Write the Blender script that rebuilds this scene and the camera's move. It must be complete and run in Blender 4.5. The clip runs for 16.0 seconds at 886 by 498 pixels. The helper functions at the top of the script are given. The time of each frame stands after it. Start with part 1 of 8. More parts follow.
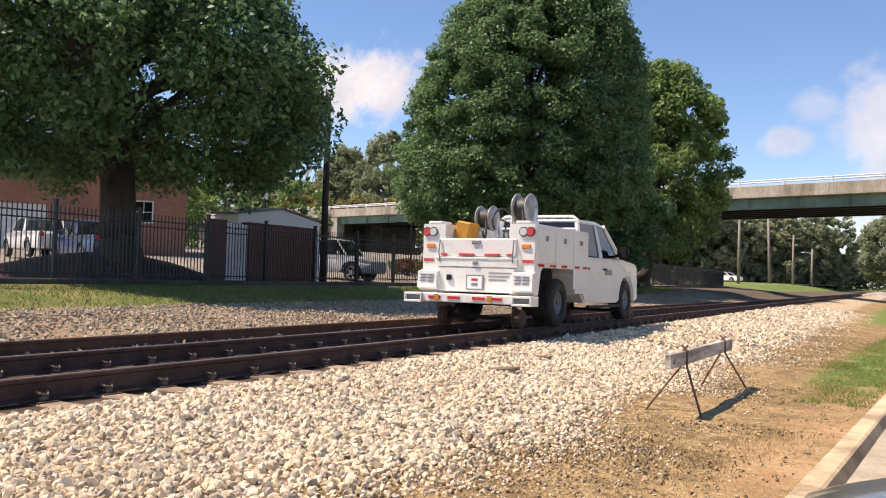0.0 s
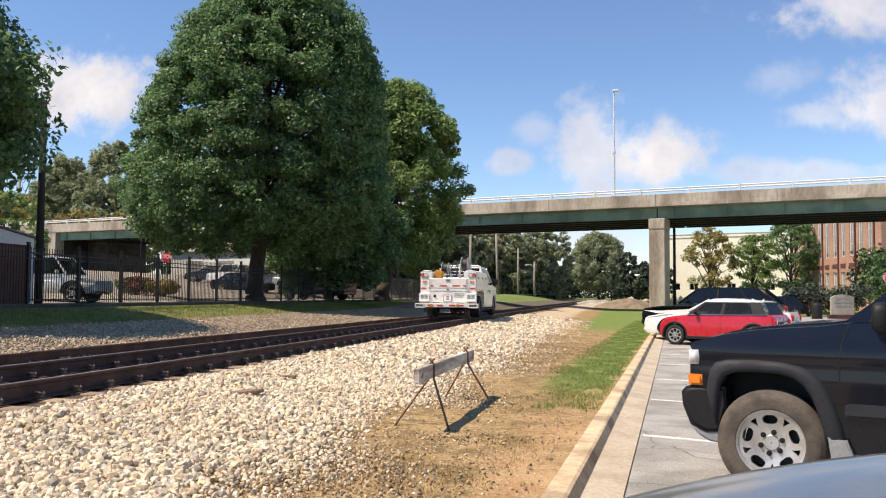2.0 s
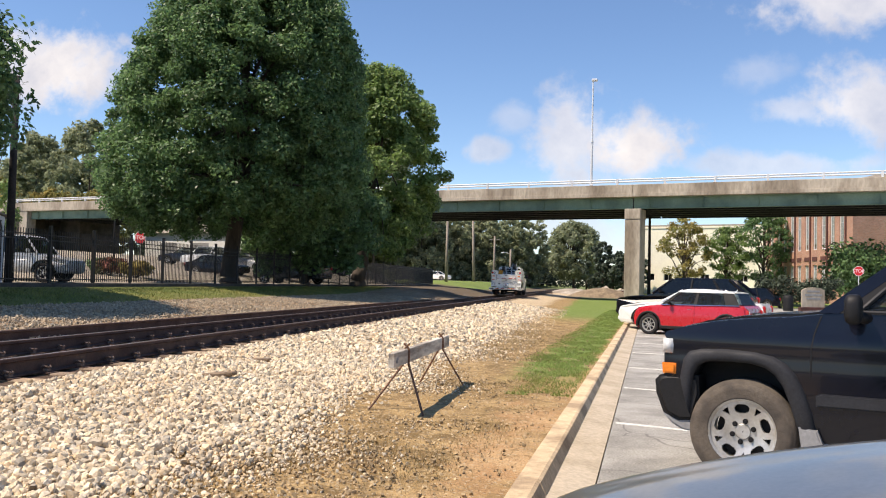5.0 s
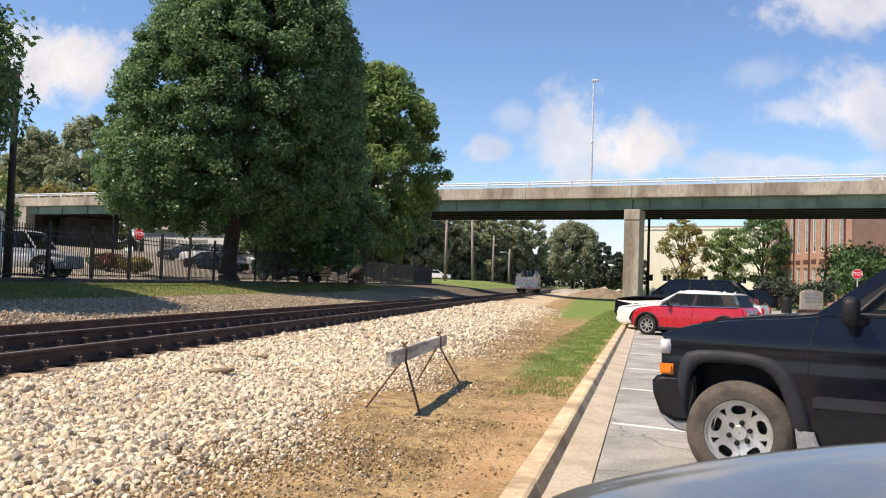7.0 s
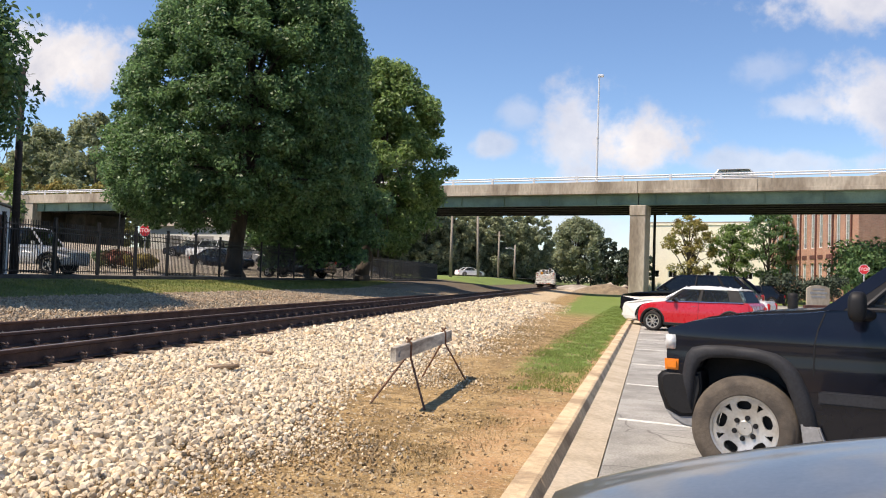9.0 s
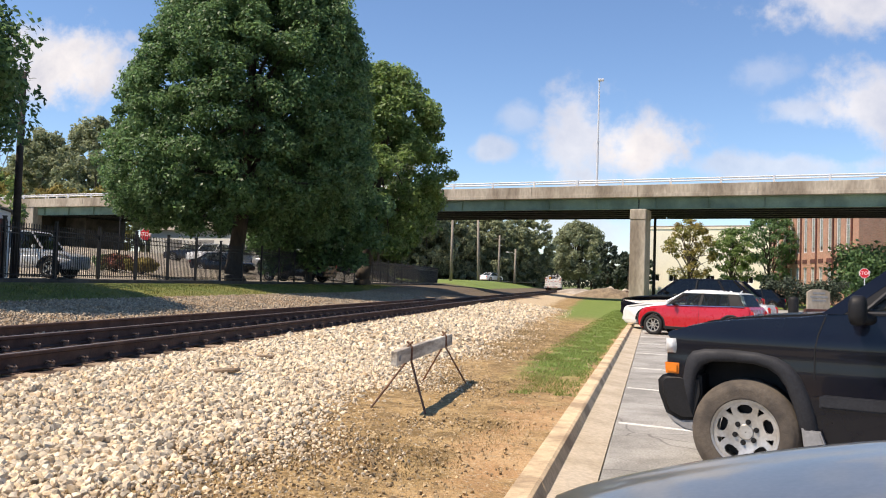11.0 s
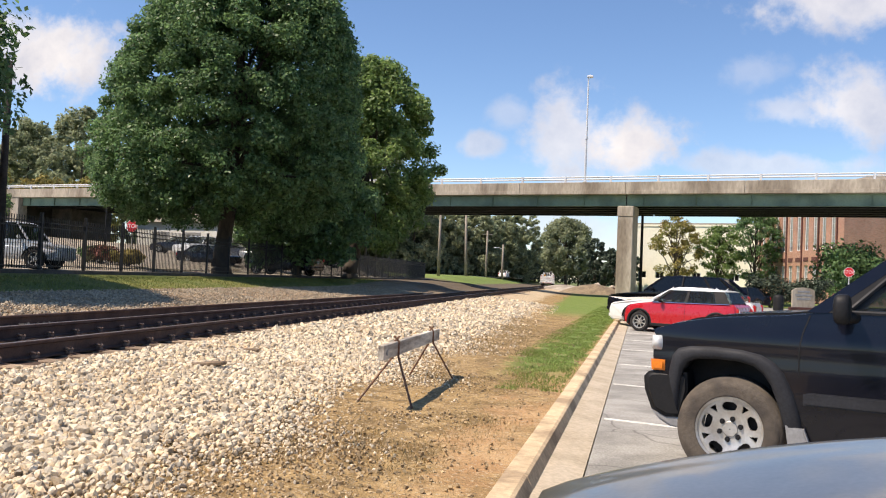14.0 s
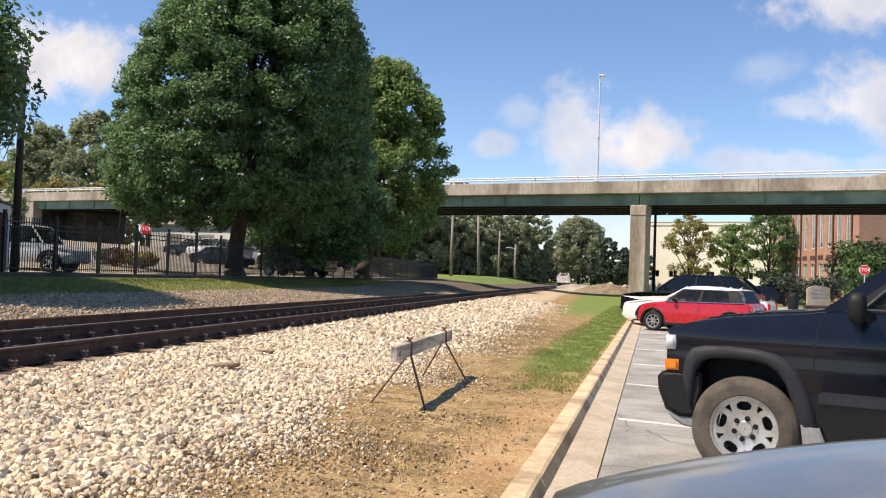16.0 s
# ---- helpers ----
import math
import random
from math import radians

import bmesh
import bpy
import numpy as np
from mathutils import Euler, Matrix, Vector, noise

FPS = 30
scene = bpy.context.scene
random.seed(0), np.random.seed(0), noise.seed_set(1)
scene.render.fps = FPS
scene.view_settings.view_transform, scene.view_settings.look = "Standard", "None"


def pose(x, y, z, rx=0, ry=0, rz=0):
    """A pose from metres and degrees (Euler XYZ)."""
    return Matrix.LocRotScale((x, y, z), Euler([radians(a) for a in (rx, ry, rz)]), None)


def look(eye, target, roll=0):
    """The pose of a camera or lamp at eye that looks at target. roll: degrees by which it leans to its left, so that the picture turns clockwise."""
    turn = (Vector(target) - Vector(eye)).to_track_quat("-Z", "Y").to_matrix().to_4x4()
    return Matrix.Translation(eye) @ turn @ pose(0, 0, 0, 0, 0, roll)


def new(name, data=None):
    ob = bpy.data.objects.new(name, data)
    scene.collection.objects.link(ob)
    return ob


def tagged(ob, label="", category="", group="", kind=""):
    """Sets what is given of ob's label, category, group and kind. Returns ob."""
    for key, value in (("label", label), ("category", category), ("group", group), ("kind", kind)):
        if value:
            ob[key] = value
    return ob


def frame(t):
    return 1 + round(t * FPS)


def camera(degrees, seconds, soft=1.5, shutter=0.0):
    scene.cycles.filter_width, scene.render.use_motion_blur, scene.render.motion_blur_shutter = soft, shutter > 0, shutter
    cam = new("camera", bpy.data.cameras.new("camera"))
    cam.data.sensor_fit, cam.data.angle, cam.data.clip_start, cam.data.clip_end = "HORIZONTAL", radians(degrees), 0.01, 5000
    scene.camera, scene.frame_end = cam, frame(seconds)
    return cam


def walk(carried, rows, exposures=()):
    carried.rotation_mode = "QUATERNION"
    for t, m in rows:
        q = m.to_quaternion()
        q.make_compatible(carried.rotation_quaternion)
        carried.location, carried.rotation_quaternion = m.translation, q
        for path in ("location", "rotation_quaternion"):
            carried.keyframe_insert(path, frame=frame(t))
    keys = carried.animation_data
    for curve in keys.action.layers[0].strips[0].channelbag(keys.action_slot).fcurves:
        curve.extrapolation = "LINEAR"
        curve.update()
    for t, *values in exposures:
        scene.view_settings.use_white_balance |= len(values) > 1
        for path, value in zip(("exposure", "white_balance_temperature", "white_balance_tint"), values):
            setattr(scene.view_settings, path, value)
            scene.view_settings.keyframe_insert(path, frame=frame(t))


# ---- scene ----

# ---- camera ----
cam = camera(54.35, 16.0, soft=1.1)
PATH = [
    (0, pose(0.176, -0.314, 1.492, 91.726, -1.677, 28.836)),
    (0.5, pose(0.105, -0.197, 1.493, 91.963, -1.204, 20.890)),
    (1, pose(0.088, -0.103, 1.494, 92.921, -1.083, 16.979)),
    (1.5, pose(0.048, -0.076, 1.497, 92.951, -0.736, 13.647)),
    (2, pose(0.001, -0.040, 1.496, 93.060, -0.392, 11.694)),
    (2.5, pose(-0.018, -0.032, 1.492, 92.959, -0.722, 10.882)),
    (3, pose(-0.018, -0.015, 1.489, 92.752, -1.012, 10.530)),
    (3.5, pose(-0.016, -0.004, 1.491, 92.658, -0.958, 10.858)),
    (4, pose(-0.011, -0.009, 1.491, 92.464, -0.912, 10.810)),
    (4.5, pose(-0.012, -0.007, 1.486, 92.225, -1.093, 10.344)),
    (7, pose(-0.005, -0.001, 1.481, 92.123, -1.900, 10.011)),
    (7.5, pose(-0.003, 0.004, 1.480, 92.229, -2.029, 10.034)),
    (8, pose(-0.001, 0.006, 1.478, 92.208, -2.002, 10.228)),
    (8.5, pose(-0.003, 0.012, 1.476, 91.981, -1.983, 10.316)),
    (9, pose(0.002, 0.013, 1.475, 91.858, -1.815, 10.378)),
    (11.5, pose(-0.000, 0.003, 1.475, 92.174, -1.796, 10.418)),
    (12, pose(0.002, 0.005, 1.476, 92.203, -1.753, 10.514)),
    (12.5, pose(0.004, 0.006, 1.480, 92.224, -1.774, 10.562)),
    (13, pose(-0.002, 0.002, 1.476, 91.862, -1.761, 10.402)),
    (13.5, pose(-0.003, -0.001, 1.478, 91.840, -1.897, 9.870)),
    (14, pose(-0.003, -0.000, 1.476, 91.806, -2.369, 9.561)),
    (14.5, pose(-0.002, 0.003, 1.477, 91.733, -2.289, 10.042)),
    (15, pose(0.001, 0.016, 1.477, 91.965, -2.169, 10.266)),
    (15.5, pose(0.003, 0.013, 1.479, 92.030, -2.093, 10.327)),
    (16, pose(0.000, 0.000, 1.480, 91.800, -2.000, 10.400)),
]
walk(cam, PATH, exposures=[(0.0, 0.86, 7500, 20.0), (2.0, 0.80, 7350, 16.0), (16.0, 0.80, 7350, 16.0)])

# ---- world and sun ----
SUN_EL, SUN_FROM = 58.0, Vector((-0.88, -0.475, 0)).normalized()
world = bpy.data.worlds.new("sky")
scene.world = world
world.use_nodes = True


def build_sky():
    nt = world.node_tree
    n, l = nt.nodes, nt.links
    n.clear()

    def math_(op, a, b=None, c=None, clamp=False):
        q = n.new("ShaderNodeMath")
        q.operation, q.use_clamp = op, clamp
        for i, v in enumerate((a, b, c)):
            if v is None:
                continue
            if isinstance(v, (int, float)):
                q.inputs[i].default_value = v
            else:
                l.new(v, q.inputs[i])
        return q.outputs[0]

    sky = n.new("ShaderNodeTexSky")
    sky.sky_type, sky.sun_disc = "NISHITA", False
    sky.sun_elevation = radians(SUN_EL)
    sky.sun_rotation = math.atan2(SUN_FROM.x, SUN_FROM.y)
    sky.altitude, sky.air_density, sky.dust_density, sky.ozone_density = 200, 0.9, 0.0, 6.0
    co = n.new("ShaderNodeTexCoord")
    sep = n.new("ShaderNodeSeparateXYZ")
    l.new(co.outputs["Generated"], sep.inputs[0])
    ahead = math_("MAXIMUM", sep.outputs[1], 0.05)
    u, v = math_("DIVIDE", sep.outputs[0], ahead), math_("DIVIDE", sep.outputs[2], ahead)
    uv = n.new("ShaderNodeCombineXYZ")
    l.new(u, uv.inputs[0]), l.new(v, uv.inputs[1])
    noise_ = []
    for scale, detail, off in ((9.0, 6.0, 0.0), (26.0, 5.0, 3.0)):
        add = n.new("ShaderNodeVectorMath")
        add.inputs[1].default_value = (off, off, off)
        l.new(uv.outputs[0], add.inputs[0])
        t = n.new("ShaderNodeTexNoise")
        t.inputs["Scale"].default_value, t.inputs["Detail"].default_value, t.inputs["Roughness"].default_value = scale, detail, 0.6
        l.new(add.outputs[0], t.inputs["Vector"])
        noise_.append(t.outputs["Fac"])
    rough = math_("ADD", math_("MULTIPLY", math_("SUBTRACT", noise_[0], 0.5), 3.3), math_("MULTIPLY", math_("SUBTRACT", noise_[1], 0.5), 1.3))
    mask = None
    for u0, v0, a, b, dens in CLOUDS:
        du = math_("DIVIDE", math_("SUBTRACT", u, u0), a)
        dv = math_("DIVIDE", math_("SUBTRACT", v, v0), b)
        dist = math_("SQRT", math_("ADD", math_("MULTIPLY", du, du), math_("MULTIPLY", dv, dv)))
        m = n.new("ShaderNodeMapRange")
        m.interpolation_type = "SMOOTHSTEP"
        m.inputs[1].default_value, m.inputs[2].default_value = 1.25, 0.35
        m.inputs[3].default_value, m.inputs[4].default_value = 0.0, dens
        l.new(math_("ADD", dist, rough), m.inputs[0])
        mask = m.outputs[0] if mask is None else math_("MAXIMUM", mask, m.outputs[0])
    front = math_("GREATER_THAN", sep.outputs[1], 0.06)
    mask = math_("MULTIPLY", mask, front)
    shade = n.new("ShaderNodeMix")
    shade.data_type = "RGBA"
    shade.inputs[6].default_value = (3.0, 3.4, 4.3, 1)
    shade.inputs[7].default_value = (5.3, 5.5, 5.8, 1)
    l.new(math_("MULTIPLY", math_("SUBTRACT", noise_[0], 0.27), 3.0, clamp=True), shade.inputs[0])
    mix = n.new("ShaderNodeMix")
    mix.data_type = "RGBA"
    clear = n.new("ShaderNodeHueSaturation")
    clear.inputs["Saturation"].default_value = 1.06
    l.new(sky.outputs[0], clear.inputs["Color"])
    l.new(mask, mix.inputs[0]), l.new(clear.outputs[0], mix.inputs[6]), l.new(shade.outputs[2], mix.inputs[7])
    bg = n.new("ShaderNodeBackground")
    bg.inputs[1].default_value = SKY
    l.new(mix.outputs[2], bg.inputs[0])
    out = n.new("ShaderNodeOutputWorld")
    l.new(bg.outputs[0], out.inputs[0])


SKY = 0.105
CLOUDS = [
    (-0.689, 0.262, 0.085, 0.052, 1.0),
    (-0.735, 0.285, 0.060, 0.035, 0.9),
    (0.030, 0.155, 0.060, 0.040, 1.0),
    (-0.030, 0.165, 0.045, 0.060, 0.75),
    (-0.130, 0.157, 0.024, 0.013, 0.6),
    (0.275, 0.205, 0.062, 0.040, 0.8),
    (0.215, 0.198, 0.040, 0.022, 0.5),
    (0.275, 0.318, 0.120, 0.030, 0.8),
    (0.200, 0.138, 0.110, 0.016, 0.55),
    (-0.098, 0.195, 0.024, 0.018, 0.35),
    (0.170, 0.245, 0.040, 0.022, 0.25),
    (-0.050, 0.060, 0.100, 0.030, 0.5),
]
build_sky()
sun_data = bpy.data.lights.new("sun", "SUN")
sun_data.energy, sun_data.angle, sun_data.color = 3.7, radians(0.55), (1.0, 0.94, 0.84)
sun = new("sun", sun_data)
sun_way = SUN_FROM * math.cos(radians(SUN_EL)) + Vector((0, 0, math.sin(radians(SUN_EL))))
sun.matrix_world = look(sun_way * 60, (0, 0, 0))


# ---- materials ----
def material(name, colour, rough=0.7, metal=0.0, vary=0.25, scale=6.0, fine=60.0, bump=0.0, bump_scale=None, second=None, island=0.0,
             random_=0.0, coat=0.0, translucent=0.0, emit=0.0, spec=0.5, stretch=None, mix_at=(0.42, 0.62), per_object=False, island_second=None):
    """A surface with stains at a large scale, grain at a small one and relief; second is a colour into which the stains go."""
    m = bpy.data.materials.new(name)
    m.use_nodes = True
    nt = m.node_tree
    n, l = nt.nodes, nt.links
    b = n["Principled BSDF"]
    b.inputs["Roughness"].default_value, b.inputs["Metallic"].default_value = rough, metal
    b.inputs["Coat Weight"].default_value = coat
    b.inputs["Coat Roughness"].default_value = 0.06
    b.inputs["Specular IOR Level"].default_value = spec
    co = n.new("ShaderNodeTexCoord")
    geo = n.new("ShaderNodeNewGeometry")
    vec = co.outputs["Object"] if per_object else geo.outputs["Position"]
    if stretch:
        mp = n.new("ShaderNodeMapping")
        mp.inputs["Scale"].default_value = stretch
        l.new(vec, mp.inputs[0])
        vec = mp.outputs[0]

    def tex(s, d, r=0.6):
        t = n.new("ShaderNodeTexNoise")
        t.inputs["Scale"].default_value, t.inputs["Detail"].default_value, t.inputs["Roughness"].default_value = s, d, r
        l.new(vec, t.inputs["Vector"])
        return t.outputs["Fac"]

    big, small = tex(scale, 4), tex(fine, 3)
    mix = n.new("ShaderNodeMix")
    mix.data_type = "RGBA"
    mix.inputs[6].default_value = (*colour, 1)
    mix.inputs[7].default_value = (*(second or [c * (1 - vary) for c in colour]), 1)
    mr = n.new("ShaderNodeMapRange")
    mr.inputs[1].default_value, mr.inputs[2].default_value = mix_at
    l.new(big, mr.inputs[0]), l.new(mr.outputs[0], mix.inputs[0])
    hsv = n.new("ShaderNodeHueSaturation")
    colour_out = mix.outputs[2]
    if island_second:
        sc = n.new("ShaderNodeMath")
        sc.operation = "MULTIPLY"
        sc.inputs[1].default_value = 37.7
        fr = n.new("ShaderNodeMath")
        fr.operation = "FRACT"
        l.new(geo.outputs["Random Per Island"], sc.inputs[0]), l.new(sc.outputs[0], fr.inputs[0])
        im = n.new("ShaderNodeMix")
        im.data_type = "RGBA"
        im.inputs[7].default_value = (*island_second, 1)
        l.new(fr.outputs[0], im.inputs[0]), l.new(colour_out, im.inputs[6])
        colour_out = im.outputs[2]
    l.new(colour_out, hsv.inputs["Color"])
    val = n.new("ShaderNodeMapRange")
    val.inputs[1].default_value, val.inputs[2].default_value = 0.3, 0.7
    val.inputs[3].default_value, val.inputs[4].default_value = 1 - vary, 1 + vary
    l.new(small, val.inputs[0])
    value = val.outputs[0]
    for amount, source in ((island, geo.outputs["Random Per Island"]), (random_, None)):
        if amount:
            if source is None:
                source = n.new("ShaderNodeObjectInfo").outputs["Random"]
            r = n.new("ShaderNodeMapRange")
            r.inputs[3].default_value, r.inputs[4].default_value = 1 - amount, 1 + amount
            l.new(source, r.inputs[0])
            mu = n.new("ShaderNodeMath")
            mu.operation = "MULTIPLY"
            l.new(value, mu.inputs[0]), l.new(r.outputs[0], mu.inputs[1])
            value = mu.outputs[0]
    l.new(value, hsv.inputs["Value"])
    l.new(hsv.outputs[0], b.inputs["Base Color"])
    if rough < 0.95 and metal < 0.5:
        rr = n.new("ShaderNodeMapRange")
        rr.inputs[1].default_value, rr.inputs[2].default_value = 0.3, 0.7
        rr.inputs[3].default_value, rr.inputs[4].default_value = max(0.02, rough * 0.85), min(1, rough * 1.2)
        l.new(big, rr.inputs[0]), l.new(rr.outputs[0], b.inputs["Roughness"])
    if bump:
        bp = n.new("ShaderNodeBump")
        bp.inputs["Strength"].default_value, bp.inputs["Distance"].default_value = min(1, bump), 0.02
        l.new(tex(bump_scale or fine, 5), bp.inputs["Height"])
        l.new(bp.outputs[0], b.inputs["Normal"])
    if emit:
        l.new(hsv.outputs[0], b.inputs["Emission Color"])
        b.inputs["Emission Strength"].default_value = emit
    if translucent:
        tr = n.new("ShaderNodeBsdfTranslucent")
        l.new(hsv.outputs[0], tr.inputs[0])
        ms = n.new("ShaderNodeMixShader")
        ms.inputs[0].default_value = translucent
        l.new(b.outputs[0], ms.inputs[1]), l.new(tr.outputs[0], ms.inputs[2])
        l.new(ms.outputs[0], n["Material Output"].inputs[0])
    return m


def glass(name, tint, rough=0.03, clear=0.5):
    """A car or house pane: a tinted sheet that also lets light pass."""
    m = bpy.data.materials.new(name)
    m.use_nodes = True
    n, l = m.node_tree.nodes, m.node_tree.links
    b = n["Principled BSDF"]
    b.inputs["Base Color"].default_value = (*[c * 0.06 for c in tint], 1)
    b.inputs["Roughness"].default_value = rough
    b.inputs["Coat Weight"].default_value = 0.6
    tr = n.new("ShaderNodeBsdfTransparent")
    tr.inputs[0].default_value = (*tint, 1)
    ms = n.new("ShaderNodeMixShader")
    ms.inputs[0].default_value = clear
    l.new(b.outputs[0], ms.inputs[1]), l.new(tr.outputs[0], ms.inputs[2])
    l.new(ms.outputs[0], n["Material Output"].inputs[0])
    return m


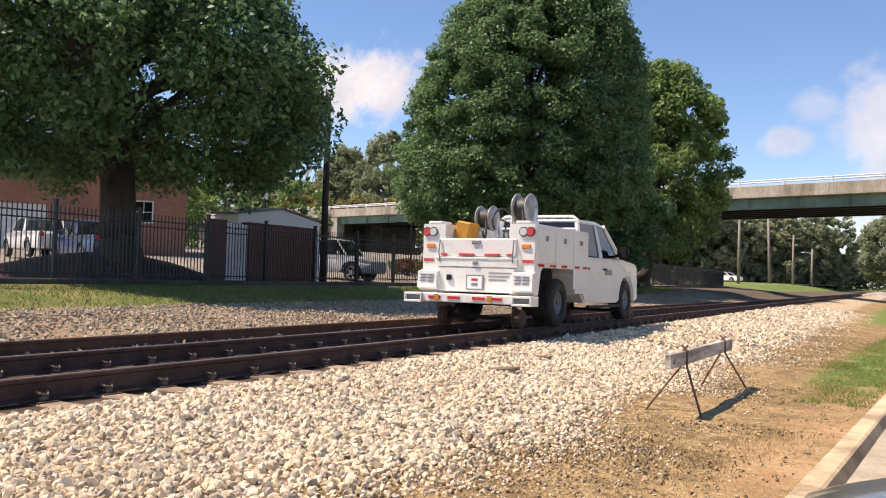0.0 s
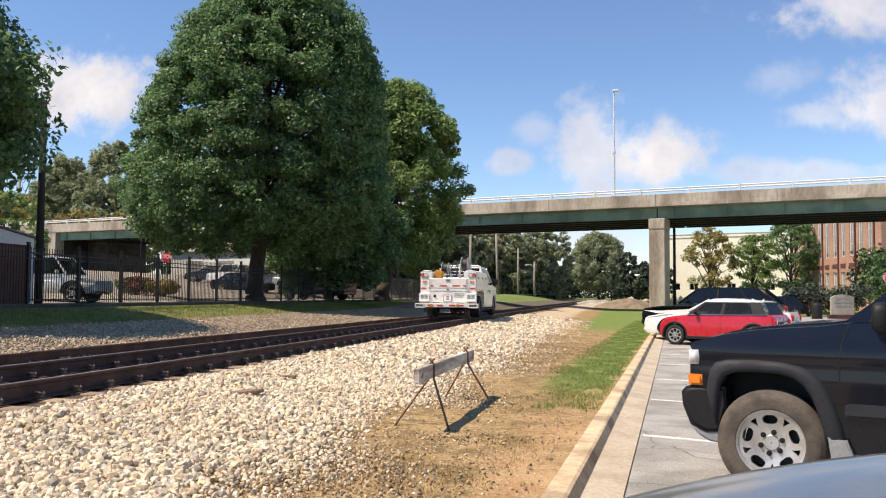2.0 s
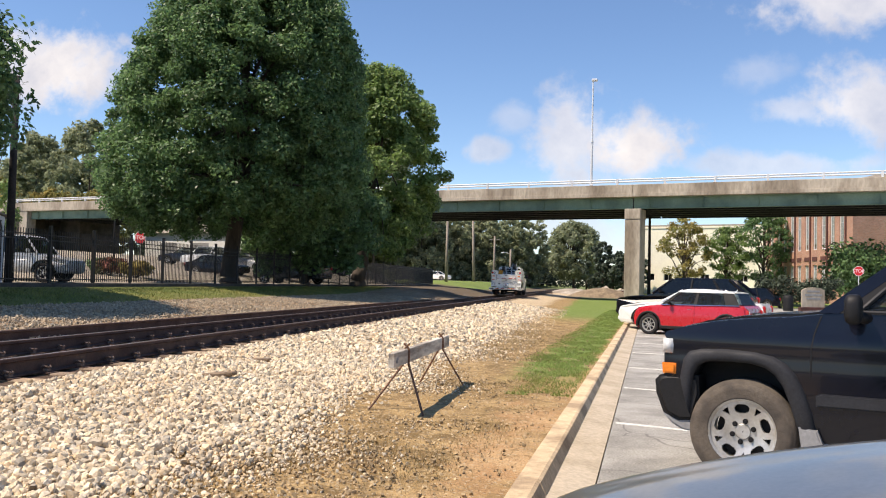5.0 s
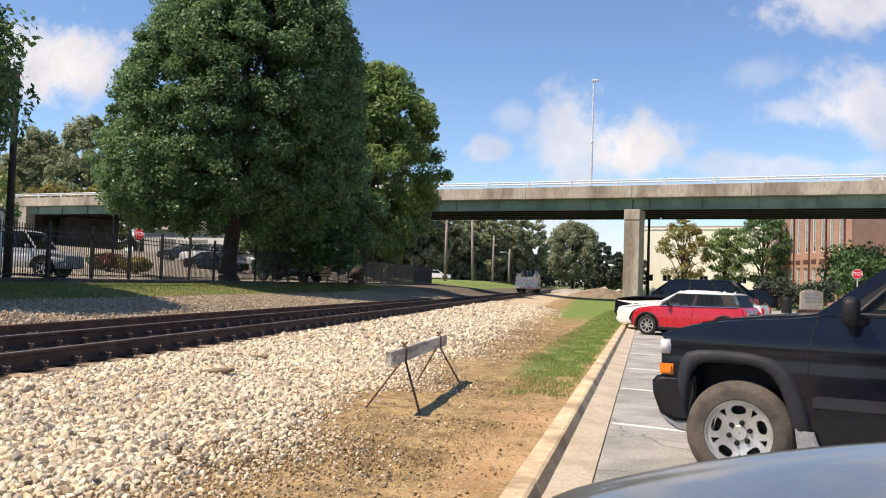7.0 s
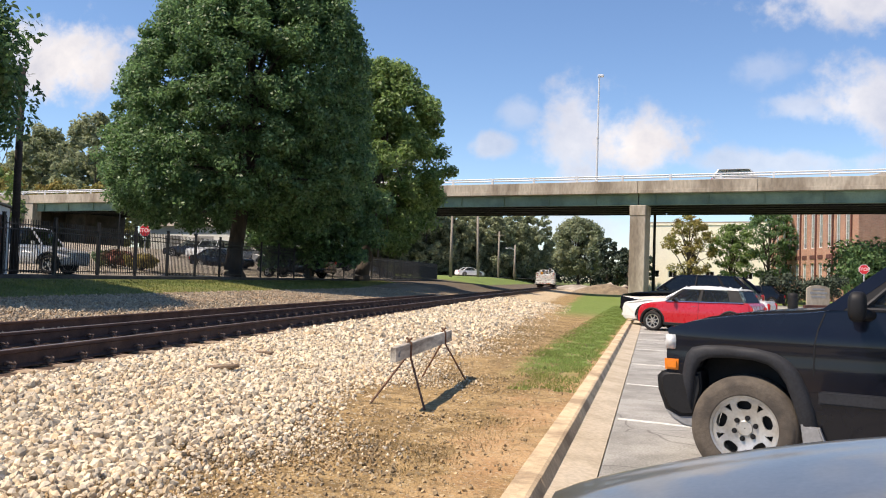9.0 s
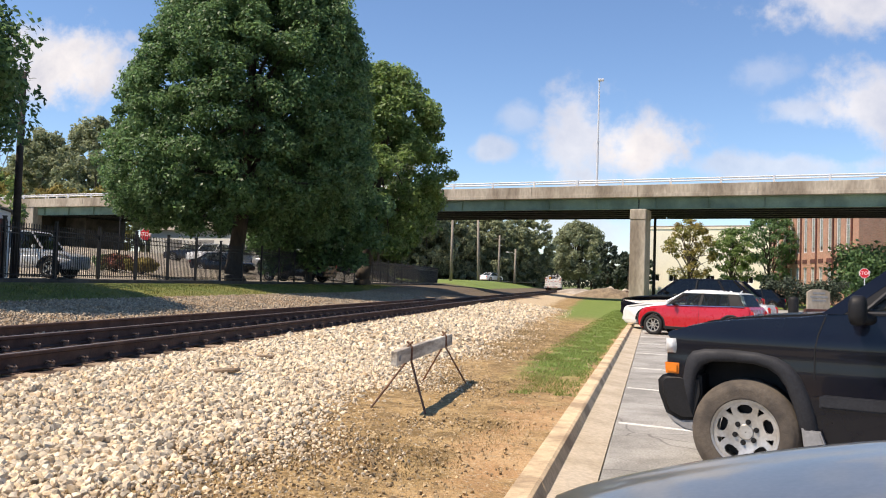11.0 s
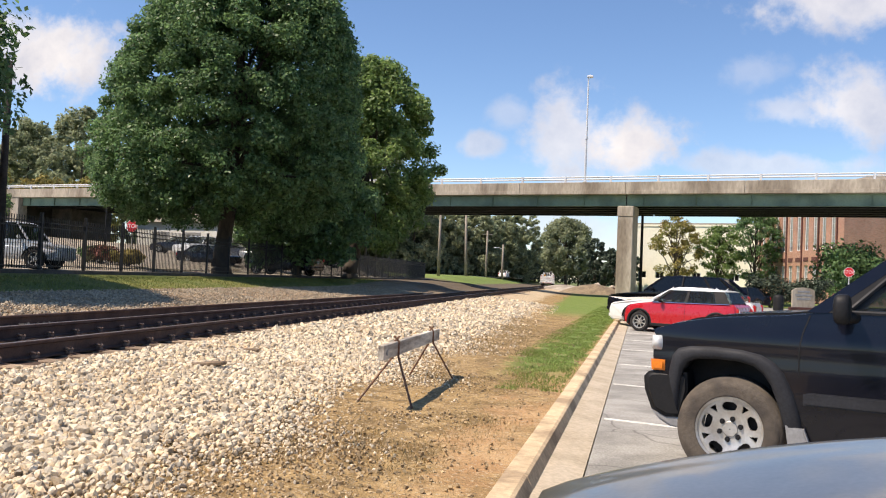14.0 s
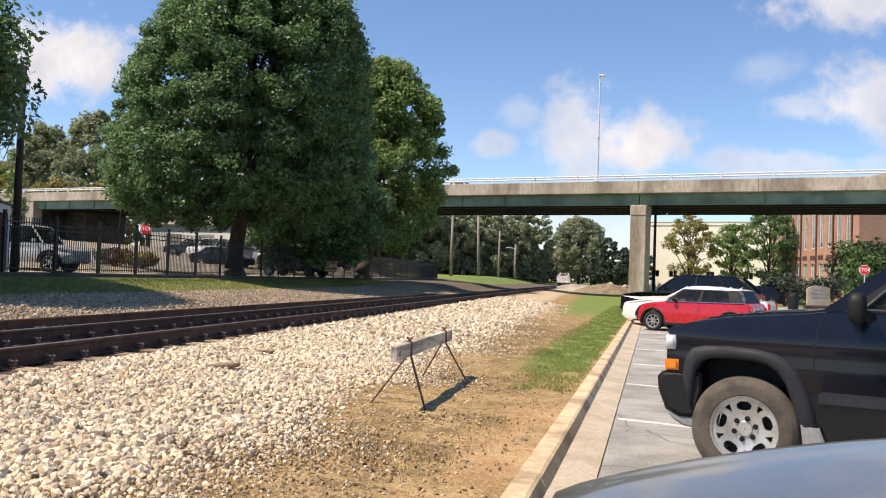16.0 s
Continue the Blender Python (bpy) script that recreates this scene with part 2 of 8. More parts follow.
M = dict(
    stone=material("ballast_stone", (0.72, 0.575, 0.38), 0.9, vary=0.2, scale=1.2, fine=45, second=(0.62, 0.46, 0.28), island=0.40, island_second=(0.52, 0.46, 0.36), bump=0.3, bump_scale=70),
    stone_far=material("slope_stone", (0.40, 0.315, 0.21), 0.9, vary=0.22, scale=0.7, fine=30, second=(0.36, 0.245, 0.145), island=0.4, island_second=(0.33, 0.28, 0.21)),
    pebble=material("earthy_pebble", (0.46, 0.345, 0.20), 0.95, vary=0.2, scale=1.5, fine=30, second=(0.36, 0.25, 0.13), island=0.45, island_second=(0.30, 0.215, 0.12)),
    tie=material("old_wooden_tie", (0.30, 0.215, 0.14), 0.85, vary=0.3, scale=3, fine=40, bump=0.6, bump_scale=25, random_=0.3, second=(0.20, 0.145, 0.10)),
    rail=material("rusty_rail_steel", (0.085, 0.042, 0.028), 0.75, vary=0.3, scale=3, fine=50, second=(0.06, 0.03, 0.022), bump=0.2),
    rail_top=material("worn_rail_head", (0.30, 0.25, 0.22), 0.42, metal=0.7, vary=0.2, scale=2, fine=50),
    clip=material("rusty_clip", (0.20, 0.135, 0.10), 0.7, vary=0.3, fine=50),
    concrete=material("bridge_concrete", (0.44, 0.38, 0.30), 0.88, vary=0.2, scale=0.45, fine=5, second=(0.25, 0.205, 0.155), bump=0.25, bump_scale=14, stretch=(1, 1, 0.3)),
    # dark for the low wall, and for deck shade on the bridge end wall
    concrete_side=material("dark_wall_concrete", (0.085, 0.072, 0.06), 0.9, vary=0.25, scale=0.8, fine=9, second=(0.05, 0.043, 0.036)),
    kerb=material("pale_kerb_concrete", (0.66, 0.50, 0.31), 0.9, vary=0.14, scale=1.6, fine=26, second=(0.36, 0.26, 0.16), bump=0.35, bump_scale=60),
    gutter=material("gutter_concrete", (0.50, 0.42, 0.31), 0.9, vary=0.16, scale=1.3, fine=22, second=(0.40, 0.33, 0.235), bump=0.3, bump_scale=60),
    asphalt=material("grey_worn_asphalt", (0.36, 0.345, 0.31), 0.92, vary=0.34, scale=1.1, fine=48, second=(0.24, 0.23, 0.205), bump=0.5, bump_scale=90),
    asphalt_far=material("lot_concrete", (0.52, 0.46, 0.37), 0.92, vary=0.15, scale=0.2, fine=9, second=(0.42, 0.37, 0.30)),
    line=material("worn_white_line", (0.68, 0.66, 0.60), 0.8, vary=0.15, scale=6, fine=50, second=(0.42, 0.40, 0.36), mix_at=(0.5, 0.7)),
    green_steel=material("green_girder_paint", (0.20, 0.285, 0.195), 0.6, vary=0.12, scale=0.5, fine=8, second=(0.13, 0.195, 0.14)),
    shade_steel=material("shade_dark_girder", (0.035, 0.038, 0.04), 0.7, vary=0.2, fine=8),
    galv=material("galvanised_steel", (0.70, 0.71, 0.72), 0.5, metal=0.2, vary=0.1, fine=12),
    black_iron=material("black_fence_iron", (0.012, 0.012, 0.013), 0.5, vary=0.2, fine=30),
    bark=material("tree_bark", (0.085, 0.066, 0.05), 0.95, vary=0.35, scale=4, fine=16, bump=0.9, bump_scale=14, stretch=(1, 1, 0.25)),
    leaf=material("oak_leaf", (0.155, 0.26, 0.105), 0.45, vary=0.2, scale=0.3, fine=3, second=(0.125, 0.22, 0.09), island=0.45, translucent=0.52, spec=0.45),
    leaf_yellow=material("lighter_leaf", (0.235, 0.335, 0.11), 0.5, vary=0.22, scale=0.4, fine=3, second=(0.16, 0.245, 0.08), island=0.4, translucent=0.5, spec=0.4),
    # paled towards grey, which puts haze into the far trees' leaf colour
    leaf_hazed=material("haze_paled_leaf", (0.31, 0.34, 0.205), 0.6, vary=0.2, scale=0.12, fine=1.2, second=(0.25, 0.285, 0.17), island=0.35, translucent=0.5, spec=0.3),
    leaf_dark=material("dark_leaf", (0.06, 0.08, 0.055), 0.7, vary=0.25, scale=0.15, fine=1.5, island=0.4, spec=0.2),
    straw=material("dry_straw", (0.36, 0.27, 0.13), 0.9, vary=0.25, scale=1.0, fine=9, island=0.4, translucent=0.15, spec=0.2),
    leaf_autumn=material("autumn_leaf", (0.34, 0.27, 0.095), 0.7, vary=0.25, scale=0.3, fine=2, second=(0.24, 0.25, 0.08), island=0.4, translucent=0.4, spec=0.2),
    grass=material("grass_blade", (0.235, 0.315, 0.085), 0.7, vary=0.2, scale=0.6, fine=5, second=(0.20, 0.25, 0.065), island=0.3, translucent=0.2, spec=0.2),
    bank_grass=material("yellowing_grass_blade", (0.24, 0.25, 0.075), 0.8, vary=0.25, scale=0.4, fine=4, second=(0.17, 0.20, 0.06), island=0.3, translucent=0.2, spec=0.2),
    plank=material("weathered_plank", (0.62, 0.56, 0.46), 0.85, vary=0.25, scale=5, fine=30, second=(0.24, 0.20, 0.16), bump=0.5, bump_scale=25, stretch=(1, 0.15, 1)),
    rust=material("rusty_rod", (0.20, 0.095, 0.05), 0.8, vary=0.35, scale=8, fine=50, second=(0.11, 0.06, 0.04)),
    wood=material("driftwood", (0.24, 0.17, 0.11), 0.9, vary=0.3, scale=5, fine=30, bump=0.5),
    white_paint=material("white_truck_paint", (0.80, 0.78, 0.72), 0.32, vary=0.04, scale=2.5, fine=9, second=(0.72, 0.68, 0.60), coat=0.4, per_object=True, mix_at=(0.5, 0.75)),
    white_car=material("white_car_paint", (0.82, 0.82, 0.80), 0.28, vary=0.02, coat=0.6),
    red_paint=material("red_car_paint", (0.48, 0.012, 0.020), 0.28, vary=0.04, coat=0.7),
    black_paint=material("black_car_paint", (0.0045, 0.005, 0.010), 0.25, vary=0.15, scale=2, fine=8, coat=0.45, spec=0.25),
    dark_paint=material("dark_car_paint", (0.014, 0.017, 0.028), 0.25, vary=0.1, coat=0.6),
    silver_paint=material("silver_car_paint", (0.56, 0.56, 0.55), 0.3, metal=0.25, vary=0.05, coat=0.6),
    grey_paint=material("grey_car_paint", (0.17, 0.155, 0.125), 0.32, metal=0.5, vary=0.12, scale=4, fine=60, coat=0.8, second=(0.15, 0.135, 0.105)),
    blue_paint=material("blue_car_paint", (0.03, 0.06, 0.14), 0.3, vary=0.05, coat=0.6),
    trim=material("black_plastic", (0.012, 0.012, 0.013), 0.6, spec=0.3, vary=0.2, scale=5, fine=60),
    flare=material("faded_flare_plastic", (0.028, 0.029, 0.033), 0.6, spec=0.25, vary=0.2, scale=5, fine=60),
    grey_flap=material("grey_mud_flap", (0.28, 0.28, 0.28), 0.6, vary=0.15, fine=30),
    tyre=material("dusty_tyre", (0.105, 0.085, 0.065), 0.9, vary=0.22, scale=5, fine=40, second=(0.06, 0.05, 0.042), bump=0.3),
    tyre_black=material("black_tyre", (0.022, 0.02, 0.019), 0.85, vary=0.2, fine=40),
    alloy=material("dusty_alloy", (0.55, 0.54, 0.51), 0.38, metal=0.55, vary=0.1, scale=6, fine=40, second=(0.42, 0.39, 0.34)),
    chrome=material("chrome", (0.7, 0.7, 0.7), 0.12, metal=1.0, vary=0.03),
    amber=material("amber_lens", (0.80, 0.22, 0.02), 0.2, vary=0.1, coat=0.5),
    red_lens=material("red_lens", (0.62, 0.03, 0.03), 0.2, vary=0.1, coat=0.5),
    clear_lens=material("clear_lens", (0.60, 0.61, 0.60), 0.15, vary=0.1, coat=0.8),
    orange=material("orange_paint", (0.62, 0.27, 0.03), 0.55, vary=0.15, fine=20),
    hose=material("black_hose", (0.05, 0.045, 0.04), 0.6, vary=0.3, fine=40),
    reel=material("dull_reel_steel", (0.46, 0.45, 0.43), 0.55, metal=0.3, vary=0.2, scale=5, fine=25, second=(0.30, 0.28, 0.25)),
    pane=glass("tinted_car_glass", (0.62, 0.68, 0.66), clear=0.75),
    pane_dark=glass("dark_car_glass", (0.10, 0.12, 0.12), clear=0.35),
    brick=material("red_brick", (0.29, 0.125, 0.085), 0.9, vary=0.2, scale=1.5, fine=12, second=(0.22, 0.095, 0.07)),
    brick_dark=material("dark_brick", (0.115, 0.042, 0.034), 0.9, vary=0.2, scale=1.5, fine=14, second=(0.085, 0.035, 0.03), random_=0.2),
    cream=material("cream_wall", (0.86, 0.80, 0.64), 0.9, vary=0.06, scale=0.3, fine=4),
    white_wall=material("white_siding", (0.72, 0.71, 0.68), 0.75, vary=0.06, scale=0.7, fine=9),
    roof=material("grey_roof", (0.26, 0.225, 0.18), 0.85, vary=0.15, scale=0.8, fine=8),
    sign_red=material("stop_sign_red", (0.62, 0.02, 0.03), 0.4, vary=0.06),
    sign_white=material("sign_white", (0.8, 0.8, 0.8), 0.5, vary=0.05),
    wood_pole=material("pale_wooden_pole", (0.30, 0.26, 0.21), 0.9, vary=0.2, scale=2, fine=14),
    dark_pole=material("dark_wooden_pole", (0.035, 0.028, 0.024), 0.9, vary=0.3, scale=2, fine=14),
    wire=material("wire", (0.03, 0.03, 0.03), 0.6, vary=0.1),
    mulch=material("mulch", (0.12, 0.06, 0.04), 0.95, vary=0.35, scale=1.5, fine=18, bump=0.8),
    flower=material("red_shrub", (0.22, 0.07, 0.05), 0.8, vary=0.3, scale=1.2, fine=6, second=(0.10, 0.10, 0.04), island=0.4),
    mat=material("woven_bank_mat", (0.25, 0.19, 0.12), 0.95, vary=0.3, scale=1.0, fine=7, second=(0.16, 0.12, 0.08), bump=0.8, bump_scale=5),
    ink=material("faded_lettering", (0.22, 0.22, 0.22), 0.6, vary=0.1),
)


# ---- mesh helpers ----
def finish(name, bm, mat_, parent=None, label="", smooth=False):
    me = bpy.data.meshes.new(name)
    bm.to_mesh(me)
    bm.free()
    mats = mat_ if isinstance(mat_, (list, tuple)) else [mat_]
    for m in mats:
        me.materials.append(m)
    if smooth:
        me.shade_smooth()
    ob = new(name, me)
    if parent is not None:
        ob.parent = parent
    if label:
        ob["label"] = label
    return ob


def part(name, bm, mat_, parent, label="", smooth=False):
    return finish(name, bm, mat_, parent, label, smooth)


def thing(name, m=None, label="", category="", group="", kind=""):
    ob = new(name)
    if m is not None:
        ob.matrix_basis = m
    return tagged(ob, label, category, group, kind)


def box(bm, x0, y0, z0, x1, y1, z1, bevel=0.0, seg=1):
    vs = bmesh.ops.create_cube(bm, size=1.0)["verts"]
    for v in vs:
        v.co = Vector((x0 + (v.co.x + 0.5) * (x1 - x0), y0 + (v.co.y + 0.5) * (y1 - y0), z0 + (v.co.z + 0.5) * (z1 - z0)))
    if bevel:
        es = list({e for v in vs for e in v.link_edges})
        bmesh.ops.bevel(bm, geom=es, offset=bevel, segments=seg, affect="EDGES")
    return bm


def tube(bm, p, q, r0, r1=None, n=8, caps=True):
    p, q = Vector(p), Vector(q)
    r1 = r0 if r1 is None else r1
    d = (q - p).normalized()
    a = d.orthogonal().normalized()
    b = d.cross(a)
    rings = []
    for c, r in ((p, r0), (q, r1)):
        rings.append([bm.verts.new(c + (a * math.cos(i * 2 * math.pi / n) + b * math.sin(i * 2 * math.pi / n)) * r) for i in range(n)])
    for i in range(n):
        bm.faces.new((rings[0][i], rings[0][(i + 1) % n], rings[1][(i + 1) % n], rings[1][i]))
    if caps:
        bm.faces.new(rings[0][::-1]), bm.faces.new(rings[1])
    return bm


def pipe(bm, pts, r, n=6):
    for p, q in zip(pts, pts[1:]):
        tube(bm, p, q, r, r, n)
    return bm


def lathe(bm, profile, n=32, axis="y", centre=(0, 0, 0)):
    """profile: (radius, along) pairs, closed round the axis."""
    rings = []
    for r, h in profile:
        ring = []
        for i in range(n):
            a = i * 2 * math.pi / n
            c = (r * math.cos(a), h, r * math.sin(a)) if axis == "y" else ((h, r * math.cos(a), r * math.sin(a)) if axis == "x" else (r * math.cos(a), r * math.sin(a), h))
            ring.append(bm.verts.new(Vector(c) + Vector(centre)))
        rings.append(ring)
    for r0, r1 in zip(rings, rings[1:]):
        for i in range(n):
            bm.faces.new((r0[i], r0[(i + 1) % n], r1[(i + 1) % n], r1[i]))
    return bm


def prism(bm, profile, w0, w1, bevel=0.0, seg=2, shape=None):
    """A side outline in (x, z), drawn through from y = w0 to y = w1; shape moves the points afterwards."""
    a = [bm.verts.new((x, w0, z)) for x, z in profile]
    b = [bm.verts.new((x, w1, z)) for x, z in profile]
    fa, fb = bm.faces.new(a), bm.faces.new(b[::-1])
    for i in range(len(a)):
        j = (i + 1) % len(a)
        bm.faces.new((a[j], a[i], b[i], b[j]))
    bmesh.ops.recalc_face_normals(bm, faces=bm.faces[:])
    if bevel:
        es = list(set(fa.edges) | set(fb.edges))
        bmesh.ops.bevel(bm, geom=es, offset=bevel, segments=seg, affect="EDGES", clamp_overlap=True)
    if shape:
        for v in bm.verts:
            v.co = Vector(shape(*v.co))
    return bm


def sheet(bm, pts):
    return bm.faces.new([bm.verts.new(p) for p in pts])


def smoothstep(a, b, x):
    t = min(1, max(0, (x - a) / (b - a)))
    return t * t * (3 - 2 * t)


def lerp_table(table, x):
    for (x0, y0), (x1, y1) in zip(table, table[1:]):
        if x <= x1:
            return y0 + (y1 - y0) * max(0, (x - x0)) / (x1 - x0)
    return table[-1][1]


# ---- ground ----
KERB = 0.058


def kerb_x(y):
    """The inner edge of the kerb."""
    return -0.86 + KERB * y


BED = [(-400, 2.5), (-120, 2.2), (-60, 1.2), (-18.6, 1.04), (-18.0, 0.94), (-16.4, 0.80), (-15, 0.60), (-12, 0.44), (-10.2, 0.36), (-8.6, 0.33), (-8.1, 0.395), (-4.9, 0.395), (-4.4, 0.35),
       (-3.2, 0.24), (-2.2, 0.18), (-1.2, 0.135), (0, 0.122), (400, 0.122)]


def ground_z(x, y):
    z = lerp_table(BED, x)
    # a grassy bank left of the track beyond the fence
    bank = smoothstep(-13, -19, x) * smoothstep(96, 118, y) * (1 - smoothstep(240, 300, y))
    z = z * (1 - bank) + bank * 1.7
    # a spoil slope before it, whose shade is put into its dark colour
    z += 0.35 * smoothstep(-10.5, -13, x) * smoothstep(-18, -15, x) * smoothstep(50, 62, y) * (1 - smoothstep(92, 104, y))
    if y < 78:
        z = z if x < kerb_x(y) + 0.03 else -0.10
    return z


def build_ground():
    xs = [-1500, -700, -400, -250, -150, -100, -70, -50, -40, -32, -26, -22, -20, -18.7, -18.5]
    xs += [-18.3 + 0.3 * i for i in range(0, 60)] + [-0.84, -0.81, -0.5, -0.35]
    xs = sorted(set([round(x, 3) for x in xs] + [0.15, 0.6, 1.2, 2, 4, 8, 15, 25, 40, 60, 100, 200, 400, 1500]))
    ys = [-400, -150, -60, -30, -15, -8] + [-4 + 0.6 * i for i in range(0, 75)] + [42 + 2 * i for i in range(0, 60)] + [170, 190, 220, 250, 300, 400, 600, 1000, 2500]
    bm = bmesh.new()
    rows = []
    for y in ys:
        row = []
        for x in xs:
            xx = x + (KERB * y * smoothstep(-4, -1.0, x) if -4 < x < 60 and -60 < y < 78 else 0)
            zz = ground_z(xx, y)
            if -18 < xx < -0.9 and -10 < y < 120:
                zz += 0.022 * noise.noise((xx * 1.7, y * 1.7, 0)) + 0.03 * noise.noise((xx * 0.4, y * 0.4, 5)) * (0 if -8.4 < xx < -4.6 else 1)
            row.append(bm.verts.new((xx, y, zz)))
        rows.append(row)
    for r0, r1 in zip(rows, rows[1:]):
        for i in range(len(xs) - 1):
            bm.faces.new((r0[i], r0[i + 1], r1[i + 1], r1[i]))
    m = bpy.data.materials.new("earth_gravel_grass")
    m.use_nodes = True
    n, l = m.node_tree.nodes, m.node_tree.links
    b = n["Principled BSDF"]
    b.inputs["Roughness"].default_value = 0.95
    b.inputs["Specular IOR Level"].default_value = 0.2
    geo = n.new("ShaderNodeNewGeometry")
    sep = n.new("ShaderNodeSeparateXYZ")
    l.new(geo.outputs["Position"], sep.inputs[0])

    def tex(s, d=4.0, r=0.6):
        t = n.new("ShaderNodeTexNoise")
        t.inputs["Scale"].default_value, t.inputs["Detail"].default_value, t.inputs["Roughness"].default_value = s, d, r
        l.new(geo.outputs["Position"], t.inputs["Vector"])
        return t.outputs["Fac"]

    def mm(op, a, c, d=None):
        q = n.new("ShaderNodeMath")
        q.operation = op
        for i, v in enumerate((a, c, d)):
            if v is None:
                continue
            if isinstance(v, (int, float)):
                q.inputs[i].default_value = v
            else:
                l.new(v, q.inputs[i])
        return q.outputs[0]

    def band(v, a, c):
        q = n.new("ShaderNodeMapRange")
        q.interpolation_type = "SMOOTHSTEP"
        q.inputs[1].default_value, q.inputs[2].default_value = a, c
        l.new(v, q.inputs[0])
        return q.outputs[0]

    def blend(f, a, c):
        q = n.new("ShaderNodeMix")
        q.data_type = "RGBA"
        for i, v in ((0, f), (6, a), (7, c)):
            if isinstance(v, tuple):
                q.inputs[i].default_value = (*v, 1)
            else:
                l.new(v, q.inputs[i])
        return q.outputs[2]

    x, y = sep.outputs[0], sep.outputs[1]
    wob = mm("MULTIPLY", mm("SUBTRACT", tex(0.9), 0.5), 1.8)
    wob2 = mm("MULTIPLY", mm("SUBTRACT", tex(3.5), 0.5), 1.2)
    xw = mm("ADD", mm("ADD", x, wob), wob2)
    # the kerb runs off to the side, so that distances from it are taken along it
    kx = mm("SUBTRACT", mm("ADD", mm("ADD", x, mm("MULTIPLY", wob, 0.5)), mm("MULTIPLY", wob2, 0.35)), mm("MULTIPLY", y, KERB))
    vor = n.new("ShaderNodeTexVoronoi")
    vor.inputs["Scale"].default_value = 16
    l.new(geo.outputs["Position"], vor.inputs["Vector"])
    # soil between the stones, darkened further to paint the shadows in the gaps
    pebble = blend(band(vor.outputs["Distance"], 0.25, 0.75), blend(tex(8), (0.30, 0.24, 0.165), (0.22, 0.17, 0.115)), (0.13, 0.10, 0.07))
    pebble = blend(mm("MAXIMUM", band(y, 36, 46), band(y, 3.2, 2.2)), pebble, blend(band(tex(6, 6, 0.75), 0.35, 0.65), (0.60, 0.48, 0.32), (0.38, 0.29, 0.19)))
    bare = mm("ADD", mm("MULTIPLY", tex(0.55, 4), 0.75), mm("MULTIPLY", band(kx, -2.2, -1.2), 0.26))
    dirt = blend(band(tex(1.7, 6), 0.40, 0.60), (0.44, 0.30, 0.14), (0.33, 0.215, 0.09))
    dirt = blend(band(tex(3.0, 8, 0.78), 0.48, 0.57), dirt, (0.20, 0.13, 0.055))
    dirt = blend(band(tex(11, 6, 0.75), 0.53, 0.66), dirt, (0.15, 0.105, 0.055))
    dirt = blend(band(bare, 0.54, 0.66), dirt, blend(band(tex(2.2, 6, 0.7), 0.4, 0.62), (0.50, 0.325, 0.165), (0.42, 0.245, 0.115)))
    dirt = blend(mm("MULTIPLY", band(tex(5.0, 8, 0.8), 0.50, 0.60), 0.75), dirt, (0.24, 0.155, 0.07))
    dirt = blend(band(tex(34, 5, 0.7), 0.56, 0.64), dirt, (0.52, 0.42, 0.28))
    dirt = blend(mm("MULTIPLY", band(tex(60, 4, 0.8), 0.52, 0.62), 0.7), dirt, (0.16, 0.11, 0.06))
    green = blend(band(tex(0.8), 0.35, 0.65), (0.165, 0.24, 0.055), (0.215, 0.255, 0.075))
    green = blend(band(tex(30, 4), 0.35, 0.7), green, (0.11, 0.16, 0.038))
    left_grass = blend(band(tex(0.35), 0.42, 0.6), (0.15, 0.18, 0.05), (0.27, 0.24, 0.085))
    left_grass = blend(band(tex(22, 4), 0.35, 0.7), left_grass, (0.10, 0.125, 0.04))
    bank_stone = blend(band(vor.outputs["Distance"], 0.2, 0.8), blend(band(tex(0.8), 0.4, 0.62), (0.42, 0.34, 0.24), (0.36, 0.245, 0.14)), (0.20, 0.15, 0.10))
    # right of the track: gravel, then bare earth, then grass
    grass_on = mm("MULTIPLY", band(y, 11.2, 14.5), mm("MULTIPLY", band(kx, -2.1, -1.8), band(kx, -0.9, -1.05)))
    right = blend(mm("MAXIMUM", grass_on, mm("MULTIPLY", band(y, 30, 40), band(xw, -1.9, -1.5))), blend(band(xw, -3.4, -2.7), pebble, dirt), green)
    # left of it: stones, then grass up to the wall
    left = blend(band(xw, -14.7, -15.3), bank_stone, left_grass)
    # dark browns paint shade onto the slope before the far grass bank
    far_left = blend(band(y, 56, 66), left, blend(mm("MULTIPLY", band(y, 100, 106), band(xw, -13.5, -14.5)), blend(tex(1.5), (0.11, 0.085, 0.06), (0.15, 0.12, 0.085)), (0.165, 0.22, 0.06)))
    col = blend(band(x, -8.3, -8.7), right, far_left)
    ties = blend(tex(5), (0.07, 0.045, 0.033), (0.11, 0.075, 0.055))
    col = blend(mm("MULTIPLY", band(xw, -8.5, -8.3), band(xw, -5.25, -5.45)), col, ties)
    far = mm("MAXIMUM", band(y, 180, 260), mm("MAXIMUM", band(x, 70, 90), band(x, -60, -75)))
    col = blend(far, col, (0.13, 0.16, 0.06))
    l.new(col, b.inputs["Base Color"])
    bp = n.new("ShaderNodeBump")
    bp.inputs["Strength"].default_value, bp.inputs["Distance"].default_value = 0.7, 0.03
    l.new(mm("ADD", tex(30, 6), mm("MULTIPLY", vor.outputs["Distance"], -0.6)), bp.inputs["Height"])
    l.new(bp.outputs[0], b.inputs["Normal"])
    tagged(finish("ground", bm, m, smooth=True), "dry earth, gravel and grass strips beside the railway", "ground", kind="structure")


build_ground()


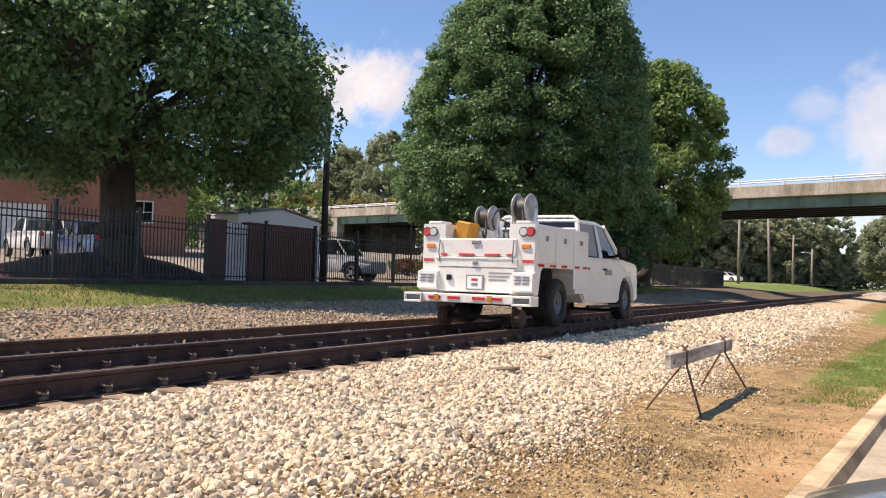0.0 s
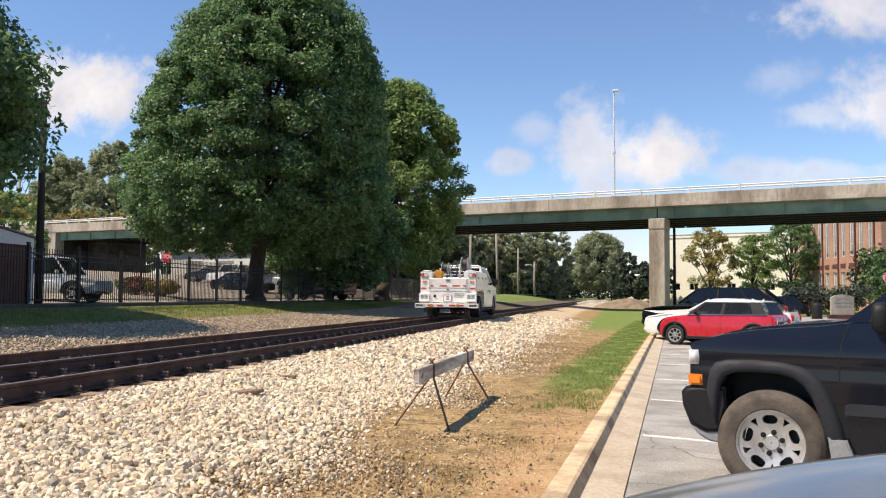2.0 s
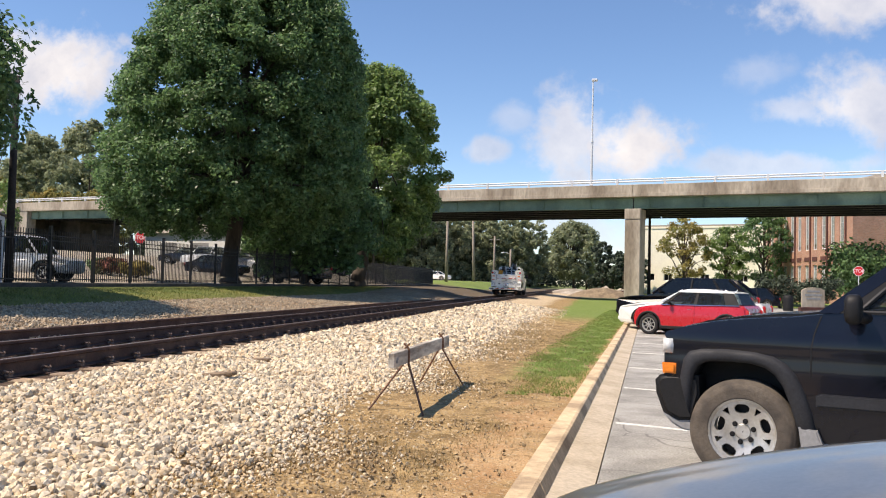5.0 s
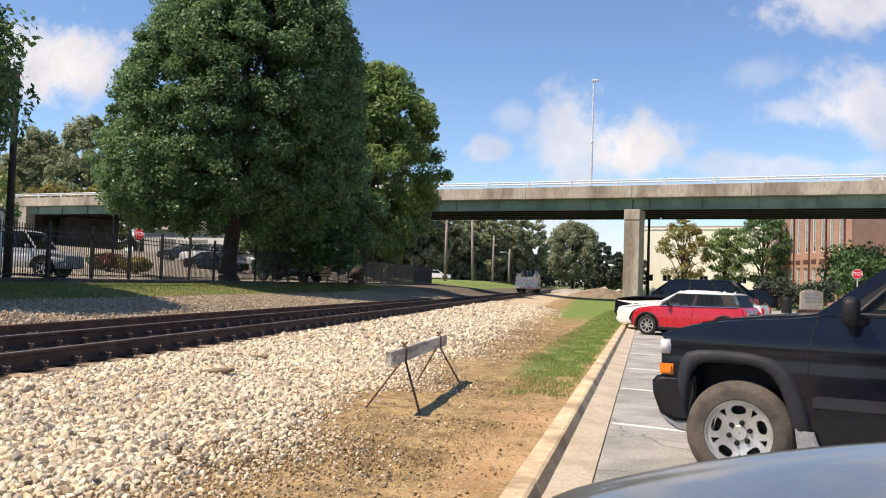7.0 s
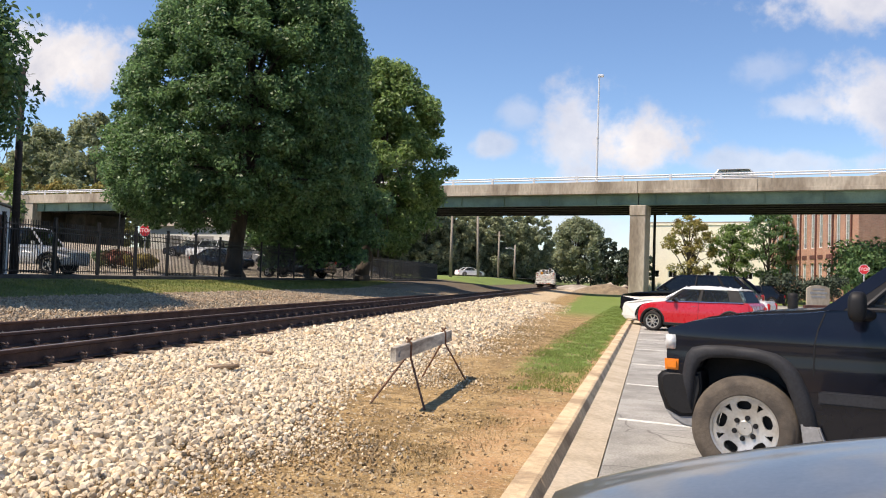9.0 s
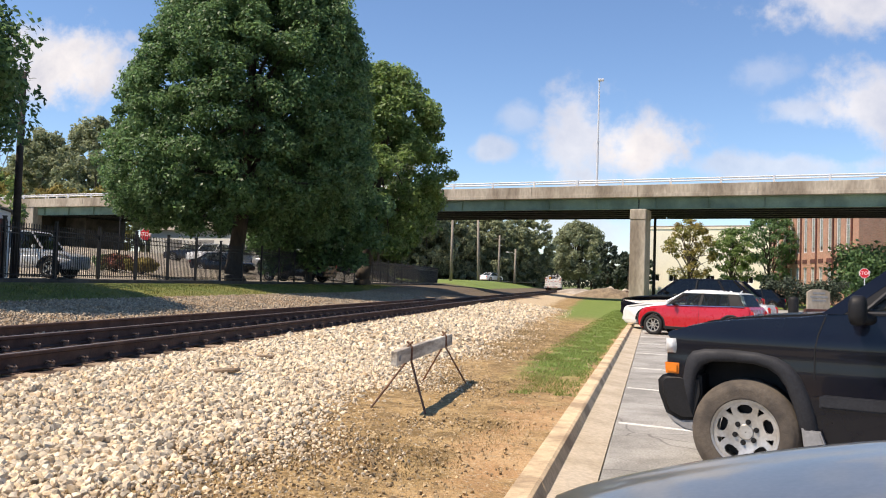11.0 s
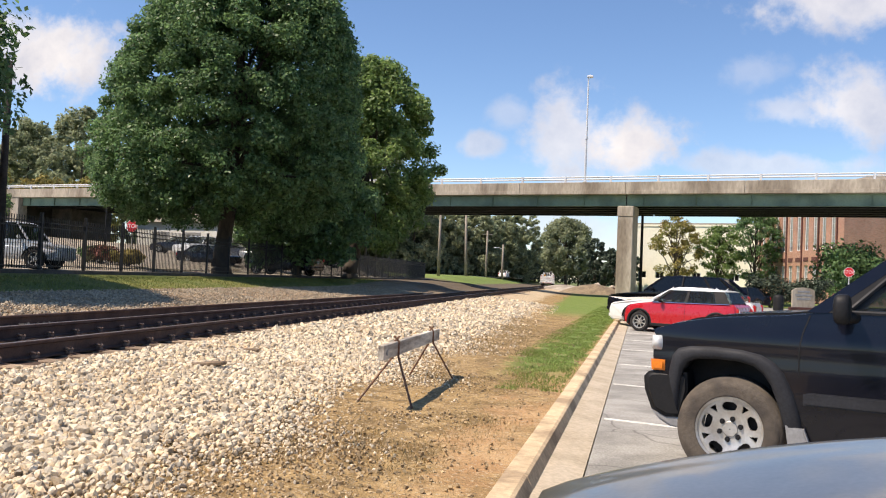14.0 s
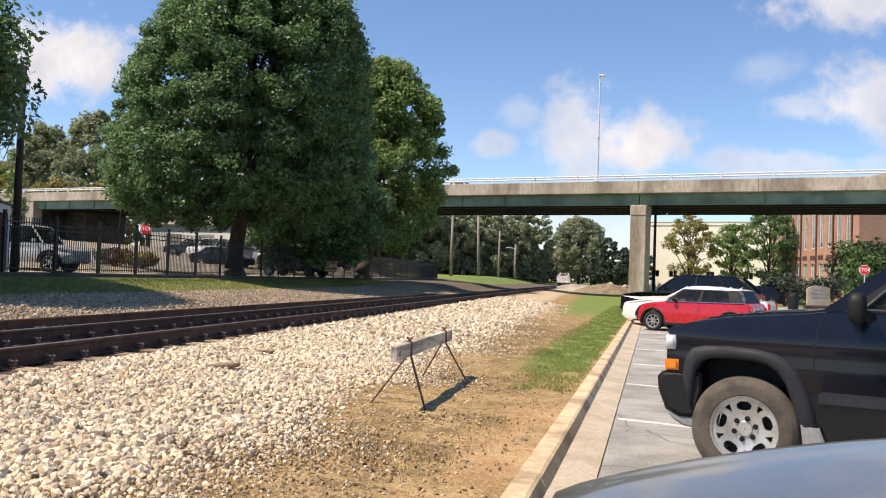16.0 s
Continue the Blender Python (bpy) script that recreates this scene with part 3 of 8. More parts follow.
def slab(name, pts, z0, z1, mat_, label, category, bevel=0.0):
    bm = bmesh.new()
    lo, hi = [bm.verts.new((x, y, z0)) for x, y in pts], [bm.verts.new((x, y, z1)) for x, y in pts]
    bm.faces.new(hi), bm.faces.new(lo[::-1])
    for i in range(len(pts)):
        j = (i + 1) % len(pts)
        bm.faces.new((lo[i], lo[j], hi[j], hi[i]))
    bmesh.ops.recalc_face_normals(bm, faces=bm.faces[:])
    return tagged(finish(name, bm, mat_), label, category, kind="structure")


def lot_material():
    """Worn grey asphalt with sealed and open cracks."""
    m = M["asphalt"].copy()
    n, l = m.node_tree.nodes, m.node_tree.links
    b = n["Principled BSDF"]
    src = b.inputs["Base Color"].links[0].from_socket
    geo = n.new("ShaderNodeNewGeometry")
    t = n.new("ShaderNodeTexNoise")
    t.inputs["Scale"].default_value = 1.5
    l.new(geo.outputs["Position"], t.inputs["Vector"])
    add = n.new("ShaderNodeVectorMath")
    sc = n.new("ShaderNodeVectorMath")
    sc.operation = "SCALE"
    sc.inputs["Scale"].default_value = 0.5
    l.new(t.outputs["Color"], sc.inputs[0]), l.new(geo.outputs["Position"], add.inputs[0]), l.new(sc.outputs[0], add.inputs[1])
    v = n.new("ShaderNodeTexVoronoi")
    v.feature = "DISTANCE_TO_EDGE"
    v.inputs["Scale"].default_value = 0.55
    l.new(add.outputs[0], v.inputs["Vector"])
    mr = n.new("ShaderNodeMapRange")
    mr.inputs[1].default_value, mr.inputs[2].default_value, mr.inputs[3].default_value, mr.inputs[4].default_value = 0.003, 0.009, 0.5, 0.0
    l.new(v.outputs["Distance"], mr.inputs[0])
    mix = n.new("ShaderNodeMix")
    mix.data_type = "RGBA"
    l.new(mr.outputs[0], mix.inputs[0]), l.new(src, mix.inputs[6])
    mix.inputs[7].default_value = (0.06, 0.055, 0.05, 1)
    l.new(mix.outputs[2], b.inputs["Base Color"])
    return m


M["lot"] = lot_material()


def build_kerb():
    k = thing("kerb", label="pale concrete kerb with worn edges along the parking lot", category="kerb", kind="structure")
    y = -12.0
    while y < 74:
        length = 3.0
        bm = bmesh.new()
        prism(bm, [(-0.02, -0.1), (-0.02, 0.14), (0.12, 0.14), (0.145, 0.128), (0.152, 0.11), (0.19, 0.04), (0.19, -0.1)], 0, length - 0.008, 0.006, 1)
        for v in bm.verts:
            v.co.x += 0.004 * noise.noise((v.co.x * 5 + y, v.co.y * 3, y))
        ob = part("kerb_stone", bm, M["kerb"], k, smooth=False)
        ob.matrix_basis = Matrix.Translation((kerb_x(y), y, 0)) @ Matrix.Rotation(-math.atan(KERB), 4, "Z")
        y += length
    # the gutter falls from the kerb to the lot
    gutter = slab("gutter", [(kerb_x(-12) + 0.175, -12), (kerb_x(-12) + 0.48, -12), (kerb_x(74) + 0.48, 74), (kerb_x(74) + 0.175, 74)], -0.08, 0.004, M["gutter"], "stained concrete gutter strip below the kerb", "gutter")
    for v in gutter.data.vertices:
        if v.co.z > 0 and v.co.x < kerb_x(v.co.y) + 0.3:
            v.co.z = 0.045
    slab("parking_lot", [(kerb_x(-60) + 0.49, -60), (90, -60), (90, 76), (kerb_x(76) + 0.49, 76)], -0.08, 0.0, M["lot"], "cracked grey asphalt parking lot with white lines", "parking lot")
    for i, y in enumerate((-0.9, 2.2, 5.3, 9.62, 12.97, 16.22, 19.9, 23.3, 26.6, 29.9)):
        x0 = kerb_x(y) + 0.52
        if y in (2.2, 5.3):
            continue
        pts = [(x0, y - 0.05), (x0 + 5.0, y - 0.05 - 5.0 * 0.36), (x0 + 5.0, y + 0.05 - 5.0 * 0.36), (x0, y + 0.05)]
        tagged(slab("parking_line", pts, -0.004, 0.004, M["line"], "worn white painted parking line", "parking line"), group="parking lines")


build_kerb()

# ---- railway track ----
RAIL_NEAR, RAIL_FAR, TIE_TOP = -5.86, -7.33, 0.42


def rail_mesh(bm, x, z, y0, y1, step=20.0):
    prof = [(-0.075, 0), (0.075, 0), (0.075, 0.012), (0.012, 0.03), (0.010, 0.135), (0.037, 0.15), (0.037, 0.178), (0.028, 0.186), (-0.028, 0.186), (-0.037, 0.178), (-0.037, 0.15), (-0.010, 0.135), (-0.012, 0.03), (-0.075, 0.012)]
    ends = []
    for y in (y0, y1):
        ends.append([bm.verts.new((x + a, y, z + b)) for a, b in prof])
    for i in range(len(prof)):
        j = (i + 1) % len(prof)
        f = bm.faces.new((ends[0][i], ends[0][j], ends[1][j], ends[1][i]))
        f.material_index = 1 if i in (7,) else 0
    bm.faces.new(ends[0]), bm.faces.new(ends[1][::-1])
    bmesh.ops.recalc_face_normals(bm, faces=bm.faces[:])


def build_track():
    track = thing("railway_track", label="railway track with rusty steel rails on wooden ties", category="railway track", kind="structure")
    for x in (RAIL_NEAR, RAIL_FAR):
        for y0, y1 in ((-40, 12), (12.006, 64), (64.006, 260)):
            bm = bmesh.new()
            rail_mesh(bm, x, TIE_TOP, y0, y1)
            part("rail", bm, [M["rail"], M["rail_top"]], track)
    bm = bmesh.new()
    box(bm, -1.25, -0.11, -0.17, 1.25, 0.11, 0.0, 0.012)
    tie_me = bpy.data.meshes.new("tie")
    bm.to_mesh(tie_me), bm.free()
    tie_me.materials.append(M["tie"])
    bm = bmesh.new()
    box(bm, -0.17, -0.09, 0, 0.17, 0.09, 0.012)
    plate_me = bpy.data.meshes.new("tie_plate")
    bm.to_mesh(plate_me), bm.free()
    plate_me.materials.append(M["rail"])
    bm = bmesh.new()  # a bent spring clip with its shoulder
    box(bm, 0.06, -0.035, 0.0, 0.12, 0.035, 0.035, 0.008)
    pipe(bm, [(0.03, -0.02, 0.035), (0.075, -0.05, 0.062), (0.115, -0.03, 0.05), (0.115, 0.03, 0.04), (0.075, 0.05, 0.058), (0.045, 0.045, 0.03)], 0.011, 5)
    clip_me = bpy.data.meshes.new("rail_clip")
    bm.to_mesh(clip_me), bm.free()
    clip_me.materials.append(M["clip"])
    rng = random.Random(3)
    y, i = -2.0, 0
    while y < 170:
        mid = (RAIL_NEAR + RAIL_FAR) / 2
        tie = new("tie", tie_me)
        tie.parent = track
        tie.matrix_basis = pose(mid + rng.uniform(-0.06, 0.06), y + rng.uniform(-0.02, 0.02), TIE_TOP - 0.005, 0, 0, rng.uniform(-0.8, 0.8))
        if y < 75:
            for x in (RAIL_NEAR, RAIL_FAR):
                plate = new("tie_plate", plate_me)
                plate.parent = track
                plate.location = (x, y, TIE_TOP - 0.008)
                for side in (0, 180):
                    if side == 180 and y > 30:
                        continue
                    c = new("rail_clip", clip_me)
                    c.parent = track
                    c.matrix_basis = pose(x, y, TIE_TOP + 0.004, 0, 0, side) @ Matrix.Diagonal((1.0, 1.0, 1.15, 1))
        y += 0.61
        i += 1
    bm = bmesh.new()
    rail_mesh(bm, 0, 0, -40, 46)
    spare = tagged(finish("spare_rail", bm, [M["rail"], M["rail"]]), "rusty spare rail lying on the stones beside the track", "rail")
    spare.matrix_basis = pose(-9.62, 0, 0.345, 0, 0, -1.0)


build_track()


def scatter_stones(name, label, count, seed, place, size, mat_, round_=False):
    """Broken stones, each a rough block, as one mesh."""
    rng = np.random.default_rng(seed)
    xy = place(rng, count)
    count = len(xy)
    if round_:  # twelve corners, worn on all sides
        g = (1 + 5 ** 0.5) / 2
        base = np.array([(-1, g, 0), (1, g, 0), (-1, -g, 0), (1, -g, 0), (0, -1, g), (0, 1, g), (0, -1, -g), (0, 1, -g), (g, 0, -1), (g, 0, 1), (-g, 0, -1), (-g, 0, 1)], float) / 3.1
        faces = np.array([(0, 11, 5), (0, 5, 1), (0, 1, 7), (0, 7, 10), (0, 10, 11), (1, 5, 9), (5, 11, 4), (11, 10, 2), (10, 7, 6), (7, 1, 8), (3, 9, 4), (3, 4, 2), (3, 2, 6), (3, 6, 8), (3, 8, 9), (4, 9, 5), (2, 4, 11), (6, 2, 10), (8, 6, 7), (9, 8, 1)])
    else:
        base = np.array([(-1, -1, -1), (1, -1, -1), (1, 1, -1), (-1, 1, -1), (-1, -1, 1), (1, -1, 1), (1, 1, 1), (-1, 1, 1)], float) * 0.5
        faces = np.array([(0, 3, 2, 1), (4, 5, 6, 7), (0, 1, 5, 4), (1, 2, 6, 5), (2, 3, 7, 6), (3, 0, 4, 7)])
    nv, (nf, nc) = len(base), faces.shape
    v = base[None] + rng.normal(0, 0.10 if round_ else 0.145, (count, nv, 3))
    s = size(xy, rng)[:, None] * rng.uniform(0.65, 1.3, (count, 3))
    v = v * s[:, None, :]
    for a, b, ang in ((0, 1, rng.uniform(0, 6.28, count)), (0, 2, rng.uniform(-0.9, 0.9, count)), (1, 2, rng.uniform(-0.9, 0.9, count))):
        c, d = np.cos(ang)[:, None], np.sin(ang)[:, None]
        p, q = v[:, :, a].copy(), v[:, :, b].copy()
        v[:, :, a], v[:, :, b] = c * p - d * q, d * p + c * q
    z = np.array([ground_z(px_, py_) for px_, py_ in xy])
    v += np.stack([xy[:, 0], xy[:, 1], z + s[:, 2] * rng.uniform(0.0, 0.65, count)], 1)[:, None, :]
    f = faces[None] + (np.arange(count) * nv)[:, None, None]
    me = bpy.data.meshes.new(name)
    me.vertices.add(count * nv), me.loops.add(count * nf * nc), me.polygons.add(count * nf)
    me.vertices.foreach_set("co", v.ravel())
    me.loops.foreach_set("vertex_index", f.ravel().astype(np.int32))
    me.polygons.foreach_set("loop_start", np.arange(0, count * nf * nc, nc, dtype=np.int32))
    me.update(calc_edges=True)
    me.validate()
    me.shade_flat()
    me.materials.append(mat_)
    return tagged(new(name, me), label, "gravel", kind="stuff")


def right_band(y0, y1, power):
    def place(rng, count):
        y = y0 + (y1 - y0) * rng.random(count) ** power
        x = -5.35 + 4.0 * rng.random(count)
        keep = rng.random(count) < np.clip((-1.85 - x + 0.3 * np.sin(y * 1.3) + 0.2 * np.sin(y * 3.1)) * 0.55 + 0.05, 0.05, 1)
        return np.stack([x, y], 1)[keep]
    return place


def left_place(rng, count):
    y = 4 + 50 * rng.random(count)
    x = -14.9 + 5.6 * rng.random(count)
    return np.stack([x, y], 1)


def ballast_size(xy, r):
    return (0.034 + 0.010 * (xy[:, 1] > 14) + 0.014 * (xy[:, 1] > 28)) * np.clip((-1.3 - xy[:, 0]) / 1.6, 0.42, 1) * (0.45 + 1.25 * r.random(len(xy)) ** 1.6)


scatter_stones("ballast", "pale grey and tan crushed stone ballast beside the track", 86000, 5, right_band(2.5, 14, 1.15), ballast_size, M["stone"], True)
scatter_stones("ballast", "pale tan crushed stone ballast further along the track", 56000, 15, right_band(14, 46, 1.3), ballast_size, M["stone"])
scatter_stones("bank_stones", "grey and brown stones on the shallow bank", 34000, 6, left_place, lambda xy, r: 0.036 * r.uniform(0.5, 1.4, len(xy)), M["stone_far"])


def earth_place(rng, count):
    y = 3 + 26 * rng.random(count) ** 1.6
    x = -3.0 + 3.0 * rng.random(count)
    keep = (x < -0.95 + KERB * y) & (rng.random(count) < np.clip((-0.7 - x) * 0.5, 0.08, 1))
    return np.stack([x, y], 1)[keep]


scatter_stones("loose_pebbles", "small loose pebbles strewn over the bare earth", 44000, 8, earth_place, lambda xy, r: 0.012 * r.uniform(0.4, 1.9, len(xy)), M["pebble"])


def blades(name, label, count, seed, place, height, mat_):
    rng = np.random.default_rng(seed)
    xy = place(rng, count)
    count = len(xy)
    h = height * rng.uniform(0.5, 1.4, count)
    a = rng.uniform(0, 6.28, count)
    w = h * 0.16
    z = np.array([ground_z(p, q) for p, q in xy])
    v = np.zeros((count, 3, 3))
    v[:, 0] = np.stack([xy[:, 0] - np.cos(a) * w, xy[:, 1] - np.sin(a) * w, z - 0.01], 1)
    v[:, 1] = np.stack([xy[:, 0] + np.cos(a) * w, xy[:, 1] + np.sin(a) * w, z - 0.01], 1)
    v[:, 2] = np.stack([xy[:, 0] + rng.normal(0, 0.5, count) * h, xy[:, 1] + rng.normal(0, 0.5, count) * h, z + h], 1)
    me = bpy.data.meshes.new(name)
    me.vertices.add(count * 3), me.loops.add(count * 3), me.polygons.add(count)
    me.vertices.foreach_set("co", v.ravel())
    me.loops.foreach_set("vertex_index", np.arange(count * 3, dtype=np.int32))
    me.polygons.foreach_set("loop_start", np.arange(0, count * 3, 3, dtype=np.int32))
    me.update(calc_edges=True)
    me.materials.append(mat_)
    return tagged(new(name, me), label, "grass", kind="stuff")


def right_grass(rng, count):
    y = 10.6 + 40 * rng.random(count) ** 1.5
    edge = -0.86 + KERB * y
    x = edge - 1.3 + 1.27 * rng.random(count) ** 0.9 + rng.normal(0, 0.05, count)
    wide = np.clip((y - 10.6) / 4.0, 0.15, 1)
    keep = ((x > edge - 0.72 - 0.55 * wide + rng.normal(0, 0.07, count)) & (x < edge - 0.06 + rng.normal(0, 0.04, count)) & (rng.random(count) < wide + 0.3)) | ((y > 28) & (x > edge - 1.6 - (y - 28) * 0.02))
    patchy = np.sin(x * 7 + y * 2.1) + np.sin(y * 3.7 - x * 5) > -1.2
    return np.stack([x, y], 1)[keep & patchy]


def weed_tufts(rng, count):
    centres = np.stack([rng.uniform(-2.9, -1.0, 260), 3.2 + 22 * rng.random(260) ** 1.4], 1)
    centres[:, 0] += KERB * centres[:, 1] * 0.5
    c = centres[rng.integers(0, 260, count)]
    return c + rng.normal(0, 0.15, (count, 2))


def left_grass(rng, count):
    return np.stack([rng.uniform(-18.0, -14.8, count), rng.uniform(6, 62, count)], 1)


blades("grass", "bright green mown grass strip beside the kerb", 64000, 11, right_grass, 0.032, M["grass"])
blades("dry_tufts", "thin dry straw and weeds on the bare earth", 40000, 12, weed_tufts, 0.02, M["straw"])
blades("bank_grass", "short grass below the fence wall", 26000, 13, left_grass, 0.07, M["bank_grass"])


# ---- bridge ----
def bridge_frame():
    """The bridge's line: origin over the track, its run to the right as +x."""
    d = Vector((36.0, -10.9, 0)).normalized()
    return Matrix.Translation((-6.6, 80.3, 0)) @ Matrix.Rotation(math.atan2(d.y, d.x), 4, "Z")


BRIDGE = bridge_frame()
BR_Z = 8.35  # underside of the girders


def build_bridge():
    br = thing("road_bridge", BRIDGE, "concrete road bridge on green steel girders over the railway", "bridge", kind="structure")
    x0, x1, width = -110.0, 75.0, 12.0
    bm = bmesh.new()
    box(bm, x0, 0, BR_Z + 1.0, x1, width, BR_Z + 1.35)
    part("deck", bm, M["concrete"], br)
    for i in range(6):
        y = 0.55 + i * (width - 1.1) / 5
        for g0, g1 in ((-69.0, -36.0), (-35.9, 9.9), (10.0, x1)):
            bm = bmesh.new()
            prism(bm, [(g0, BR_Z), (g1, BR_Z), (g1, BR_Z + 1.0), (g0, BR_Z + 1.0)], y - 0.012, y + 0.012)
            box(bm, g0, y - 0.2, BR_Z - 0.01, g1, y + 0.2, BR_Z + 0.03)
            box(bm, g0, y - 0.18, BR_Z + 0.95, g1, y + 0.18, BR_Z + 1.0)
            k = g0 + 1.5
            while k < g1:
                box(bm, k - 0.01, y - 0.17, BR_Z + 0.03, k + 0.01, y + 0.17, BR_Z + 0.95)
                k += 4.5 if i == 0 else 9.0
            # inner girders are coloured near-black to stand in for shade under the deck
            part("girder", bm, M["green_steel"] if i == 0 else M["shade_steel"], br)
    for y, name in ((-0.05, "parapet"), (width - 0.2, "parapet")):
        k = x0
        while k < x1:
            bm = bmesh.new()
            box(bm, k, y, BR_Z + 1.02, k + 9.97, y + 0.25, BR_Z + 2.1, 0.02)
            box(bm, k, y - 0.06, BR_Z + 1.02, k + 9.97, y - 0.004, BR_Z + 1.32, 0.01)
            part(name, bm, M["concrete"], br)
            k += 10
    for y in (0.07, width - 0.08):
        bm = bmesh.new()
        for z in (2.36, 2.56):
            tube(bm, (x0, y, BR_Z + z), (x1, y, BR_Z + z), 0.065, n=6)
        part("handrail", bm, M["galv"], br, "galvanised railing on the parapet")
        k = x0 + 1
        while k < x1:
            bm = bmesh.new()
            box(bm, k - 0.09, y - 0.07, BR_Z + 2.1, k + 0.09, y + 0.07, BR_Z + 2.64)
            part("rail_post", bm, M["galv"], br)
            k += 4.2
    # piers: a column in each line of support, with a cap beam
    for k in (10.0,):
        bm = bmesh.new()
        box(bm, k - 0.72, 0.1, BR_Z - 0.95, k + 0.72, 2.0, BR_Z - 0.02, 0.05)
        part("cap_beam", bm, M["concrete"], br)
        for y in (0.15,):
            bm = bmesh.new()
            box(bm, k - 0.70, y, -0.3, k + 0.70, y + 1.75, BR_Z - 0.93, 0.05)
            part("pier", bm, M["concrete"], br)
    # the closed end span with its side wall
    # the end wall's dark colour carries the shade below the deck
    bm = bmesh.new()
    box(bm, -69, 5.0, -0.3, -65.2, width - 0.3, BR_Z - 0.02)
    part("abutment", bm, M["concrete_side"], br, "concrete end wall coloured dark for the shade below the deck")
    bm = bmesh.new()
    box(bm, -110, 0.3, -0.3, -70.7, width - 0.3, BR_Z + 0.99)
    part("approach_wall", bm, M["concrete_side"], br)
    bm = bmesh.new()
    box(bm, -70.6, -0.04, 0.5, -69.1, 1.3, BR_Z + 1.0, 0.03)
    part("end_post", bm, M["concrete"], br)


build_bridge()


def bridge_point(x, y, z):
    return BRIDGE @ Vector((x, y, z))


def build_bridge_lamp():
    t = thing("street_lamp", Matrix.Translation(bridge_point(6.2, 0.12, BR_Z + 2.1)), "tall galvanised lamp column standing on the bridge parapet", "street lamp")
    bm = bmesh.new()
    tube(bm, (0, 0, 0), (0, 0, 4.0), 0.11, 0.10, 10)
    tube(bm, (0, 0, 4.0), (0, 0, 9.6), 0.09, 0.06, 10)
    part("pole", bm, M["galv"], t)
    bm = bmesh.new()
    box(bm, -0.16, -0.16, 0, 0.16, 0.16, 0.12, 0.02)
    part("base_plate", bm, M["galv"], t)
    bm = bmesh.new()
    tube(bm, (0, 0, 3.92), (0, 0, 4.1), 0.14, n=10)
    part("collar", bm, M["galv"], t)
    bm = bmesh.new()
    box(bm, -0.12, -0.2, 9.5, 0.42, 0.12, 9.72, 0.05)
    part("lamp_head", bm, M["galv"], t)


build_bridge_lamp()


# ---- fence and wall on the left ----
def build_fence():
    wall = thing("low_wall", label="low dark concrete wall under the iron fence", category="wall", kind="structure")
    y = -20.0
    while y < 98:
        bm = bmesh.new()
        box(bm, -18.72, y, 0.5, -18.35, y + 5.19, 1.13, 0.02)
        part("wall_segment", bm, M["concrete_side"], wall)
        y += 5.2
    bm = bmesh.new()
    box(bm, -0.045, -0.045, 0, 0.045, 0.045, 1.95, 0.006)
    box(bm, -0.055, -0.055, 1.95, 0.055, 0.055, 1.98)
    post_me = bpy.data.meshes.new("post")
    bm.to_mesh(post_me), bm.free()
    post_me.materials.append(M["black_iron"])
    rail_mes = []
    for z in (0.12, 1.45, 1.62):
        bm = bmesh.new()
        box(bm, -0.018, 0.045, z, 0.018, 2.575, z + 0.035)
        me = bpy.data.meshes.new("fence_rail")
        bm.to_mesh(me), bm.free()
        me.materials.append(M["black_iron"])
        rail_mes.append(me)
    bm = bmesh.new()
    box(bm, -0.011, -0.011, 0.05, 0.011, 0.011, 1.82)
    picket_me = bpy.data.meshes.new("picket")
    bm.to_mesh(picket_me), bm.free()
    picket_me.materials.append(M["black_iron"])
    places = [0.13 + 0.131 * i for i in range(19)]
    bm = bmesh.new()
    for k in places:
        box(bm, -0.011, k - 0.011, 0.05, 0.011, k + 0.011, 1.82)
    bars_me = bpy.data.meshes.new("infill")
    bm.to_mesh(bars_me), bm.free()
    bars_me.materials.append(M["black_iron"])
    y = 3.24
    while y < 96:
        f = thing("fence_panel", Matrix.Translation((-18.53, y, 1.12)), "black iron picket fence panel on a low wall", "fence", "fence panels")
        for name, me in [("post", post_me)] + [("fence_rail", q) for q in rail_mes]:
            ob = new(name, me)
            ob.parent = f
        if 10 < y < 49:
            for k in places:
                ob = new("picket", picket_me)
                ob.parent = f
                ob.location = (0, k, 0)
        else:
            ob = tagged(new("infill", bars_me), kind="stuff")
            ob.parent = f
        y += 2.62


build_fence()


def lot_z(x, y):
    """The upper lot rises away from the fence."""
    return 1.06 + 0.045 * max(0, -23.0 - x) + 0.022 * max(0, min(y, 110) - 36) * smoothstep(-21.5, -26, x)


def build_upper_lot():
    bm = bmesh.new()
    xs = [-18.74, -20, -21.5, -23, -24.5, -26, -30, -36, -44, -55, -70, -90, -120]
    ys = [-40, -10, 5, 15, 22, 30, 36, 42, 50, 60, 70, 82, 97]
    rows = [[bm.verts.new((x, y, lot_z(x, y))) for x in xs] for y in ys]
    for a, b in zip(rows, rows[1:]):
        for k in range(len(xs) - 1):
            bm.faces.new((a[k + 1], a[k], b[k], b[k + 1]))
    bmesh.ops.solidify(bm, geom=bm.faces[:], thickness=0.4)
    bmesh.ops.recalc_face_normals(bm, faces=bm.faces[:])
    tagged(finish("upper_lot", bm, M["asphalt_far"]), "sunlit asphalt parking lot rising behind the iron fence", "parking lot", kind="structure")


build_upper_lot()
slab("far_road", [(-40, 122), (-20, 122), (-14.5, 190), (-13.5, 300), (-30, 300)], 1.66, 1.72, M["asphalt_far"], "side road running along the railway", "road")


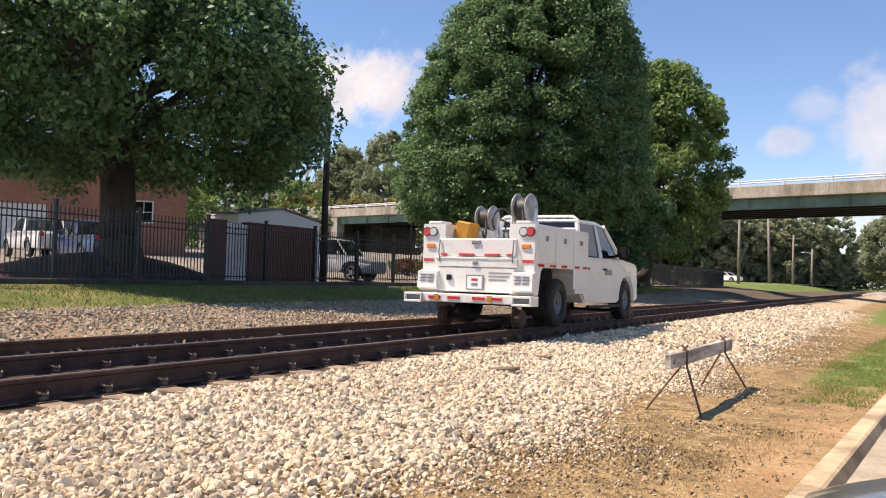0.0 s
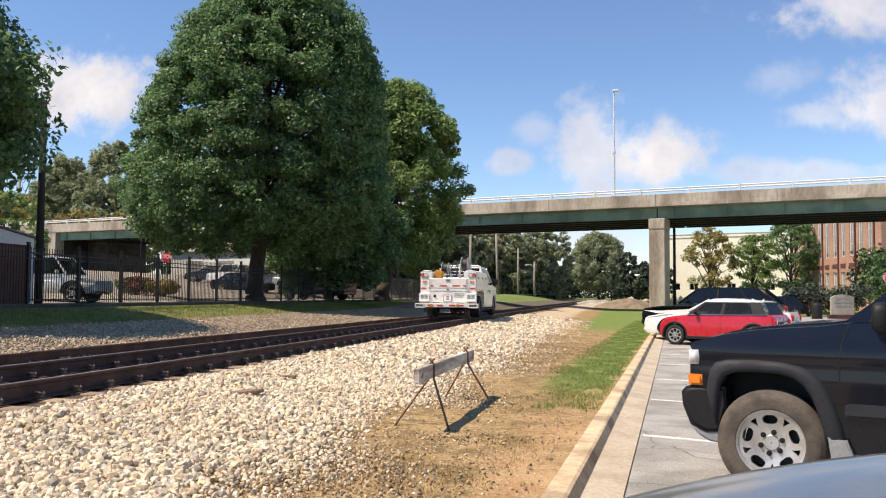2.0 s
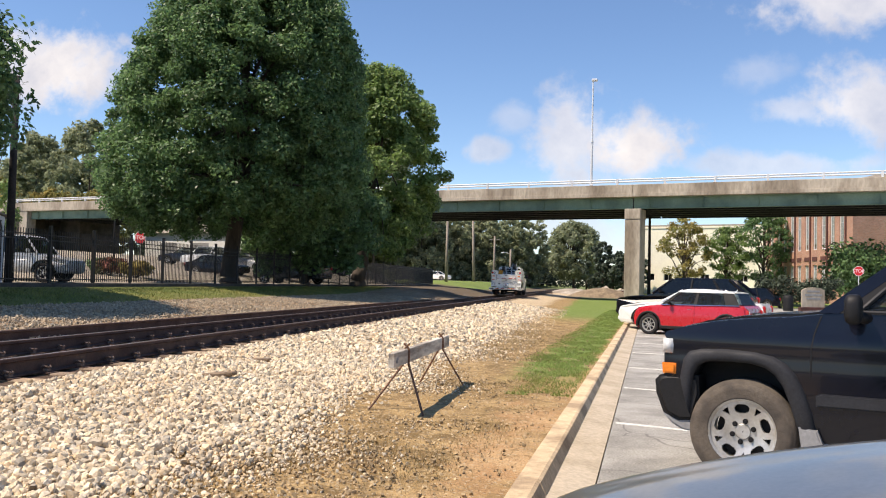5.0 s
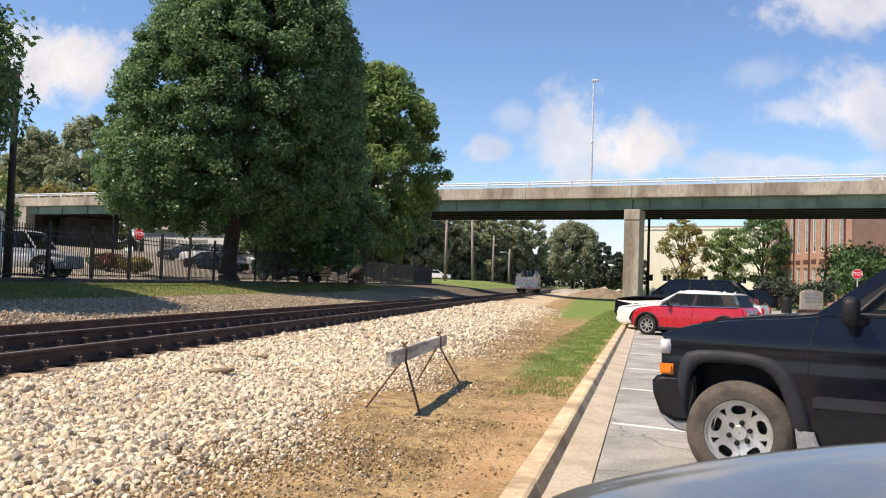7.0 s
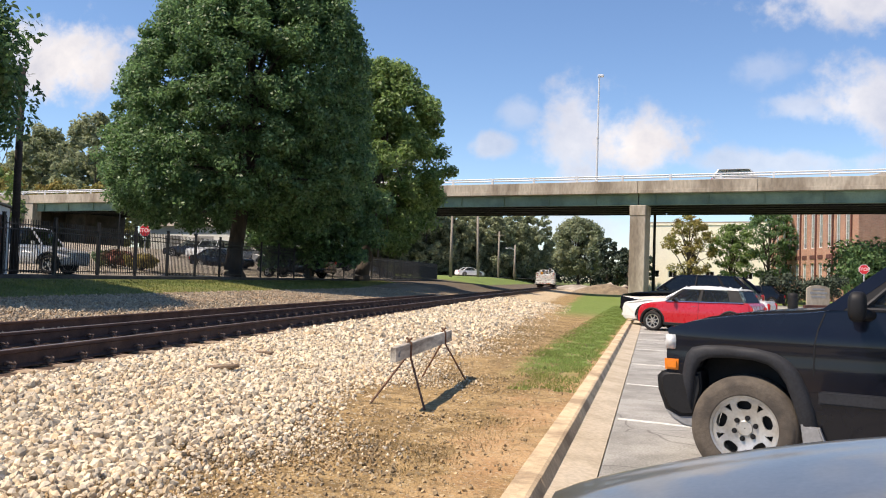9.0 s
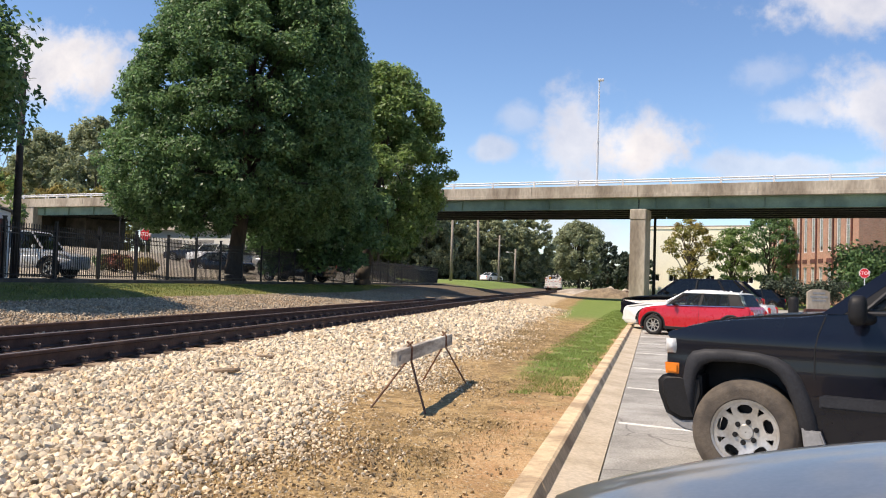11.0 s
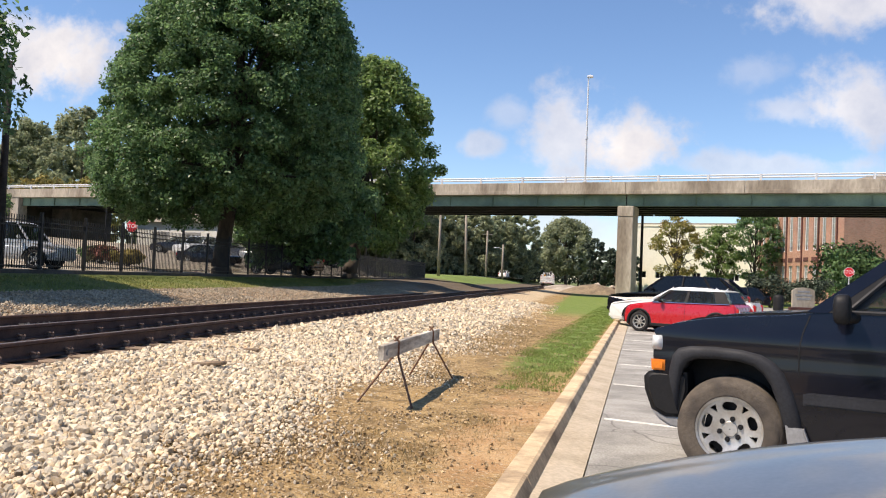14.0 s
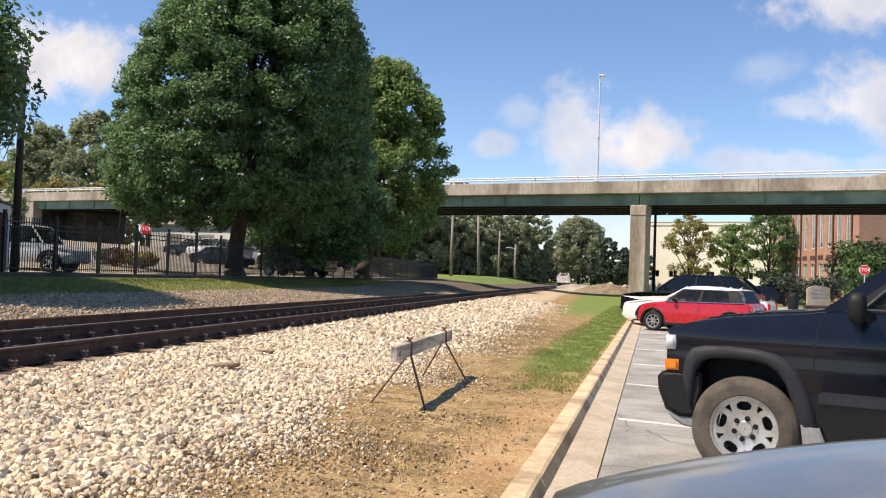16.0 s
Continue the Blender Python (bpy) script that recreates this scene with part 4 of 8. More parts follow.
# ---- trees ----
def leaves(name, clumps, per, leaf, seed, mat_, parent, flat=0.75, label=""):
    """clumps: rows of centre and radius; leaves are small bent blades set about each clump."""
    rng = np.random.default_rng(seed)
    c = np.repeat(np.array([q[:3] for q in clumps]), per, 0)
    r = np.repeat(np.array([q[3] for q in clumps]), per)
    n = len(c)
    d = rng.normal(0, 1, (n, 3))
    d /= np.linalg.norm(d, axis=1)[:, None]
    p = c + d * (r * rng.random(n) ** 0.45)[:, None] * np.array([1, 1, flat])
    nor = d * 0.7 + rng.normal(0, 0.55, (n, 3)) + np.array([0, 0, 0.45])
    nor /= np.linalg.norm(nor, axis=1)[:, None]
    a = np.cross(nor, rng.normal(0, 1, (n, 3)))
    a /= np.linalg.norm(a, axis=1)[:, None]
    b = np.cross(nor, a)
    s = (leaf * rng.uniform(0.6, 1.4, n))[:, None]
    v = np.stack([p - a * s, p - b * s * 0.55 + nor * s * 0.12, p + a * s, p + b * s * 0.55 + nor * s * 0.12], 1)
    me = bpy.data.meshes.new(name)
    me.vertices.add(n * 4), me.loops.add(n * 4), me.polygons.add(n)
    me.vertices.foreach_set("co", v.ravel())
    me.loops.foreach_set("vertex_index", np.arange(n * 4, dtype=np.int32))
    me.polygons.foreach_set("loop_start", np.arange(0, n * 4, 4, dtype=np.int32))
    me.update(calc_edges=True)
    me.materials.append(mat_)
    ob = new(name, me)
    ob.parent = parent
    if label:
        ob["label"] = label
    return ob


def crown_clumps(rng, height, low, radius, count, clump, lean=(0, 0), table=None, inner=0.25, bumpy=1.0):
    """Clumps about the skin of an egg-shaped crown whose half width at each part of its height is in table."""
    table = table or [(0, 0.45), (0.12, 0.85), (0.3, 1.0), (0.55, 0.93), (0.78, 0.68), (0.92, 0.38), (1, 0.08)]
    out = []
    lobes = [(rng.uniform(0, 6.28), rng.uniform(0.1, 0.95), rng.uniform(-0.10, 0.13)) for _ in range(26)]
    for _ in range(count):
        h = rng.random() ** 0.9
        a = rng.uniform(0, 6.28)
        wide = lerp_table(table, h)
        for la, lh, amt in lobes:
            da = math.cos(a - la)
            wide += bumpy * amt * max(0, da) ** 6 * math.exp(-((h - lh) / 0.16) ** 2)
        q = 1.0 if rng.random() > inner else rng.uniform(0.3, 0.9)
        rr = radius * wide * q * rng.uniform(0.9, 1.03)
        out.append((lean[0] * h + rr * math.cos(a), lean[1] * h + rr * math.sin(a), low + (height - low) * h + rng.uniform(-0.3, 0.3), clump * rng.uniform(0.65, 1.35)))
    return out


def limbs(bm, rng, base, top, r, ends, n=10):
    """A trunk with a flared foot and limbs that reach for the crown."""
    b, t = Vector(base), Vector(top)
    pts = [b + (t - b) * k + Vector((rng.uniform(-1, 1), rng.uniform(-1, 1), 0)) * r * 0.35 * (k > 0) for k in (0, 0.04, 0.12, 0.3, 0.5, 0.75, 1)]
    rad = [r * k for k in (1.55, 1.2, 1.0, 0.88, 0.7, 0.45, 0.12)]
    for i in range(6):
        tube(bm, pts[i], pts[i + 1], rad[i], rad[i + 1], n)
    for e in ends:
        k = rng.uniform(0.22, 0.75)
        s = b + (t - b) * k
        e = Vector(e)
        mid = s.lerp(e, 0.5) + Vector((0, 0, rng.uniform(0.2, 0.9)))
        q = r * (0.5 - 0.45 * k) + 0.03
        tube(bm, s, mid, q, q * 0.6, 6, False)
        tube(bm, mid, e, q * 0.6, q * 0.15, 6, False)


def tree(x, y, z, height, low, radius, trunk_r, seed, clumps, per, leaf, clump, mat_, label, table=None, lean=(0, 0), group="", inner=0.25, bumpy=1.0):
    rng = random.Random(seed)
    t = thing("tree", Matrix.Translation((x, y, z)), label, "tree", group)
    cl = crown_clumps(rng, height, low, radius, clumps, clump, lean, table, inner, bumpy)
    bm = bmesh.new()
    limbs(bm, rng, (0, 0, -0.15), (lean[0], lean[1], height * 0.86), trunk_r, [c[:3] for c in rng.sample(cl, min(len(cl), 34))])
    part("trunk", bm, M["bark"], t, smooth=True)
    leaves("crown", cl, per, leaf, seed, mat_, t)
    return t


# big oak by the fence
tree(-19.1, 43.2, 1.0, 17.8, 2.9, 6.1, 0.42, 21, 1650, 200, 0.094, 0.66, M["leaf"], "tall broad oak with dense dark green leaves by the fence",
     table=[(0, 0.6), (0.07, 0.92), (0.2, 1.0), (0.42, 0.96), (0.62, 0.85), (0.8, 0.66), (0.92, 0.42), (1, 0.14)], lean=(0.6, 0), inner=0.28)
tree(-18.6, 53.5, 1.0, 10.5, 1.2, 4.3, 0.25, 24, 260, 170, 0.15, 0.85, M["leaf"], "lower dark green tree standing between the two oaks",
     table=[(0, 0.55), (0.12, 0.9), (0.35, 1.0), (0.6, 0.85), (0.85, 0.5), (1, 0.12)], inner=0.35)
tree(-17.4, 62.0, 1.0, 15.9, 2.4, 5.6, 0.45, 22, 330, 230, 0.15, 0.85, M["leaf_yellow"], "tall oak with lighter yellowish green leaves",
     table=[(0, 0.5), (0.1, 0.85), (0.3, 1.0), (0.48, 0.98), (0.62, 0.66), (0.75, 0.62), (0.86, 0.34), (1, 0.2)], lean=(1.3, 0), inner=0.35, bumpy=1.9)
tree(-22.4, 19.5, 1.0, 14.6, 3.5, 6.5, 0.60, 23, 600, 330, 0.10, 0.95, M["leaf"], "wide shady oak on a mulched mound behind the fence",
     table=[(0, 0.5), (0.08, 0.9), (0.25, 1.0), (0.5, 0.92), (0.72, 0.68), (0.9, 0.36), (1, 0.1)], lean=(-1.7, -1.6))


# ---- vehicles ----
def arc(cx, cz, r, a0, a1, n):
    return [(cx + r * math.cos(radians(a0 + (a1 - a0) * i / n)), cz + r * math.sin(radians(a0 + (a1 - a0) * i / n))) for i in range(n + 1)]


def wheel(parent, x, y, r, width, side, tyre, rim, spokes=5, detail=28, rim_r=0.62):
    """A wheel whose outer face looks along side (-1 or +1) in y; tyre and rim are parts of it."""
    w = new("wheel")
    w.parent = parent
    w.location = (x, y, r)
    h, q = width / 2, r * rim_r
    bm = bmesh.new()
    lathe(bm, [(q, -h * 0.8), (q * 1.08, -h), (r * 0.93, -h * 0.96), (r, -h * 0.7), (r, h * 0.7), (r * 0.93, h * 0.96), (q * 1.08, h), (q, h * 0.8), (q * 0.97, 0), (q, -h * 0.8)], detail)
    part("tyre", bm, tyre, w, smooth=True)
    s = side
    bm = bmesh.new()
    lathe(bm, [(q, s * h * 0.75), (q * 1.03, s * h * 0.86), (q * 0.93, s * h * 0.84), (q * 0.88, s * h * 0.55), (q * 0.9, -s * h * 0.5)], detail)
    lathe(bm, [(0.001, s * h * 0.72), (q * 0.26, s * h * 0.72), (q * 0.42, s * h * 0.62), (q * 0.42, s * h * 0.3)], detail)
    for i in range(spokes):
        a = (i + 0.5) * 2 * math.pi / spokes
        ca, sa = math.cos(a), math.sin(a)
        wi, wo = q * 2.0 / spokes * (1.45 if spokes == 6 else 0.75), q * 2.0 / spokes * (1.0 if spokes == 6 else 0.55)
        ring = []
        for rad, wd, hh in ((q * 0.30, wi * 0.6, 0.70), (q * 0.62, wi * 0.62, 0.66), (q * 0.80, wo * 1.0, 0.72), (q * 0.95, wo * 1.75, 0.76)):
            ring.append([bm.verts.new((rad * ca - k * wd * sa, s * h * z, rad * sa + k * wd * ca)) for k, z in ((-0.5, hh), (0.5, hh), (0.5, hh - 0.3), (-0.5, hh - 0.3))])
        for r0, r1 in zip(ring, ring[1:]):
            for k in range(4):
                bm.faces.new((r0[k], r0[(k + 1) % 4], r1[(k + 1) % 4], r1[k]))
    bmesh.ops.recalc_face_normals(bm, faces=bm.faces[:])
    part("rim", bm, rim, w, "dusty silver spoked rim")
    # black disc behind the spokes, standing in for shade in the wheel's recess
    bm = bmesh.new()
    lathe(bm, [(0.001, s * h * 0.28), (q * 0.9, s * h * 0.28), (q * 0.9, s * h * 0.2), (0.001, s * h * 0.2)], detail)
    part("brake_disc", bm, M["trim"], w)
    for i in range(6 if spokes > 5 else 5):
        a = i * 2 * math.pi / (6 if spokes > 5 else 5)
        bm = bmesh.new()
        tube(bm, (q * 0.29 * math.cos(a), s * h * 0.66, q * 0.29 * math.sin(a)), (q * 0.29 * math.cos(a), s * h * 0.80, q * 0.29 * math.sin(a)), q * 0.062, n=6)
        part("wheel_nut", bm, M["trim"], w)
    return w


def car(name, m, label, category, paint, L, W, H, nose, hood, belt, cowl, roof0, roof1, tail, deck, r, wx, sill=0.24, rear_lean=0.0, spokes=5, glass_=None, arch=None,
        roof_paint=None, tyre=None, rim=None, mirror=True, seats=True, group="", plate=True, bumper=None, arch_r=1.16):
    """A road vehicle with its nose at x = 0 and its tail at x = L; heights in metres."""
    c = thing(name, m, label, category, group)
    glass_ = glass_ or M["pane"]
    tyre, rim = tyre or M["tyre_black"], rim or M["alloy"]
    ar, hw = r * arch_r, W / 2
    prof = [(0.10, sill), (0.0, sill + 0.12), (0.0, nose - 0.22), (0.05, nose - 0.06), (0.16, nose)]
    prof += [(cowl * 0.5, nose + (hood - nose) * 0.65), (cowl * 0.85, hood - 0.01), (cowl + 0.1, belt)]
    prof += [(tail, belt + 0.01 if deck > belt - 0.01 else belt)]
    if deck < belt - 0.02 or tail < L - 0.35:
        prof += [(tail + 0.12, deck), (L - 0.12, deck - 0.02)]
    prof += [(L - 0.02, min(deck, belt) - 0.14), (L, sill + 0.28), (L - 0.06, sill + 0.04), (L - 0.14, sill)]
    for x in (wx[1], wx[0]):
        prof += [(px_, pz) for px_, pz in arc(x, r, ar, -math.degrees(math.asin(min(1, (r - sill) / ar))), 180 + math.degrees(math.asin(min(1, (r - sill) / ar))), 14)]

    def shape(x, y, z):
        k = 1.0
        if z > 0.62 * belt:
            k -= 0.05 * (z - 0.62 * belt) / (0.38 * belt)
        if z < sill + 0.18:
            k -= 0.05 * (sill + 0.18 - z) / 0.18
        if x < 0.7:
            k -= 0.16 * ((0.7 - x) / 0.7) ** 2.2
        if x > L - 0.6:
            k -= 0.12 * ((x - L + 0.6) / 0.6) ** 2.2
        return (x, y * k, z)

    bm = bmesh.new()
    prism(bm, prof, -hw, hw, 0.035, 2, shape)
    part("body", bm, paint, c, smooth=False)
    top = [(cowl + 0.02, belt), (roof0, H - 0.05), (roof1, H - 0.05), (tail, belt)]

    def cab(x, y, z):
        f = (z - belt) / (H - belt)
        return (x, y * (0.93 - 0.15 * f), z)

    bm = bmesh.new()
    prism(bm, [(roof0 - 0.06, H - 0.07), (roof0 + 0.15, H - 0.012), ((roof0 + roof1) / 2, H), (roof1 - 0.1, H - 0.012), (roof1 + 0.05, H - 0.07)], -hw, hw, 0.02, 2, cab)
    part("roof", bm, roof_paint or paint, c)
    mids = [0.5] if roof1 - roof0 < 1.7 else [0.36, 0.72]
    for s in (-1, 1):
        def at(p, q, k=0.0):
            a = Vector(cab(p, s * hw, q))
            return (a.x, a.y + s * k, a.z)

        edges = [top[0], top[1], top[2], top[3]]
        bm = bmesh.new()
        tube(bm, at(*edges[0]), at(*edges[1]), 0.05, 0.035, 6)
        part("pillar", bm, M["trim"] if roof_paint else paint, c)
        bm = bmesh.new()
        tube(bm, at(*edges[3]), at(*edges[2]), 0.09, 0.06, 6)
        part("pillar", bm, M["trim"] if roof_paint else paint, c)
        cuts = [0.0] + mids + [1.0]
        for k in mids:
            bm = bmesh.new()
            lo_x, hi_x = cowl + 0.3 + (tail - cowl - 0.3) * k, roof0 + (roof1 - roof0) * k
            tube(bm, at(lo_x, belt), at(hi_x, H - 0.06), 0.05, 0.04, 6)
            part("pillar", bm, M["trim"], c)
        for a, b in zip(cuts, cuts[1:]):
            lx = [cowl + 0.06 + (tail - 0.1 - cowl) * k if k in (0.0, 1.0) else cowl + 0.3 + (tail - cowl - 0.3) * k for k in (a, b)]
            hx = [roof0 + (roof1 - roof0) * k for k in (a, b)]
            bm = bmesh.new()
            q = [at(lx[0], belt + 0.01, 0.004), at(lx[1], belt + 0.01, 0.004), at(hx[1], H - 0.07, 0.004), at(hx[0], H - 0.07, 0.004)]
            sheet(bm, q if s < 0 else q[::-1])
            part("side_window", bm, glass_, c)
    for (a, b), nm in (((top[0], top[1]), "windscreen"), ((top[3], top[2]), "rear_window")):
        bm = bmesh.new()
        k = -0.01 if nm == "windscreen" else 0.01
        sheet(bm, [(cab(a[0], -hw * 0.95, a[1])[0] + k, cab(a[0], -hw * 0.95, a[1])[1], a[1]), (a[0] + k, cab(a[0], hw * 0.95, a[1])[1], a[1]), (b[0] + k, cab(b[0], hw * 0.95, b[1])[1], b[1]), (b[0] + k, cab(b[0], -hw * 0.95, b[1])[1], b[1])])
        part(nm, bm, glass_, c)
    if seats:
        for sx in ((cowl + 0.95, cowl + 1.75) if tail - cowl > 1.9 else (cowl + 0.85,)):
            for sy in (-0.36, 0.36):
                bm = bmesh.new()
                box(bm, sx, sy - 0.24, belt - 0.3, sx + 0.14, sy + 0.24, belt + 0.20, 0.05, 2)
                box(bm, sx + 0.02, sy - 0.13, belt + 0.22, sx + 0.12, sy + 0.13, belt + 0.38, 0.04, 2)
                part("seat", bm, M["grey_flap"], c)
    for x in wx:
        for s in (-1, 1):
            wheel(c, x, s * (hw - 0.13), r, 0.22, s, tyre, rim, spokes, rim_r=0.68)
            bm = bmesh.new()
            ring = arc(x, r, ar * 1.005, 0, 180, 14)
            for (x0, z0), (x1, z1) in zip(ring, ring[1:]):
                a = [Vector(shape(px_, s * (hw + 0.008), pz)) for px_, pz in ((x0, z0), (x1, z1))]
                o = [Vector(shape(x + (px_ - x) * 1.13, s * (hw + 0.008), r + (pz - r) * 1.13)) for px_, pz in ((x0, z0), (x1, z1))]
                bm.faces.new([bm.verts.new(p) for p in ((a[0], a[1], o[1], o[0]) if s > 0 else (o[0], o[1], a[1], a[0]))])
                bm.faces.new([bm.verts.new(p) for p in (a[0], a[1], a[1] - Vector((0, s * 0.22, 0)), a[0] - Vector((0, s * 0.22, 0)))])
            part("wheel_arch", bm, arch or M["trim"], c)
    for s in (-1, 1):
        bm = bmesh.new()
        box(bm, 0.02, s * hw * 0.62 - 0.16, nose - 0.26, 0.22, s * hw * 0.62 + 0.16, nose - 0.09, 0.04, 2)
        part("headlight", bm, M["clear_lens"], c)
        bm = bmesh.new()
        box(bm, L - 0.13, s * hw * 0.74 - 0.1, belt - 0.30, L + 0.015, s * hw * 0.74 + 0.1, belt - 0.06, 0.03, 2)
        part("tail_light", bm, M["red_lens"], c)
        if mirror:
            bm = bmesh.new()
            box(bm, cowl + 0.28, s * (hw + 0.09) - 0.09, belt + 0.02, cowl + 0.42, s * (hw + 0.09) + 0.09, belt + 0.18, 0.04, 2)
            tube(bm, (cowl + 0.36, s * hw * 0.9, belt + 0.04), (cowl + 0.36, s * (hw + 0.05), belt + 0.08), 0.025)
            part("mirror", bm, M["trim"] if roof_paint else paint, c)
        bm = bmesh.new()
        x = cowl + (tail - cowl) * 0.42
        box(bm, x, s * hw * 0.985 - 0.012, belt - 0.15, x + 0.16, s * hw * 0.985 + 0.012, belt - 0.115, 0.008)
        part("door_handle", bm, M["chrome"], c)
    for x0, x1, nm in ((-0.03, 0.12, "front_bumper"), (L - 0.12, L + 0.03, "rear_bumper")):
        bm = bmesh.new()
        box(bm, x0, -hw * 0.84, sill + 0.06, x1, hw * 0.84, sill + 0.26, 0.05, 2)
        part(nm, bm, bumper or paint, c)
    if plate:
        bm = bmesh.new()
        box(bm, L + 0.012, -0.15, belt - 0.38, L + 0.026, 0.15, belt - 0.22, 0.004)
        part("number_plate", bm, M["sign_white"], c)
        for k in range(3):
            bm = bmesh.new()
            box(bm, L + 0.026, -0.11 + k * 0.08, belt - 0.335, L + 0.03, -0.05 + k * 0.08, belt - 0.265)
            part("plate_bar", bm, M["ink"], c)
    return c


def at_kerb(x, y, z=0.0, turn=0.0):
    return pose(x, y, z, 0, 0, -math.degrees(math.atan(KERB)) + turn)


COUPE = dict(L=4.9, W=1.9, H=1.45, nose=0.82, hood=0.98, belt=1.0, cowl=1.55, roof0=2.25, roof1=3.3, tail=4.15, deck=1.02, r=0.35, wx=(0.95, 3.9), sill=0.22)
car("coupe_car", at_kerb(1.03, 31.82, 0, -16.2), "white coupe car parked nose to the kerb", "car", M["white_car"], **COUPE, glass_=M["pane_dark"])
SUV = dict(L=5.1, W=1.95, H=1.92, nose=1.05, hood=1.18, belt=1.24, cowl=1.45, roof0=2.0, roof1=4.5, tail=4.95, deck=1.24, r=0.38, wx=(0.95, 4.0), sill=0.36)
car("suv_car", at_kerb(1.03, 35.4, 0, -16.2), "black sport utility car parked by the bridge pier", "car", M["black_paint"], **{**SUV, "H": 1.86, "roof0": 2.2, "roof1": 4.3}, glass_=M["pane_dark"])
PICKUP = dict(L=5.6, W=1.95, H=1.85, nose=1.02, hood=1.15, belt=1.2, cowl=1.55, roof0=2.15, roof1=3.45, tail=3.75, deck=1.18, r=0.39, wx=(0.95, 4.35), sill=0.4)
SEDAN = dict(L=4.6, W=1.78, H=1.44, nose=0.74, hood=0.92, belt=0.93, cowl=1.3, roof0=2.0, roof1=3.1, tail=3.85, deck=0.97, r=0.32, wx=(0.9, 3.6), sill=0.2)
car("hatchback_car", pose(9.9, 73.5, 0, 0, 0, -8), "dark car parked across the far lot", "car", M["black_paint"], **{**SEDAN, "H": 1.6, "roof1": 3.6, "tail": 4.2}, glass_=M["pane_dark"])
car("pickup_truck", pose(-22.3, 34.2, lot_z(-22.3, 34.2), 0, 0, 187), "silver crew cab pickup truck behind the iron fence", "pickup truck", M["silver_paint"], **{**PICKUP, "H": 2.02, "cowl": 1.3, "roof0": 1.9, "roof1": 3.5, "belt": 1.25, "r": 0.42, "wx": (1.0, 4.5)}, glass_=M["pane_dark"])
car("sedan_car", pose(-38.6, 71.8, lot_z(-38.6, 71.8), 0, 0, 10), "dark blue sedan in the upper lot", "car", M["dark_paint"], **SEDAN)
car("sedan_car", pose(-33.4, 71.5, lot_z(-33.4, 71.5), 0, 0, 70), "silver sedan in the upper lot", "car", M["silver_paint"], **SEDAN)
car("suv_car", pose(-22.4, 55.2, lot_z(-22.4, 55.2), 0, 0, -12), "dark sport utility car parked under the trees", "car", M["dark_paint"], **SUV)
car("sedan_car", pose(-24.9, 58.5, lot_z(-24.9, 58.5), 0, 0, 170), "dark sedan with red tail lights under the trees", "car", M["black_paint"], **SEDAN)
car("suv_car", pose(-26.6, 63.5, lot_z(-26.6, 63.5), 0, 0, 5), "silver sport utility car under the trees", "car", M["silver_paint"], **SUV)
car("pickup_truck", pose(-32.2, 64.5, lot_z(-32.2, 64.5), 0, 0, 80), "white pickup truck in the upper lot", "pickup truck", M["white_car"], **PICKUP)
car("pickup_truck", pose(-33.6, 25.8, lot_z(-33.6, 25.8), 0, 0, -20), "dark blue pickup truck before the brick building", "pickup truck", M["blue_paint"], **PICKUP)
car("pickup_truck", pose(-38.4, 26.8, lot_z(-38.4, 26.8), 0, 0, -20), "white pickup truck before the brick building", "pickup truck", M["white_car"], **PICKUP)
car("sedan_car", pose(-24.8, 70.0, lot_z(-24.8, 70.0), 0, 0, 25), "dark sedan parked beside the tree trunk", "car", M["black_paint"], **SEDAN)


